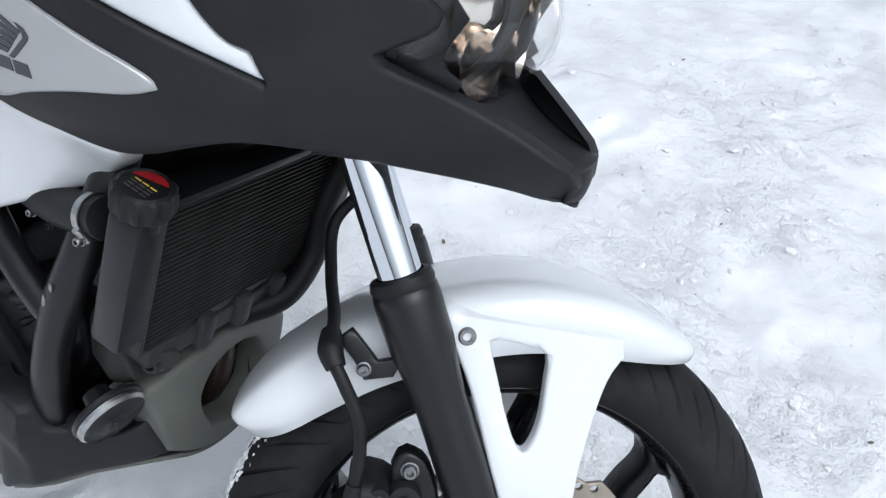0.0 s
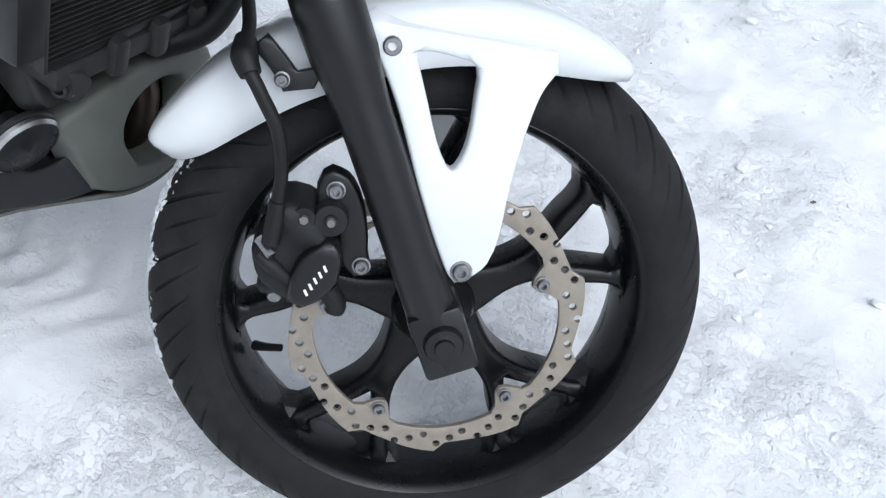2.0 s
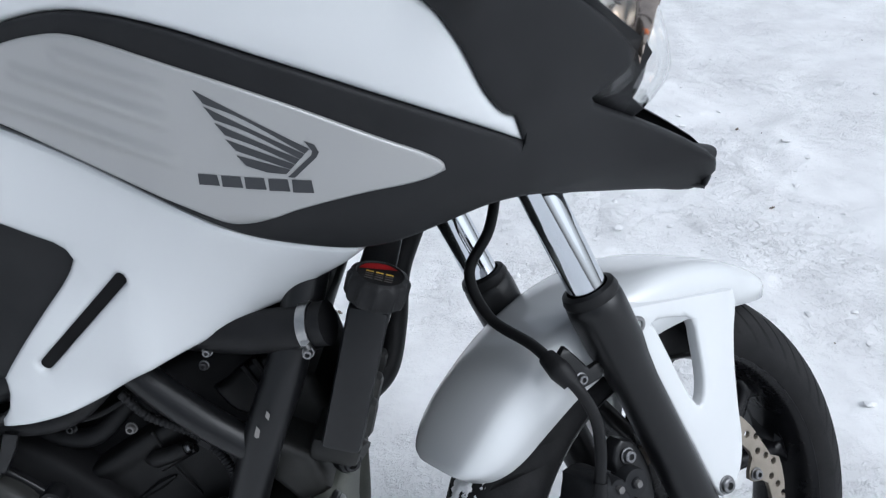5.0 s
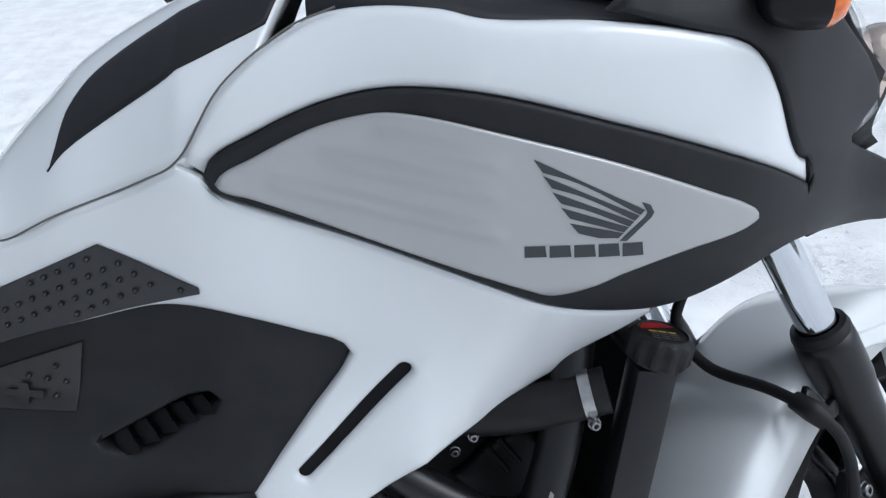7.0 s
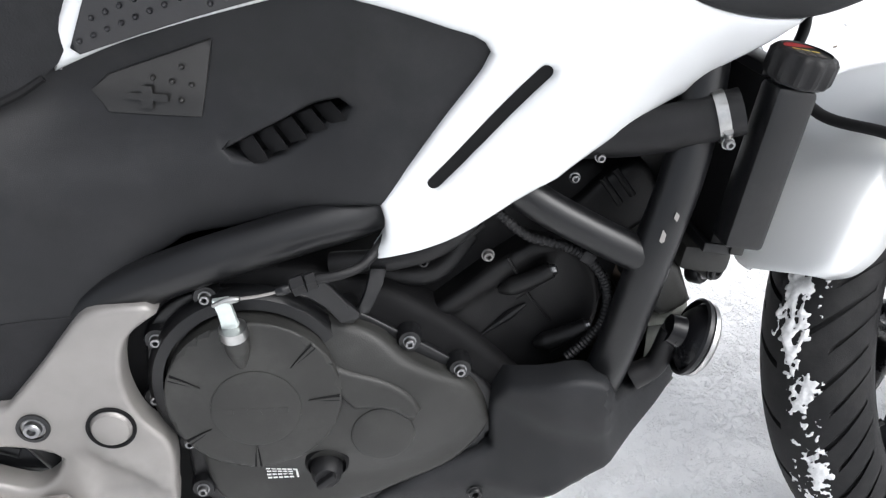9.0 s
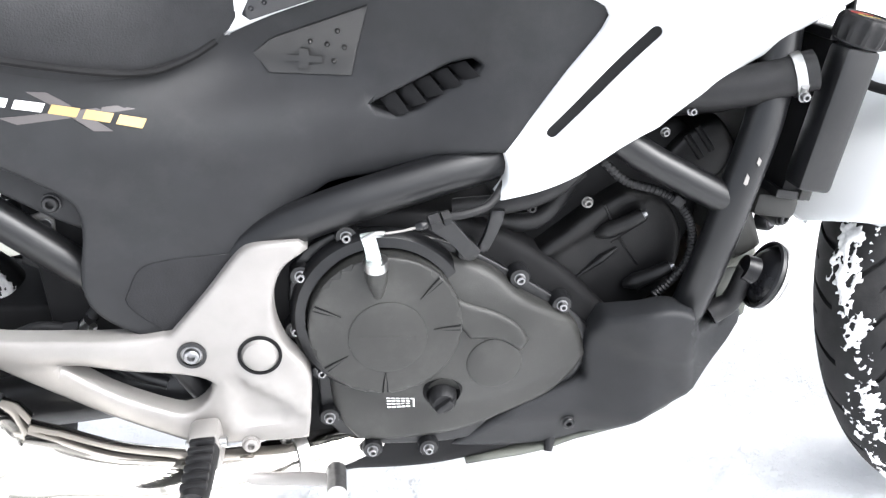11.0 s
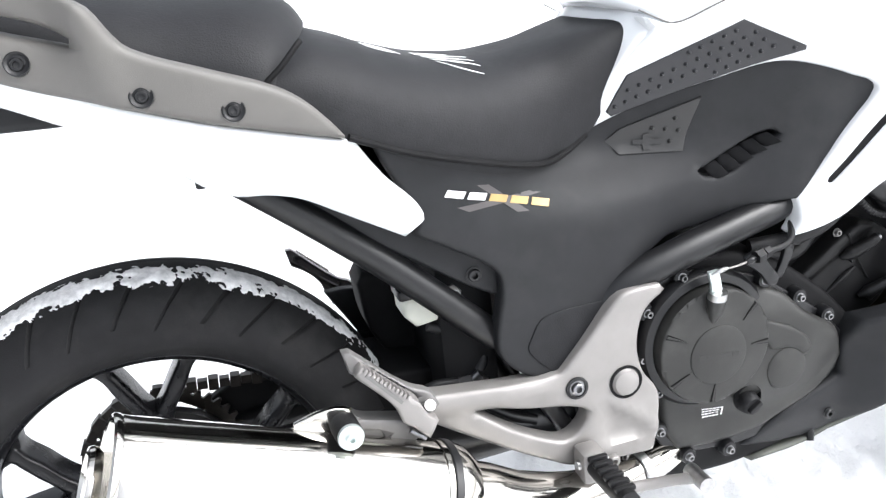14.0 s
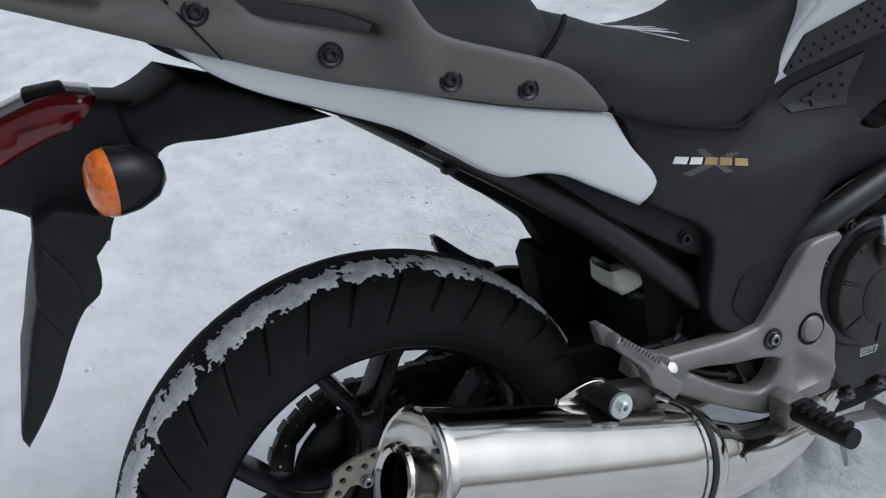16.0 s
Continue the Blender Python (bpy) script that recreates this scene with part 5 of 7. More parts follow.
for x, z in ((0.634, 0.484), (0.685, 0.5235), (0.811, 0.492), (0.866, 0.455), (0.913, 0.417), (0.622, 0.421), (0.644, 0.366), (0.646, 0.305), (0.690, 0.253), (0.755, 0.246)):
    part("screw_boss", lathe([(0.0125, -0.02), (0.0120, 0.002), (0.0105, 0.0055), (0, 0.0055)], (x, -0.146, z), (0, -1, 0), 18), SATIN, engine_cover)
    bolt((x, -0.1510, z), engine_cover, r=0.0050, head=0.006)
for k in range(5):
    part("mark", panel([(0.688 + 0.0125 * k, 0.4225 - 0.0012 * k), (0.6975 + 0.0125 * k, 0.4217 - 0.0012 * k), (0.6975 + 0.0125 * k, 0.4152 - 0.0012 * k), (0.688 + 0.0125 * k, 0.416 - 0.0012 * k)], flat(0.1841), thick=0.001, edge=0.0003), ENGINE, engine_cover)
# small white instruction print: bars only
for k in range(4):
    for j in range(5 if k else 6):
        x0 = 0.7110 + 0.0054 * j + (0.0004 if k % 2 else 0)
        z0 = 0.3225 - 0.0042 * k - 0.0004 * j
        part("print_bar", panel([(x0, z0), (x0 + 0.0042, z0 - 0.0004), (x0 + 0.0042, z0 - 0.0022), (x0, z0 - 0.0018)], cover_shape, thick=0.0006, edge=0, out=0.0006), WHITEINK, engine_cover)
part("print_bar", panel([(0.7405, 0.3190), (0.7425, 0.3188), (0.7425, 0.3055), (0.7405, 0.3057)], cover_shape, thick=0.0006, edge=0, out=0.0006), WHITEINK, engine_cover)
part("oil_filler_well", lathe([(0.019, 0.001), (0.022, -0.004), (0.018, -0.006), (0, -0.006)], (0.774, -0.168, 0.332), (0, -1, 0), 24), DEEP, engine_cover)
cap = part("oil_filler_cap", lathe([(0.0, 0.016), (0.011, 0.016), (0.014, 0.012), (0.016, 0.004), (0.017, -0.004)], (0.773, -0.165, 0.325), (0, -1, 0), 24), HOSE, engine_cover, "black oil filler cap")
part("cap_grip", block((0.762, -0.188, 0.3215), (0.784, -0.178, 0.3285), 0.002, turn=Matrix.Rotation(radians(-35), 4, "Y")), HOSE, cap)
# clutch lever and cable
part("clutch_spindle", tube([(0.712, -0.176, 0.465), (0.712, -0.184, 0.488), (0.712, -0.188, 0.504)], [0.006, 0.0115, 0.0115], sides=18), ENGINE, bike)
part("clutch_collar", tube([(0.712, -0.188, 0.502), (0.712, -0.190, 0.512)], 0.0125, sides=20, smooth=False), STEEL, bike)
part("clutch_lever", panel([(0.699, 0.540), (0.713, 0.541), (0.715, 0.530), (0.718, 0.514), (0.712, 0.507), (0.703, 0.510), (0.702, 0.526)], flat(0.192), thick=0.005, edge=0.0012, grid=0.006, corner=25), PALESTEEL, bike, "bright steel clutch lever")
part("clutch_hook", tube([(0.700, -0.195, 0.538), (0.712, -0.198, 0.544), (0.722, -0.196, 0.543), (0.718, -0.190, 0.538), (0.706, -0.190, 0.538)], 0.0020, sides=8), STEEL, bike)
part("clutch_cable", tube([(0.722, -0.193, 0.541), (0.740, -0.192, 0.5415), (0.762, -0.190, 0.544)], 0.0014, sides=8), ALLOY, bike, "thin bare clutch cable")
adjuster = part("cable_adjuster", tube([(0.754, -0.190, 0.543), (0.760, -0.190, 0.544), (0.766, -0.189, 0.545)], [0.0035, 0.0050, 0.0042], sides=12), SATIN, bike)
part("adjuster_nut", tube([(0.768, -0.189, 0.5455), (0.779, -0.188, 0.548)], 0.0092, sides=6, smooth=False), HOSE, adjuster)
part("adjuster_nut", tube([(0.781, -0.188, 0.5485), (0.789, -0.187, 0.550)], 0.0080, sides=6, smooth=False), HOSE, adjuster)
part("cable_sheath", tube([(0.786, -0.187, 0.5495), (0.812, -0.184, 0.551), (0.835, -0.170, 0.555), (0.865, -0.130, 0.575), (0.90, -0.10, 0.61)], 0.0046, sides=10), HOSE, bike)
part("cable_bracket", panel([(0.768, 0.538), (0.782, 0.544), (0.792, 0.538), (0.812, 0.512), (0.822, 0.500), (0.816, 0.490), (0.804, 0.492), (0.790, 0.512), (0.770, 0.528)], flat(0.168), thick=0.005, edge=0.0015, grid=0.01), SATIN, bike, "black steel cable bracket")
part("cable_bracket", panel([(0.818, 0.496), (0.828, 0.515), (0.836, 0.540), (0.850, 0.538), (0.846, 0.524), (0.838, 0.508), (0.830, 0.494)], flat(0.160), thick=0.005, edge=0.0015, grid=0.01), SATIN, bike)
part("coolant_pipe", tube([(0.80, -0.13, 0.535), (0.86, -0.145, 0.542), (0.91, -0.150, 0.560), (0.95, -0.14, 0.60)], 0.011, sides=14), HOSE, bike)
# cylinder head, leaning forward


def corrugated(points, r, pitch=0.0036):
    """A ribbed hose: rings that swell and shrink along a smooth line."""
    line = spline(points, 40)
    marks, run = [line[0]], 0.0
    for p, q in zip(line, line[1:]):
        run += (q - p).length
        if run >= pitch / 2:
            marks.append(q)
            run = 0.0
    return tube(marks, [r if k % 2 else r * 0.78 for k in range(len(marks))], sides=10, smooth=False)


engine_block = [(0.840, 0.480), (0.930, 0.545), (1.000, 0.590), (1.060, 0.600), (1.100, 0.560), (1.085, 0.470), (1.040, 0.385), (0.940, 0.385)]
# block coloured near-black for the shade behind the head
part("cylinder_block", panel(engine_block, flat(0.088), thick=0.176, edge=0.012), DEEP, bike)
head = [(0.868, 0.452), (0.918, 0.486), (0.967, 0.519), (0.992, 0.532), (1.020, 0.524), (1.042, 0.510), (1.058, 0.484), (1.062, 0.451), (1.051, 0.418), (1.028, 0.393), (0.980, 0.378), (0.945, 0.403), (0.905, 0.424)]


def head_shape(x, z):
    """The cover's middle field, stepped up along its upper edge."""
    upper = (z - 0.443) - 0.56 * (x - 0.878)
    return 0.114 + 0.006 * ease(-0.004, 0.004, upper)


cylinder_head = part("cylinder_head", panel(head, head_shape, thick=0.05, edge=0.008, grid=0.007), CASTBLACK, bike, "black cast cylinder head leaning forward", sharp=50)
for x0, z0, x1, z1 in ((0.967, 0.487, 1.007, 0.508), (1.001, 0.421, 1.042, 0.441)):
    part("screw_pillar", tube([(x0 - 0.008, -0.118, z0 - 0.004), (x0 + 0.004, -0.124, z0 + 0.002), (x0 + 0.024, -0.131, z0 + 0.0125), (x1, -0.133, z1)], [0.004, 0.0095, 0.0085, 0.0080], sides=14), CASTBLACK, cylinder_head)
    part("screw_pillar", tube([(x0 + 0.006, -0.120, z0 - 0.010), (x1 + 0.006, -0.124, z1 - 0.006)], [0.0055, 0.0045], sides=12), CASTBLACK, cylinder_head)
    bolt((x1, -0.133, z1), bike, r=0.0045, head=0.004, axis=(x1 - x0, -0.01, z1 - z0))
part("head_rib", tube([(0.968, -0.121, 0.519), (0.986, -0.120, 0.478), (1.010, -0.115, 0.440)], 0.0016, sides=6), CASTBLACK, cylinder_head)
part("head_rib", tube([(0.935, -0.114, 0.428), (0.968, -0.116, 0.452), (0.985, -0.116, 0.463)], [0.0012, 0.0050, 0.0016], sides=8), CASTBLACK, cylinder_head)
part("head_gasket", tube([(0.862, -0.119, 0.455), (0.880, -0.119, 0.436), (0.905, -0.119, 0.418), (0.930, -0.119, 0.410)], 0.0032, sides=8), CASTBLACK, cylinder_head)
bolt((0.948, -0.121, 0.524), bike, r=0.0050, head=0.005, mat=DULLALLOY)
bolt((0.886, -0.121, 0.524), bike, r=0.0045, head=0.005, mat=SATIN)
rear_cover = [(1.028, 0.556), (1.043, 0.565), (1.062, 0.583), (1.083, 0.593), (1.101, 0.600), (1.112, 0.588), (1.122, 0.568), (1.115, 0.540), (1.090, 0.520), (1.050, 0.530)]
cam_cover = part("cam_cover", panel(rear_cover, flat(0.101), thick=0.10, edge=0.008, grid=0.01), CASTBLACK, bike, "black cam cover behind the frame tube")
for x0, z0 in ((1.063, 0.585), (1.075, 0.593)):
    part("cover_rib", tube([(x0, -0.1015, z0), (x0 + 0.019, -0.1015, z0 - 0.029)], 0.0035, sides=8), CASTBLACK, cam_cover)
part("wire_loom", corrugated([(0.955, -0.150, 0.580), (0.980, -0.152, 0.556), (1.012, -0.154, 0.544), (1.034, -0.154, 0.530), (1.051, -0.152, 0.507), (1.058, -0.150, 0.482), (1.053, -0.150, 0.454), (1.037, -0.149, 0.433), (1.018, -0.146, 0.414)], 0.0052), HOSE, bike, "ribbed black wire loom")
part("loom_clip", block((1.029, -0.160, 0.524), (1.043, -0.146, 0.536), 0.002, turn=Matrix.Rotation(radians(35), 4, "Y")), HOSE, bike)
bolt((1.031, -0.122, 0.596), bike, r=0.0042, head=0.004)
part("inlet_hose", tube([(0.835, -0.100, 0.508), (0.881, -0.103, 0.500), (0.908, -0.100, 0.508), (0.935, -0.09, 0.535)], 0.0105, sides=14), HOSE, bike)
part("breather_wire", tube([(0.860, -0.128, 0.555), (0.892, -0.130, 0.540), (0.918, -0.128, 0.543), (0.945, -0.120, 0.556)], 0.0034, sides=8), HOSE, bike)
part("wire_plug", block((0.872, -0.126, 0.536), (0.890, -0.110, 0.548), 0.002, turn=Matrix.Rotation(radians(-25), 4, "Y")), SATIN, bike)
part("wire_plug", block((0.905, -0.130, 0.548), (0.920, -0.116, 0.557), 0.002, turn=Matrix.Rotation(radians(-20), 4, "Y")), HOSE, bike)
part("front_cam_box", panel([(1.06, 0.50), (1.12, 0.47), (1.15, 0.50), (1.13, 0.56), (1.08, 0.58)], flat(0.08), thick=0.16, edge=0.012), ENGINE, bike)
part("engine_mount", panel([(1.09, 0.52), (1.135, 0.50), (1.150, 0.455), (1.12, 0.440), (1.09, 0.47)], flat(0.135), thick=0.05, edge=0.010), ENGINE, bike)

# belly pan
pan = [(0.780, 0.235), (0.850, 0.282), (0.940, 0.318), (0.944, 0.380), (0.958, 0.404), (0.990, 0.414), (1.024, 0.419), (1.052, 0.410), (1.066, 0.380), (1.085, 0.380), (1.112, 0.366), (1.139, 0.383), (1.158, 0.339), (1.133, 0.326), (1.084, 0.314), (1.014, 0.280), (0.960, 0.238), (0.917, 0.222), (0.850, 0.222)]


def pan_shape(x, z):
    step = 1 / (1 + math.exp(-((z - 0.36) + 0.35 * (x - 1.0)) / 0.006))
    return 0.150 + 0.036 * ease(0.93, 1.01, x) + 0.010 * step * (x < 1.05) - 0.95 * max(0, x - 1.055) - 0.30 * max(0, 0.27 - z)


both(part("belly_pan", panel(pan, pan_shape, thick=0.03, edge=0.008, grid=0.01), BLACK, bike, "matt black belly pan side", sharp=50))
bolt((0.922, -0.150, 0.258), bike, r=0.007, head=0.003, mat=SATIN)
part("pan_peg", tube([(0.905, -0.13, 0.230), (0.900, -0.14, 0.212)], [0.008, 0.005], sides=10), HOSE, bike)
rows = []
for k in range(12):
    t = k / 11
    x = 0.80 + 0.36 * t
    z = curve([0.80, 0.892, 0.945, 1.014, 1.084, 1.133, 1.165], [0.206, 0.212, 0.229, 0.272, 0.307, 0.318, 0.324], x)
    w = max(0.04, 0.138 + 0.036 * ease(0.93, 1.01, x) - 0.95 * max(0, x - 1.055))
    rows.append([(x, w * s, z - 0.020 * (1 - s * s)) for s in (-1 + j / 6 for j in range(13))])
ob = part("belly_pan_floor", loft(rows, closed_ends=False), OLIVE, bike, "grey-green underside of the belly pan")
ob.modifiers.new("shell", "SOLIDIFY").thickness = 0.005
# grey-green front guard with an opening, in front of the exhaust pipe
guard_shape = [(-0.128, 0.430), (-0.092, 0.447), (-0.045, 0.460), (0.0, 0.466), (0.045, 0.460), (0.092, 0.447), (0.128, 0.430), (0.122, 0.398), (0.088, 0.340), (0.054, 0.322), (0.0, 0.314), (-0.054, 0.322), (-0.088, 0.340), (-0.098, 0.372), (-0.108, 0.402)]
guard_hole = [(-0.027, 0.346), (-0.043, 0.388), (-0.036, 0.412), (-0.018, 0.430), (0.020, 0.438), (0.052, 0.428), (0.068, 0.395), (0.062, 0.352), (0.020, 0.336)]
TURN = Matrix(((0, -1, 0, 0), (1, 0, 0, 0), (0, 0, 1, 0), (0, 0, 0, 1)))
part("front_guard", panel(guard_shape, lambda y, z: 1.170 - 1.16 * y * y, thick=0.035, edge=0.008, holes=[guard_hole], grid=0.010), OLIVE, bike, "grey-green plastic guard with an opening in front of the engine", basis=TURN, sharp=60)
for s in (-1, 1):
    part("exhaust_pipe", tube([(1.08, 0.03 * s, 0.47), (1.115, 0.032 * s, 0.44), (1.125, 0.03 * s, 0.39), (1.10, 0.02 * s, 0.33), (1.0, 0.0, 0.26)], 0.019, sides=16), HEATED, bike, "heat-tinted exhaust down pipe")

# radiator with its side tank, cap and hoses
def leaning(bm, about, deg=-17):
    bmesh.ops.transform(bm, matrix=Matrix.Translation(about) @ Matrix.Rotation(radians(deg), 4, "Y"), verts=bm.verts)
    return bm


RAD = Vector((1.185, 0, 0.605))
RADT = 13
core_bm = leaning(block((-0.012, -0.150, -0.082), (0.012, 0.150, 0.082), 0.002), RAD, RADT)
radiator = part("radiator", core_bm, DEEP, bike, "black radiator with fine cooling fins")
fin = None
for k in range(28):
    z = -0.079 + 0.158 * k / 27
    m = Matrix.Translation(RAD) @ Matrix.Rotation(radians(RADT), 4, "Y") @ Matrix.Translation((0.014, 0, z))
    if fin is None:
        fin = part("fin", block((-0.004, -0.149, -0.0005), (0.004, 0.149, 0.0005), 0), ENGINE, radiator, basis=m)
    else:
        again(fin, m, radiator)
part("radiator_frame", leaning(block((-0.018, -0.152, 0.080), (0.018, 0.152, 0.090), 0.002), RAD, RADT), SATIN, radiator)
part("radiator_frame", leaning(block((-0.018, -0.152, -0.090), (0.018, 0.152, -0.080), 0.002), RAD, RADT), SATIN, radiator)
# lighter strip: light on the tank's front face put into its colour
part("radiator_lit_edge", leaning(block((0.008, -0.155, -0.088), (0.021, -0.150, 0.088), 0.001), RAD, RADT), ENGINE, radiator)
tank = leaning(block((-0.017, -0.186, -0.070), (0.021, -0.150, 0.080), 0.006), RAD, RADT)
part("radiator_tank", tank, SATIN, radiator, "matt black side tank of the radiator")
part("radiator_tank", leaning(block((-0.018, 0.150, -0.085), (0.018, 0.180, 0.080), 0.006), RAD, RADT), BLACK, radiator)
lug = part("radiator_lug", lathe([(0.0, 0.004), (0.012, 0.004), (0.014, 0.001), (0.014, -0.010)], (1.166, -0.108, 0.477), (0.55, -0.8, 0.15), 24), SATIN, radiator)
bolt((1.1685, -0.1115, 0.4777), radiator, r=0.0065, head=0.005, axis=(0.55, -0.8, 0.15))
CAP = Vector((1.212, -0.168, 0.700))
tilt = (0.25, -0.10, 0.95)
neck = part("filler_neck", lathe([(0.018, -0.034), (0.018, -0.018), (0.024, -0.016), (0.024, -0.006)], CAP, tilt, 28), SATIN, radiator)
cap_bm = bmesh.new()
rings = []
ax = Vector(tilt).normalized()
u = ax.orthogonal().normalized()
v = ax.cross(u)
for r, h, wob in ((0.026, -0.014, 1), (0.028, -0.010, 1), (0.028, 0.006, 1), (0.026, 0.010, 0.4), (0.022, 0.012, 0), (0.021, 0.0105, 0), (0.0, 0.0105, 0)):
    if r == 0:
        rings.append([cap_bm.verts.new(CAP + ax * h)])
        continue
    rings.append([cap_bm.verts.new(CAP + ax * h + (r * (1 + 0.045 * wob * (1 if (j // 2) % 2 else -1))) * (math.cos(2 * math.pi * j / 48) * u + math.sin(2 * math.pi * j / 48) * v)) for j in range(48)])
for a, b in zip(rings, rings[1:]):
    for j in range(48):
        k = (j + 1) % 48
        cap_bm.faces.new((a[j], a[k], b[k], b[j]) if len(b) > 1 else (a[j], a[k], b[0]))
cap = part("radiator_cap", cap_bm, HOSE, radiator, "knurled black radiator cap with a red warning label")
frame_m = Matrix.Translation(CAP + ax * 0.0108) @ Vector((0, 0, 1)).rotation_difference(ax).to_matrix().to_4x4()
label_bm = bmesh.new()
arc = [Vector((0.020 * math.cos(radians(d)), 0.020 * math.sin(radians(d)), 0)) for d in range(42, 171, 8)]
label_bm.faces.new([label_bm.verts.new(p) for p in arc])
bmesh.ops.extrude_face_region(label_bm, geom=label_bm.faces[:])
part("cap_label", label_bm, REDINK, cap, basis=frame_m)
for k in range(2, 6):
    for j in range(3):
        bar_bm = block((-0.013 + 0.009 * j, 0.009 - 0.0042 * k, 0), (-0.006 + 0.009 * j, 0.0105 - 0.0042 * k, 0.0004), 0)
        part("print_bar", bar_bm, YELLOWINK if k == 2 else GREYINK, cap, basis=frame_m)
part("radiator_hose", tube([(1.02, -0.13, 0.640), (1.09, -0.150, 0.645), (1.165, -0.166, 0.662)], 0.021, sides=20), HOSE, bike, "black radiator hose")
clamp_axis = Vector((0.075, -0.016, 0.017)).normalized()
part("hose_band", lathe([(0.0215, -0.005), (0.0228, -0.005), (0.0228, 0.005), (0.0215, 0.005)], (1.148, -0.163, 0.658), clamp_axis, 36), STEEL, bike, "bright steel hose clamp")
part("clamp_housing", tube([(1.146, -0.186, 0.652), (1.150, -0.176, 0.638)], 0.0042, sides=10), STEEL, bike)
bolt((1.148, -0.182, 0.640), bike, r=0.0045, head=0.006)
part("hose_band", lathe([(0.015, -0.005), (0.0163, -0.005), (0.0163, 0.005), (0.015, 0.005)], (1.040, -0.130, 0.635), (0.8, -0.2, 0.5), 30), STEEL, bike)
bolt((1.046, -0.152, 0.626), bike, r=0.004, head=0.005)
# lower coolant elbow and bracket below the radiator
part("radiator_shelf", leaning(block((-0.03, -0.140, -0.118), (0.022, 0.10, -0.090), 0.008), RAD, RADT), ENGINE, radiator)
part("radiator_arm", tube([(1.16, -0.110, 0.500), (1.172, -0.114, 0.492), (1.18, -0.118, 0.488)], 0.018, sides=14), ENGINE, radiator)
bolt((1.172, -0.126, 0.486), bike, r=0.0085, head=0.005, axis=(0.45, -0.85, -0.1), mat=SATIN)
for y0 in (-0.06, 0.0, 0.06):
    part("radiator_rib", leaning(block((0.002, y0 - 0.012, -0.125), (0.030, y0 + 0.012, -0.080), 0.008), RAD, RADT), ENGINE, radiator)
part("lower_hose", tube([(1.16, 0.02, 0.475), (1.19, 0.07, 0.490), (1.20, 0.11, 0.535), (1.205, 0.12, 0.60), (1.225, 0.13, 0.66)], 0.016, sides=16), HOSE, bike)

# horn
HORN = Vector((1.149, -0.158, 0.428))
facing = Vector((0.90, -0.14, -0.42))
horn = part("horn", lathe([(0.0, -0.036), (0.014, -0.034), (0.016, -0.020), (0.026, -0.016), (0.034, -0.008), (0.036, 0.002), (0.034, 0.004), (0.030, 0.003), (0.020, 0.006), (0.008, 0.004), (0.0, 0.008)], HORN, facing, 40), GLOSS, bike, "round black horn with a bright rim")
part("horn_rim", lathe([(0.0345, -0.002), (0.0378, -0.003), (0.0378, 0.001), (0.0345, 0.0042)], HORN, facing, 48, closed=True), STEEL, horn, "bright steel rim")
part("horn_rim", lathe([(0.037, -0.012), (0.0395, -0.010), (0.0395, -0.006), (0.037, -0.004)], HORN, facing, 48, closed=True), SATIN, horn)
part("horn_bracket", tube([HORN - facing.normalized() * 0.03, (1.110, -0.150, 0.400), (1.085, -0.150, 0.385)], [0.010, 0.012, 0.014], sides=10), HOSE, bike)

# footrest bracket in bare cast alloy
bracket = [(0.646, 0.524), (0.638, 0.534), (0.612, 0.535), (0.585, 0.531), (0.562, 0.510), (0.540, 0.486), (0.498, 0.444), (0.470, 0.443), (0.400, 0.447), (0.330, 0.452), (0.306, 0.456), (0.298, 0.440), (0.312, 0.427), (0.390, 0.375), (0.473, 0.324), (0.502, 0.309), (0.560, 0.302), (0.622, 0.298), (0.628, 0.330), (0.631, 0.385), (0.611, 0.418), (0.604, 0.460), (0.617, 0.503)]
window = [(0.383, 0.4175), (0.392, 0.419), (0.450, 0.406), (0.524, 0.387), (0.530, 0.382), (0.528, 0.371), (0.507, 0.350), (0.495, 0.348), (0.476, 0.355), (0.432, 0.380)]


def bracket_swell(x, z):
    arm = 0.006 * math.exp(-((((x - 0.620) * 0.60 + (z - 0.340) * 0.80) / 0.007) ** 2)) * ease(0.545, 0.570, x)
    low = 0.006 * math.exp(-(((z - 0.322) / 0.006) ** 2)) * ease(0.530, 0.545, x) * (1 - ease(0.598, 0.615, x))
    dish = -0.006 * ease(0.545, 0.560, x) * (1 - ease(0.600, 0.615, x)) * ease(0.322, 0.332, z) * (1 - ease(-0.004, 0.006, (x - 0.620) * 0.60 + (z - 0.340) * 0.80))
    spine = 0.004 * math.exp(-(((z - 0.432 + 0.05 * (x - 0.4)) / 0.008) ** 2)) * (1 - ease(0.46, 0.50, x))
    return arm + low + dish + spine - 0.10 * max(0, 0.42 - x)


both(part("footrest_bracket", panel(bracket, flat(0.178), thick=0.022, edge=0.0055, holes=[window], grid=0.009, swell=bracket_swell), ALLOY, bike, "bare cast alloy footrest bracket", sharp=50))
part("pivot_cap", lathe([(0.0, 0.007), (0.010, 0.0068), (0.0165, 0.004), (0.0185, 0.0), (0.020, -0.001), (0.0205, -0.004)], (0.584, -0.179, 0.411), (0, -1, 0), 36), ALLOY, bike, "round alloy pivot cap")
# black ring stands in for the shade in the gap round the pivot cap
part("collar", lathe([(0.0228, -0.003), (0.0228, 0.0008), (0.0195, 0.0008), (0.0195, -0.003)], (0.584, -0.179, 0.411), (0, -1, 0), 36), DEEP, bike)
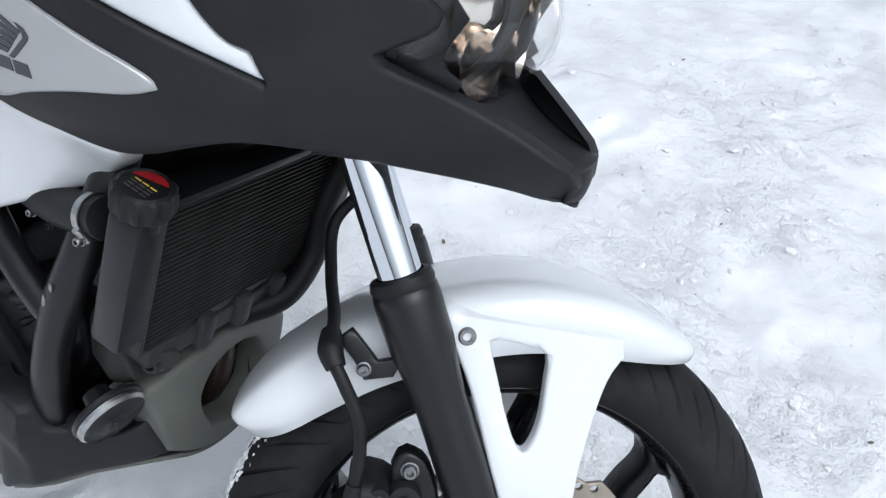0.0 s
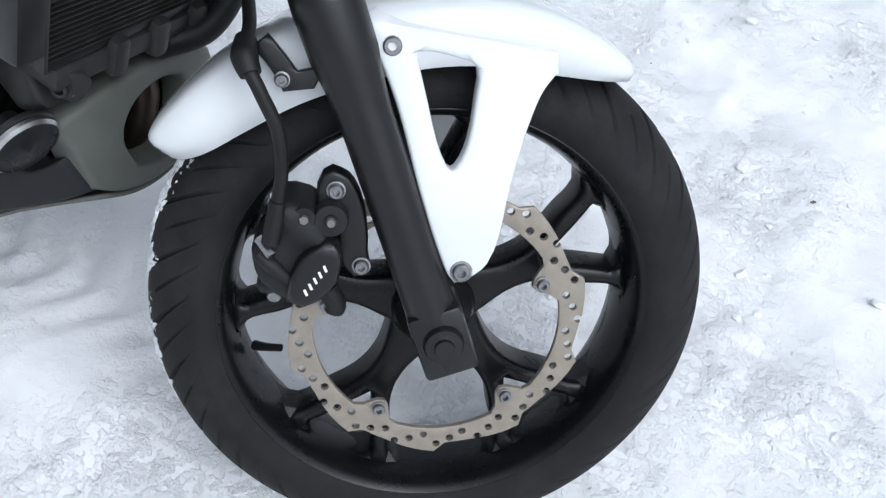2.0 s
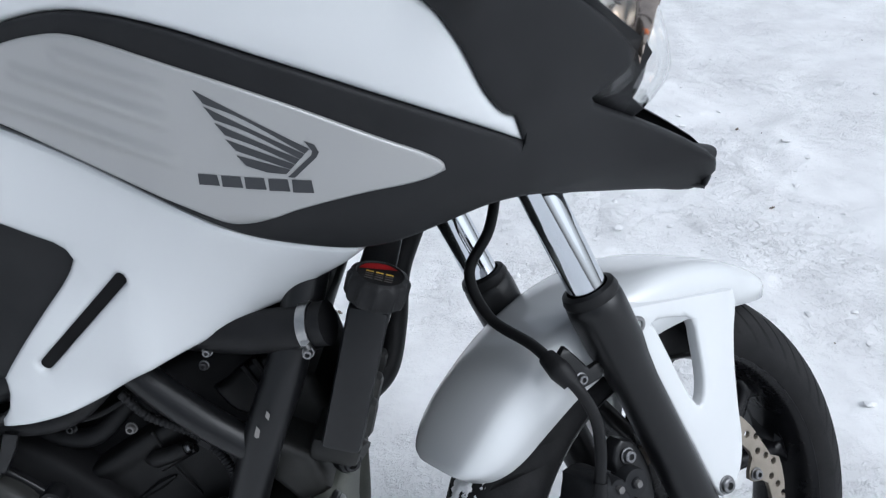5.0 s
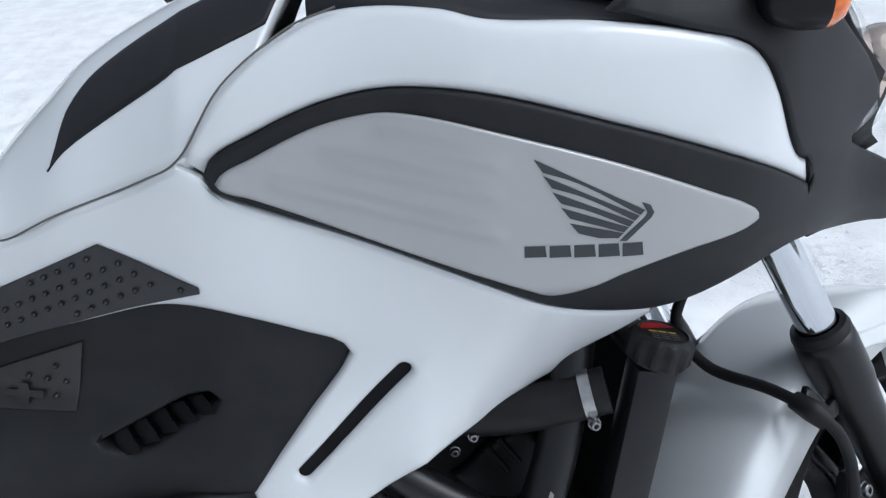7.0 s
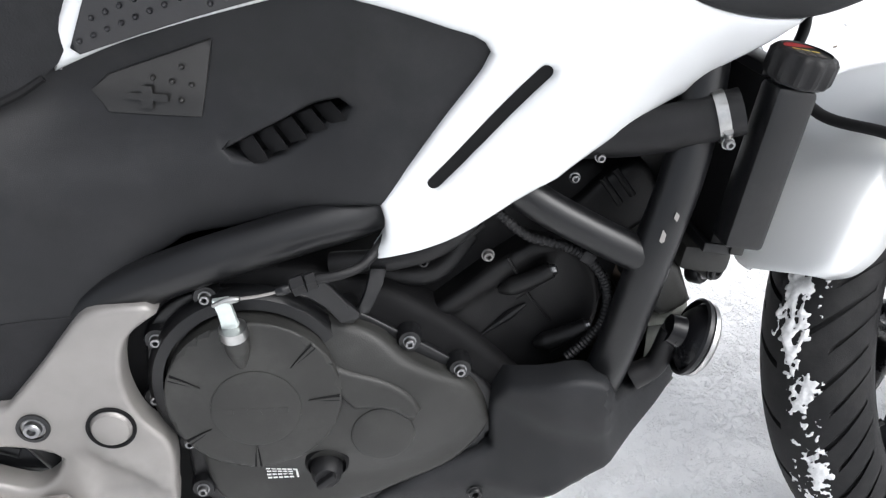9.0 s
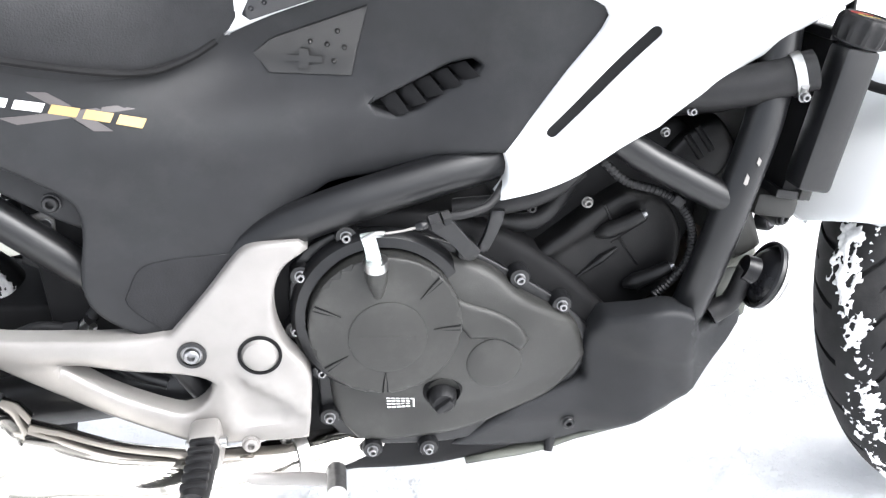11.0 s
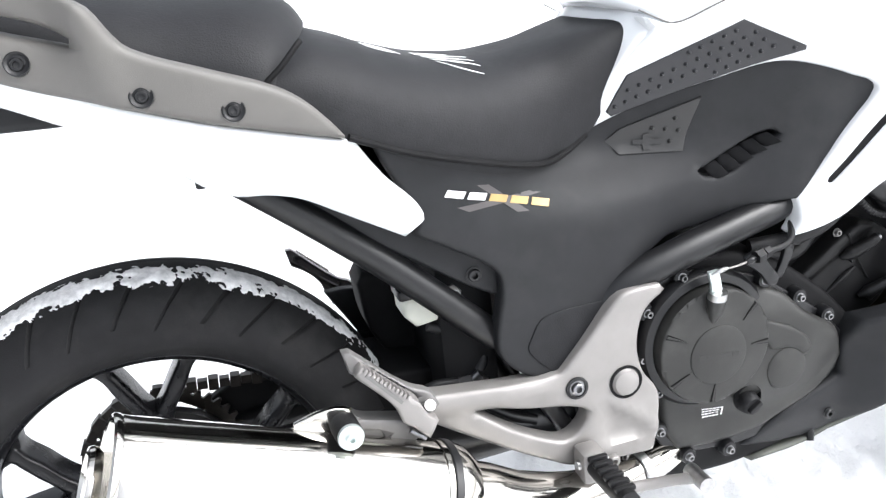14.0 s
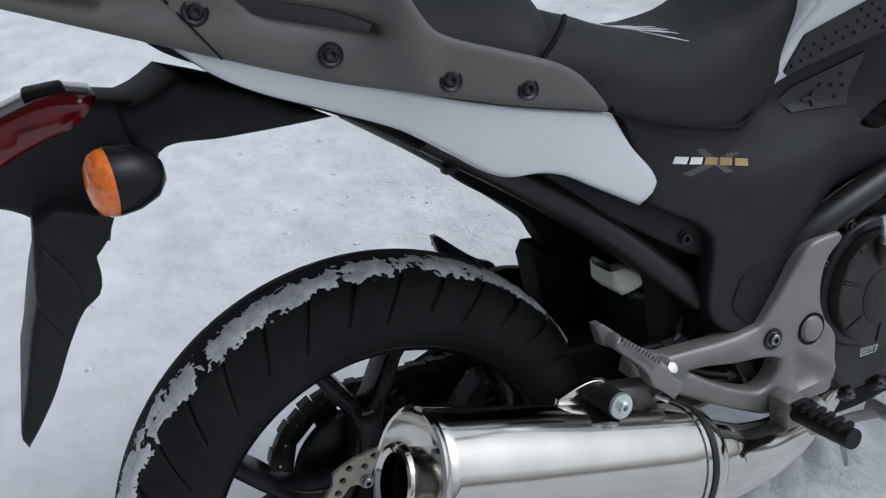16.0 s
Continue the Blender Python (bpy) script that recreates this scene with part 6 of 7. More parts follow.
part("collar", lathe([(0.0150, -0.002), (0.0150, 0.0015), (0.0115, 0.002), (0.0115, -0.002)], (0.516, -0.179, 0.420), (0, -1, 0), 30), SATIN, bike)
bolt((0.516, -0.178, 0.420), bike, r=0.008, head=0.006)
bolt((0.560, -0.179, 0.302), bike, r=0.008, head=0.005, mat=ALLOY)
bolt((0.598, -0.150, 0.286), bike, r=0.008, head=0.006)
# rider's footrest
peg = part("footrest", tube([(0.520, -0.215, 0.325), (0.519, -0.255, 0.328), (0.518, -0.305, 0.331)], [0.0135, 0.0145, 0.0135], sides=16), HOSE, bike, "black rubber-covered rider footrest")
for k in range(6):
    part("tread_bar", block((0.506, -0.225 - 0.014 * k, 0.338), (0.532, -0.217 - 0.014 * k, 0.345), 0.002), HOSE, peg)
part("footrest_mount", block((0.502, -0.216, 0.300), (0.534, -0.180, 0.345), 0.007), ALLOY, bike)
part("footrest_pin", tube([(0.498, -0.203, 0.326), (0.540, -0.203, 0.326)], 0.006, sides=12), STEEL, bike)
part("footrest_stop", tube([(0.517, -0.290, 0.318), (0.516, -0.296, 0.300), (0.514, -0.300, 0.292)], 0.0045, sides=10), STEEL, bike)
# brake pedal
part("brake_pedal", tube([(0.530, -0.195, 0.275), (0.580, -0.200, 0.268), (0.620, -0.215, 0.274), (0.650, -0.238, 0.284)], 0.0075, sides=12), ALLOY, bike, "bare steel brake pedal")
part("pedal_pad", tube([(0.650, -0.218, 0.284), (0.650, -0.258, 0.284)], 0.0105, sides=16), STEEL, bike)


# ---- seats ----
def seat(stations, name, label, shear0=0.0, shear1=0.0, bow1=0.0, n=26, power=2.5, power1=None, mat=VINYL):
    """A cushion: stations of x, half width, bottom height, top height; its end rows lean by the shears."""
    rows = []
    many = len(stations)
    fine = []
    for i in range((many - 1) * 5 + 1):
        f = i / 5
        fine.append([curve(list(range(many)), [s[k] for s in stations], f) for k in range(4)])
    total = len(fine) - 1
    for i, (x, w, lo, hi) in enumerate(fine):
        t = i / total
        shear = shear0 * max(0, 1 - t * 3) + shear1 * max(0, t * 3 - 2)
        row = []
        p = power + ((power1 or power) - power) * ease(0.70, 0.97, t)
        for k in range(n + 1):
            a = math.pi * k / n
            c, s = math.cos(a), math.sin(a)
            y = -w * math.copysign(abs(c) ** (2 / p), c)
            z = lo + (hi - lo) * abs(s) ** (2 / p)
            row.append((x + shear * (z - lo) + bow1 * ease(0.5, 1.0, t) * (1 - (y / w) ** 2), y, z))
        rows.append(row)
    return part(name, loft(rows), mat, bike, label, sharp=62)


seat([(0.188, 0.204, 0.812, 0.892), (0.222, 0.206, 0.802, 0.893), (0.262, 0.206, 0.788, 0.882), (0.300, 0.200, 0.768, 0.873), (0.345, 0.191, 0.744, 0.858), (0.400, 0.178, 0.722, 0.840), (0.450, 0.161, 0.706, 0.832), (0.490, 0.144, 0.700, 0.830), (0.530, 0.125, 0.702, 0.836), (0.560, 0.116, 0.712, 0.846), (0.578, 0.112, 0.722, 0.853), (0.594, 0.109, 0.733, 0.855)], "rider_seat", "black vinyl rider seat with white stitched pattern", shear0=0.5, shear1=0.72, power=3.3, power1=8.0)
# black cord over the joint paints the shade under the seat's edge
both(part("seat_gap_shade", tube([(x, -body(x, z) - 0.0035, z) for x, z in ((0.270, 0.788), (0.296, 0.7755), (0.330, 0.7602), (0.374, 0.7445), (0.422, 0.7288), (0.480, 0.7108), (0.519, 0.7032), (0.553, 0.7100), (0.580, 0.7230))], 0.0040, sides=8), DEEP, bike))
seat([(-0.165, 0.12, 0.950, 0.985), (-0.12, 0.150, 0.935, 0.985), (-0.03, 0.172, 0.905, 0.972), (0.06, 0.186, 0.872, 0.960), (0.11, 0.192, 0.850, 0.948), (0.15, 0.198, 0.838, 0.943), (0.165, 0.202, 0.830, 0.940), (0.180, 0.205, 0.824, 0.926), (0.190, 0.206, 0.820, 0.898)], "pillion_seat", "black vinyl pillion seat", shear1=0.6, bow1=0.030)
# black cord for the shade in the crease between the two seats
both(part("seat_split_shade", tube([(0.2395, -0.1915, 0.8865), (0.2315, -0.1985, 0.8803), (0.2160, -0.2030, 0.8655), (0.2020, -0.2045, 0.8545), (0.190, -0.2055, 0.842)], 0.0032, sides=8), DEEP, bike))
# stitched scroll on the rider seat, as fine white thread
rnd = random.Random(3)


def top_of_seat(x, y):
    """Height of the rider seat's crown."""
    hi = curve([0.262, 0.300, 0.345, 0.400, 0.450, 0.490, 0.530], [0.882, 0.873, 0.858, 0.840, 0.832, 0.830, 0.836], x)
    lo = curve([0.262, 0.300, 0.345, 0.400, 0.450, 0.490, 0.530], [0.788, 0.768, 0.744, 0.722, 0.706, 0.700, 0.704], x)
    w = curve([0.262, 0.300, 0.345, 0.400, 0.450, 0.490, 0.530], [0.206, 0.200, 0.191, 0.178, 0.161, 0.144, 0.125], x)
    return lo + (hi - lo) * max(0.0, 1 - (abs(y) / w) ** 3.3) ** (1 / 3.3)


for x0, y0, length, bend, aim in ((0.312, -0.060, 0.052, 0.006, -0.55), (0.316, -0.070, 0.046, 0.004, -0.35), (0.322, -0.082, 0.036, -0.003, -0.2), (0.384, -0.050, 0.050, 0.006, 0.25), (0.386, -0.060, 0.066, 0.007, 0.0), (0.392, -0.072, 0.062, 0.007, -0.15), (0.400, -0.082, 0.056, 0.006, -0.3), (0.404, -0.090, 0.050, -0.006, -0.55), (0.412, -0.076, 0.040, -0.004, -0.45)):
    line = []
    for k in range(9):
        t = k / 8
        x = x0 + length * t
        y = y0 + aim * length * t + bend * math.sin(math.pi * t)
        line.append((x, y, top_of_seat(x, y) + 0.0006))
    part("stitching", tube(line, [0.0003, 0.0009, 0.0010, 0.0004], sides=6), WHITEINK, bike)

# ---- tail ----
tail = [(-0.140, 0.935), (-0.050, 0.898), (0.052, 0.856), (0.139, 0.824), (0.276, 0.783), (0.303, 0.741), (0.347, 0.684), (0.3475, 0.674), (0.323, 0.660), (0.253, 0.705), (0.220, 0.726), (0.202, 0.734), (0.178, 0.740), (0.153, 0.743), (0.131, 0.753), (0.105, 0.773), (0.044, 0.819), (-0.012, 0.848), (-0.101, 0.896)]


def tail_shape(x, z):
    line = 0.935 - 0.353 * (x + 0.14)
    return body(x, z) - 0.12 * max(0, line - z - 0.015) * min(1, max(0, (0.25 - x) / 0.1))


both(part("tail_cowl", panel(tail, tail_shape, thick=0.02, edge=0.006), WHITE, bike, "glossy white tail cowl"))
grab = [(-0.420, 1.030), (-0.300, 1.004), (-0.251, 0.982), (-0.176, 0.948), (-0.095, 0.912), (-0.008, 0.875), (0.052, 0.855), (0.139, 0.825), (0.266, 0.787), (0.267, 0.790), (0.255, 0.806), (0.231, 0.832), (0.208, 0.848), (0.143, 0.876), (0.090, 0.898), (0.076, 0.907), (0.064, 0.925), (0.053, 0.943), (0.028, 0.957), (-0.016, 0.969), (-0.080, 0.986), (-0.142, 1.000), (-0.240, 1.030), (-0.420, 1.060)]
opening = [(-0.080, 0.963), (-0.056, 0.955), (0.015, 0.930), (0.034, 0.918), (0.032, 0.911), (0.0, 0.921), (-0.042, 0.935), (-0.067, 0.946)]


def grab_shape(x, z):
    return body(x, z) + 0.010 + 0.008 * math.exp(-((x - 0.055 + (z - 0.88) * 0.25) / 0.018) ** 2) - 0.010 * max(0, min(1, (0.045 - x) / 0.02)) * max(0, min(1, (z - 0.90 + 0.33 * x) / 0.02))


rail_ob = part("grab_rail", panel(grab, grab_shape, thick=0.026, edge=0.008, holes=[opening], grid=0.012), GREY, bike, "warm grey plastic grab rail panel", sharp=50)
both(rail_ob)
for x, z in ((-0.113, 0.955), (-0.014, 0.902), (0.084, 0.861), (0.162, 0.836)):
    y = grab_shape(x, z)
    part("bolt_well", lathe([(0.0112, -0.003), (0.0112, 0.0012), (0.0104, 0.0018), (0.0098, 0.0014), (0.0090, 0.0008), (0.0, 0.0006)], (x, -y - 0.001, z), (0.03, -1, 0.28), 24), SATIN, rail_ob)
    bolt((x, -y - 0.0005, z), rail_ob, r=0.0062, head=0.003, mat=SATIN)
part("rail_seam", panel([(-0.152, 0.9965), (-0.150, 0.9965), (-0.100, 0.9145), (-0.102, 0.9145)], lambda x, z: grab_shape(x, z), thick=0.002, edge=0, out=0.0006, grid=0.01), DEEP, rail_ob)
# rear carrier bridge between the rails
rows = []
for k in range(8):
    x = -0.42 + 0.035 * k
    rows.append([(x, (body(x, 1.0) + 0.006) * s, 1.062 - 0.09 * (k / 7) * 0.75 + 0.006 * (1 - s * s)) for s in (-1 + j / 6 for j in range(13))])
ob = part("rear_carrier", loft(rows, closed_ends=False), GREY, bike, "warm grey plastic rear carrier")
ob.modifiers.new("shell", "SOLIDIFY").thickness = 0.02
# undertray and the splash guard that hangs from it
tray = [(0.020, 0.822), (0.100, 0.790), (0.205, 0.676), (0.288, 0.602), (0.308, 0.562), (0.340, 0.519), (0.404, 0.482), (0.440, 0.560), (0.400, 0.640), (0.300, 0.730), (0.200, 0.800), (0.060, 0.850)]
part("undertray", panel(tray, flat(-0.022), thick=0.03, edge=0.006, grid=0.02), DEEP, bike, "black plastic undertray")
liner = [(-0.060, 0.866), (0.006, 0.832), (0.050, 0.806), (0.108, 0.762), (0.145, 0.734), (0.185, 0.712), (0.250, 0.668), (0.270, 0.690), (0.200, 0.760), (0.050, 0.845)]
part("tail_liner", panel(liner, flat(0.100), thick=0.19, edge=0.006, grid=0.02), DEEP, bike, "black liner under the tail")
part("tray_clip", block((0.112, -0.132, 0.742), (0.128, -0.116, 0.752), 0.003), BLACK, bike)
# number plate carrier arm and lamp body
arm = [(-0.154, 0.880), (-0.124, 0.896), (-0.060, 0.868), (0.018, 0.822), (-0.040, 0.824), (-0.095, 0.827), (-0.150, 0.830), (-0.162, 0.823), (-0.180, 0.838), (-0.185, 0.872)]
part("lamp_arm", panel(arm, lambda x, z: 0.090 - 0.3 * max(0, -0.12 - x), thick=0.17, edge=0.010, grid=0.015), BLACK, bike, "black plastic tail lamp arm")
lamp = [(-0.340, 0.868), (-0.290, 0.880), (-0.243, 0.888), (-0.205, 0.886), (-0.154, 0.873), (-0.152, 0.834), (-0.158, 0.818), (-0.212, 0.775), (-0.224, 0.748), (-0.256, 0.750), (-0.284, 0.788), (-0.310, 0.806), (-0.345, 0.812)]
part("lamp_body", panel(lamp, flat(0.062), thick=0.124, edge=0.012, grid=0.015), BLACK, bike, "black tail lamp body")
part("tail_lamp", panel([(-0.400, 0.850), (-0.340, 0.872), (-0.284, 0.888), (-0.255, 0.895), (-0.230, 0.897), (-0.198, 0.889), (-0.208, 0.870), (-0.228, 0.859), (-0.244, 0.856), (-0.273, 0.847), (-0.300, 0.837), (-0.400, 0.815)], flat(0.064), thick=0.128, edge=0.012, grid=0.012), REDLENS, bike, "dark red tail lamp lens")
part("tail_lamp", panel([(-0.372, 0.826), (-0.330, 0.818), (-0.310, 0.803), (-0.345, 0.800), (-0.374, 0.806)], flat(0.05), thick=0.10, edge=0.006, grid=0.012), REDLENS, bike)
part("lamp_top", block((-0.262, -0.030, 0.893), (-0.222, 0.030, 0.903), 0.004), BLACK, bike)
for s in (-1, 1):
    ob = indicator((-0.214, 0.222 * s, 0.842), (-1, 0.12 * s, 0.05))
    part("indicator_stalk", tube([(-0.20, 0.05 * s, 0.828), (-0.20, 0.12 * s, 0.830), (-0.195, 0.205 * s, 0.836)], [0.016, 0.012, 0.014], sides=14), HOSE, bike)
holder = [(-0.262, 0.807), (-0.214, 0.788), (-0.228, 0.765), (-0.241, 0.753), (-0.241, 0.735), (-0.248, 0.717), (-0.263, 0.708), (-0.282, 0.684), (-0.312, 0.635), (-0.337, 0.603), (-0.349, 0.590), (-0.352, 0.600), (-0.337, 0.641), (-0.313, 0.703), (-0.300, 0.732), (-0.294, 0.760), (-0.283, 0.798)]
part("plate_carrier", panel(holder, flat(0.118), thick=0.235, edge=0.006, grid=0.014), BLACK, bike, "black plastic number plate carrier")
part("carrier_rib", panel([(-0.282, 0.780), (-0.262, 0.735), (-0.262, 0.712), (-0.290, 0.690), (-0.300, 0.732)], flat(0.121), thick=0.006, edge=0.003, grid=0.014), BLACK, bike)
part("side_reflector", panel([(-0.277, 0.802), (-0.266, 0.799), (-0.268, 0.760), (-0.275, 0.762)], flat(0.062), thick=0.01, edge=0.002), REDLENS, bike)

# ---- swing arm, shock, inner rear ----
both(part("swing_arm", tube([(0.53, -0.105, 0.350), (0.35, -0.108, 0.345), (0.18, -0.105, 0.335), (0.0, -0.102, 0.312)], [0.034, 0.032, 0.028, 0.026], sides=16), SATIN, bike, "satin black swing arm"))
part("chain_guard", panel([(-0.02, 0.275), (0.05, 0.372), (0.18, 0.424), (0.48, 0.425), (0.50, 0.300), (0.20, 0.262)], flat(-0.100), thick=0.012, edge=0.004), DEEP, bike, "black chain guard on the far side")
part("swing_arm_bridge", block((0.37, -0.11, 0.31), (0.47, 0.11, 0.42), 0.02), SATIN, bike)
flap = [(0.256, 0.502), (0.290, 0.502), (0.326, 0.491), (0.400, 0.470), (0.440, 0.400), (0.400, 0.330), (0.330, 0.320), (0.300, 0.420)]
part("hugger", panel(flap, flat(-0.115), thick=0.012, edge=0.004, grid=0.02), BLACK, bike, "matt black inner rear mudguard")
# added black blocks stand in for the shaded space between tyre and engine
part("rear_filler", block((0.36, -0.12, 0.36), (0.44, 0.12, 0.60), 0.02), DEEP, bike)
part("rear_filler", panel([(0.290, 0.540), (0.300, 0.556), (0.360, 0.548), (0.420, 0.560), (0.430, 0.420), (0.340, 0.400), (0.300, 0.470)], flat(-0.02), thick=0.05, edge=0.008), DEEP, bike)
part("shock_absorber", lathe([(0.028, -0.08), (0.030, -0.06), (0.030, 0.04), (0.022, 0.06), (0.022, 0.10)], (0.425, -0.05, 0.48), (-0.3, 0, 1), 24), HOSE, bike, "black rear shock absorber")
part("fluid_reservoir", panel([(0.324, 0.559), (0.345, 0.556), (0.376, 0.530), (0.372, 0.523), (0.338, 0.518), (0.324, 0.534)], flat(0.112), thick=0.045, edge=0.006, grid=0.01), MILKY, bike, "milky white brake fluid reservoir")
part("reservoir_cap", block((0.318, -0.114, 0.556), (0.352, -0.070, 0.570), 0.005), SATIN, bike)
part("reservoir_hose", tube([(0.352, -0.105, 0.516), (0.385, -0.108, 0.500), (0.405, -0.105, 0.480), (0.430, -0.10, 0.445), (0.452, -0.10, 0.400)], 0.0078, sides=12), HOSE, bike)
part("reservoir_bracket", panel([(0.372, 0.566), (0.386, 0.570), (0.396, 0.560), (0.394, 0.546), (0.380, 0.542), (0.360, 0.556)], flat(0.123), thick=0.004, edge=0.001, grid=0.01), DULLALLOY, bike)
bolt((0.387, -0.123, 0.556), bike, r=0.0055, head=0.004)
part("brake_pipe", tube([(0.415, -0.09, 0.500), (0.446, -0.09, 0.452), (0.470, -0.09, 0.398)], 0.0062, sides=10), HOSE, bike)
part("brake_pipe", tube([(0.325, -0.118, 0.432), (0.352, -0.120, 0.440), (0.386, -0.122, 0.436)], 0.0062, sides=10), HOSE, bike)
union = part("pipe_union", tube([(0.380, -0.122, 0.436), (0.396, -0.124, 0.437)], 0.0088, sides=6, smooth=False), HOSE, bike)
part("banjo_bolt", tube([(0.398, -0.124, 0.436), (0.408, -0.128, 0.446)], 0.0070, sides=12), ZINC, union)
part("banjo_bolt", tube([(0.405, -0.130, 0.428), (0.412, -0.132, 0.442)], 0.0045, sides=6, smooth=False), STEEL, union)
part("pipe_boot", tube([(0.408, -0.118, 0.446), (0.416, -0.116, 0.458), (0.418, -0.112, 0.470)], [0.008, 0.007, 0.005], sides=12), HOSE, bike)
part("master_cylinder", tube([(0.475, -0.140, 0.420), (0.520, -0.135, 0.330)], [0.014, 0.012], sides=14), SATIN, bike)
part("linkage", panel([(0.44, 0.36), (0.50, 0.40), (0.53, 0.36), (0.50, 0.31), (0.46, 0.30)], flat(0.10), thick=0.03, edge=0.006), ALLOY, bike)
part("linkage_rod", tube([(0.40, -0.11, 0.40), (0.44, -0.125, 0.375), (0.475, -0.13, 0.36)], 0.009, sides=12), SATIN, bike)
# added black filler: darkens the hollow under the footrest bracket as shade would
part("linkage_filler", panel([(0.260, 0.445), (0.450, 0.412), (0.500, 0.370), (0.455, 0.345), (0.390, 0.338), (0.320, 0.352), (0.280, 0.390)], flat(0.060), thick=0.12, edge=0.008, grid=0.02), DEEP, bike, "black filler added for the shade below the swing arm")
part("side_stand", tube([(0.62, 0.14, 0.27), (0.60, 0.22, 0.12), (0.585, 0.30, -0.035 + 0.06)], 0.012, sides=14), SATIN, bike)
part("sump_plate", block((0.62, -0.12, 0.20), (0.80, 0.12, 0.23), 0.01), ENGINE, bike)

# ---- pillion footrests ----
def pillion(m, shift):
    """A cast loop with a toothed folding bar lying along it."""
    dx, dz = shift
    loop = [(0.228, 0.553), (0.237, 0.5525), (0.300, 0.493), (0.322, 0.481), (0.330, 0.463), (0.318, 0.450), (0.305, 0.460), (0.294, 0.474), (0.250, 0.516), (0.233, 0.527)]
    slot_hole = [(0.242, 0.534), (0.250, 0.535), (0.303, 0.484), (0.302, 0.477), (0.286, 0.489), (0.249, 0.523)]
    ob = part("pillion_bracket", panel([(x + dx, z + dz) for x, z in loop], flat(0.212), thick=0.012, edge=0.003, grid=0.01, holes=[[(x + dx, z + dz) for x, z in slot_hole]]), DULLALLOY, bike, "cast alloy pillion footrest guard", basis=m)
    bar = [(0.239, 0.536), (0.246, 0.540), (0.291, 0.496), (0.302, 0.486), (0.308, 0.471), (0.321, 0.459), (0.309, 0.438), (0.292, 0.456), (0.281, 0.464), (0.276, 0.482), (0.236, 0.530)]
    rest = part("pillion_footrest", panel([(x + dx, z + dz) for x, z in bar], lambda x, z: 0.232 + 0.10 * (x - dx - 0.24), thick=0.018, edge=0.004, grid=0.008), ALLOY, bike, "bare alloy folding pillion footrest with teeth", basis=m)
    for k in range(12):
        p = Vector((0.2475 + dx, -0.228, 0.5375 + dz)).lerp(Vector((0.290 + dx, -0.232, 0.4965 + dz)), k / 11)
        tooth = block((-0.0026, -0.007, -0.0014), (0.0026, 0.005, 0.0014), 0.0005, turn=Matrix.Rotation(radians(-44), 4, "Y"))
        bmesh.ops.translate(tooth, vec=p, verts=tooth.verts)
        part("tooth", tooth, ALLOY, rest)
    groove = [(0.246, 0.531), (0.249, 0.533), (0.284, 0.493), (0.281, 0.490)]
    part("bar_groove", panel([(x + dx, z + dz) for x, z in groove], lambda x, z: 0.2335 + 0.10 * (x - dx - 0.24), thick=0.002, edge=0, grid=0.02), DULLALLOY, rest)
    part("hinge_pin", lathe([(0.0, 0.004), (0.0065, 0.003), (0.0075, 0.0), (0.0075, -0.012)], (0.3145 + dx, -0.226, 0.4735 + dz), (0.1, -0.8, 0.6), 18), STEEL, rest)
    part("hinge_spring", tube([(0.290 + dx, -0.222, 0.446 + dz), (0.298 + dx, -0.224, 0.440 + dz), (0.306 + dx, -0.226, 0.434 + dz)], 0.0035, sides=8), ZINC, rest)


pillion(Matrix(), (0, 0))
pillion(FLIP, (-0.012, -0.001))

# ---- exhaust silencer ----
AX0, AX1 = Vector((-0.028, -0.258, 0.490)), Vector((0.318, -0.226, 0.340))
axis = (AX1 - AX0).normalized()
long = (AX1 - AX0).length


def oval(profile, segs=48):
    """The silencer's oval barrel: profile of radius and distance, 1.25 times as high as wide."""
    bm = lathe(profile, (0, 0, 0), (0, 0, 1), segs)
    side = axis.cross(Vector((0, 0, 1))).normalized()
    up = side.cross(axis).normalized()
    m = Matrix((side, up, axis)).transposed().to_4x4()
    bmesh.ops.transform(bm, matrix=Matrix.Translation(AX0) @ m @ Matrix.Diagonal((1.05, 1.18, 1, 1)), verts=bm.verts)
    return bm


muffler = part("silencer", oval([(0.0605, -0.002), (0.0628, 0.002), (0.0625, 0.012), (0.063, 0.1), (0.063, long - 0.05), (0.0632, long - 0.012), (0.0615, long + 0.004), (0.053, long + 0.020), (0.0, long + 0.022)], 64), POLISH, bike, "polished stainless steel oval silencer")
part("end_dish", oval([(0.0620, 0.003), (0.0640, -0.001), (0.0640, -0.005), (0.0620, -0.0075), (0.0595, -0.006), (0.0565, 0.003), (0.048, 0.016), (0.038, 0.025), (0.0300, 0.028)], 64), POLISH, muffler, "polished dished end cap")
part("outlet", oval([(0.0300, 0.030), (0.0300, -0.010), (0.0335, -0.014), (0.0350, -0.019), (0.0335, -0.0235), (0.0300, -0.0245), (0.0265, -0.021), (0.0255, -0.012), (0.0255, 0.020)]), POLISH, muffler, "rolled outlet pipe")
part("outlet_bore", oval([(0.0254, -0.008), (0.0254, 0.040), (0.0, 0.040)]), DEEP, muffler)
part("silencer_band", oval([(0.0636, long - 0.022), (0.0655, long - 0.021), (0.0655, long - 0.012), (0.0636, long - 0.011)]), SATIN, muffler, "dark band round the silencer")
part("silencer_band", oval([(0.0636, long - 0.030), (0.0648, long - 0.0295), (0.0648, long - 0.0235), (0.0636, long - 0.023)]), POLISH, muffler)
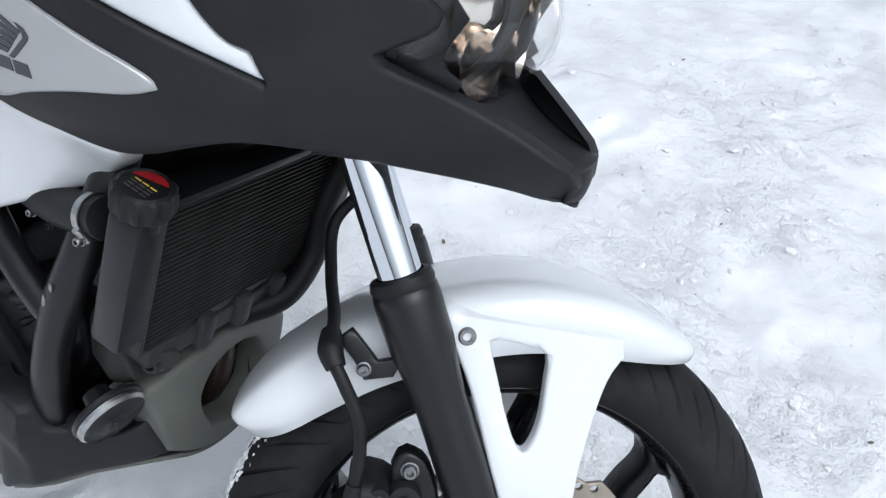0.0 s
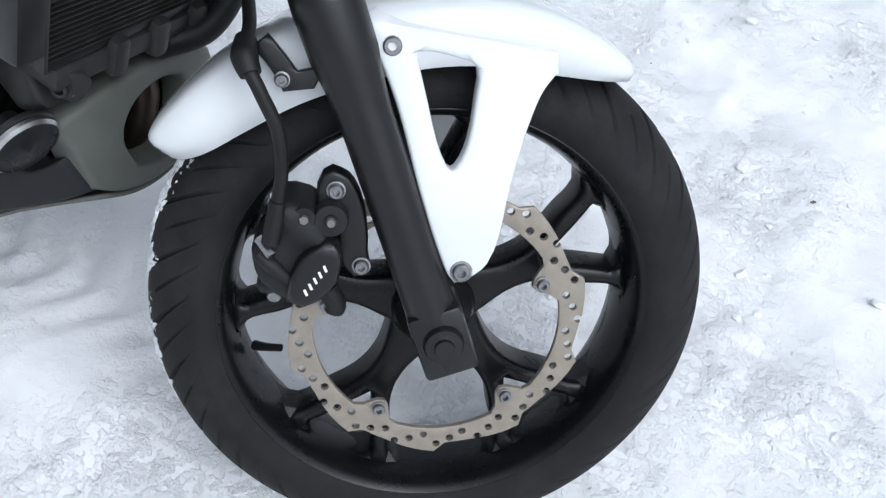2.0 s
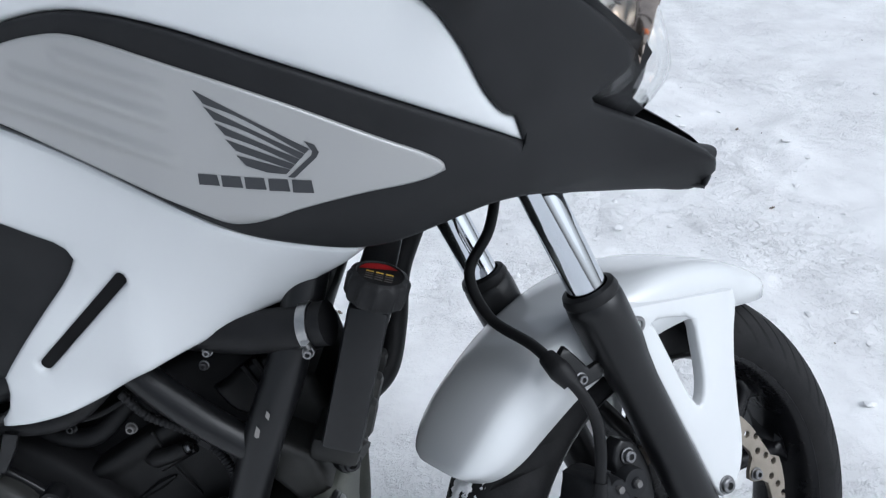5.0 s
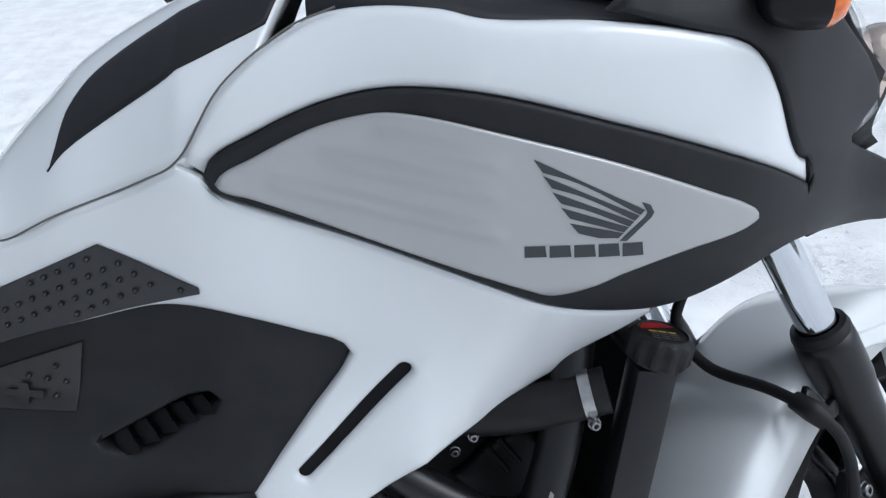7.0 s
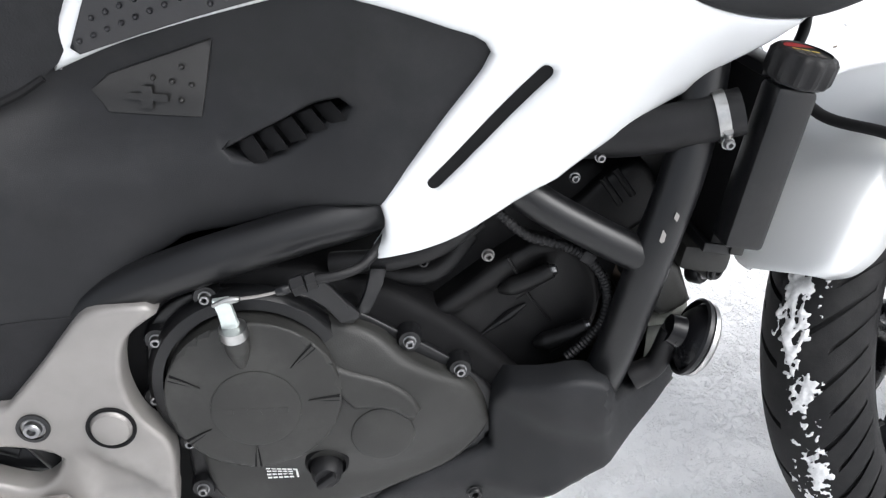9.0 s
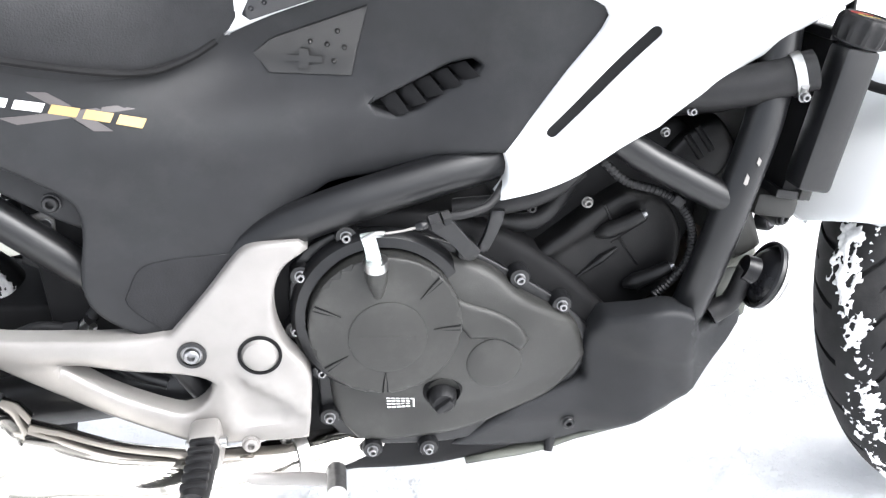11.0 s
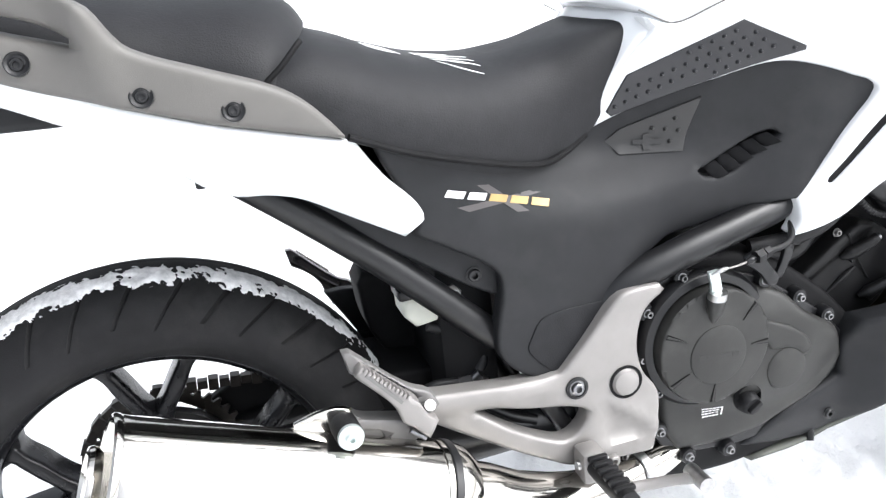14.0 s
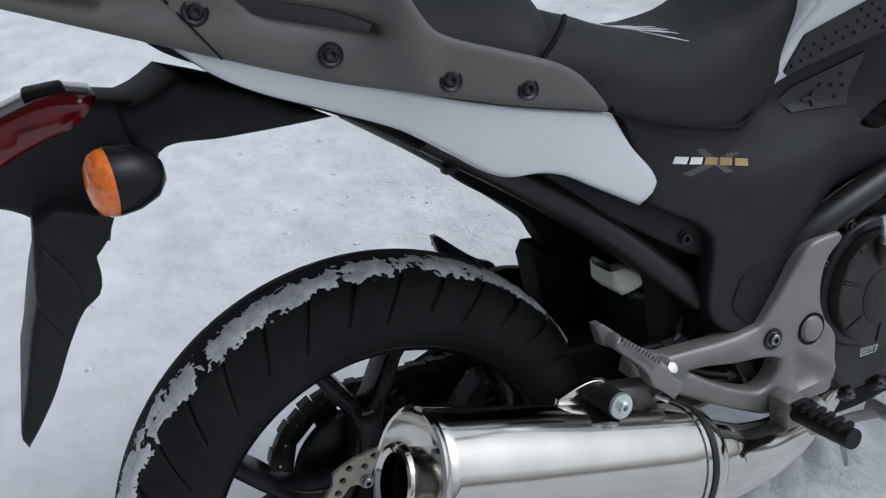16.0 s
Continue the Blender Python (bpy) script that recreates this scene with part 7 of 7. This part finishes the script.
part("silencer_pipe", tube([AX1 - axis * 0.012, AX1 + axis * 0.05, (0.430, -0.208, 0.292), (0.520, -0.184, 0.266), (0.620, -0.145, 0.254), (0.70, -0.11, 0.250)], [0.057, 0.053, 0.042, 0.033, 0.026, 0.024], sides=28), POLISH, bike, "polished exhaust link pipe with a heat shield")
part("pipe_clamp", lathe([(0.0285, -0.008), (0.0305, -0.007), (0.0305, 0.007), (0.0285, 0.008)], (0.605, -0.151, 0.256), (0.93, 0.36, -0.10), 32, closed=True), STEEL, bike)
# hanger
hang = [(0.196, 0.476), (0.224, 0.482), (0.236, 0.472), (0.262, 0.464), (0.290, 0.456), (0.312, 0.446), (0.306, 0.430), (0.282, 0.425), (0.262, 0.421), (0.225, 0.430), (0.196, 0.440)]
part("silencer_hanger", panel(hang, flat(0.216), thick=0.02, edge=0.004, grid=0.008, corner=25, holes=[[(0.238, 0.4555), (0.258, 0.4500), (0.263, 0.4380), (0.240, 0.4380)]]), DULLALLOY, bike, "cast alloy silencer hanger", sharp=30)
part("hanger_web", panel([(0.230, 0.462), (0.266, 0.456), (0.270, 0.432), (0.232, 0.434)], flat(0.210), thick=0.004, edge=0), DULLALLOY, bike)
part("hanger_tab", panel([(0.163, 0.490), (0.189, 0.496), (0.210, 0.497), (0.228, 0.491), (0.214, 0.470), (0.203, 0.450), (0.159, 0.460), (0.157, 0.474)], flat(0.224), thick=0.005, edge=0.0015, grid=0.010, corner=25), POLISH, bike, "bright steel tab on the silencer")
part("hanger_boss", lathe([(0.0155, -0.040), (0.0155, 0.016), (0.0145, 0.019), (0.0, 0.019)], (0.2165, -0.240, 0.477), (0.05, -1, 0.1), 30), HOSE, bike)
part("hanger_washer", lathe([(0.0, 0.003), (0.0138, 0.003), (0.0146, 0.001), (0.0146, -0.002)], (0.2177, -0.260, 0.479), (0.05, -1, 0.1), 30), PALESTEEL, bike, "pale zinc washer")
bolt((0.2179, -0.2625, 0.4793), bike, r=0.0065, head=0.005, mat=PALESTEEL)
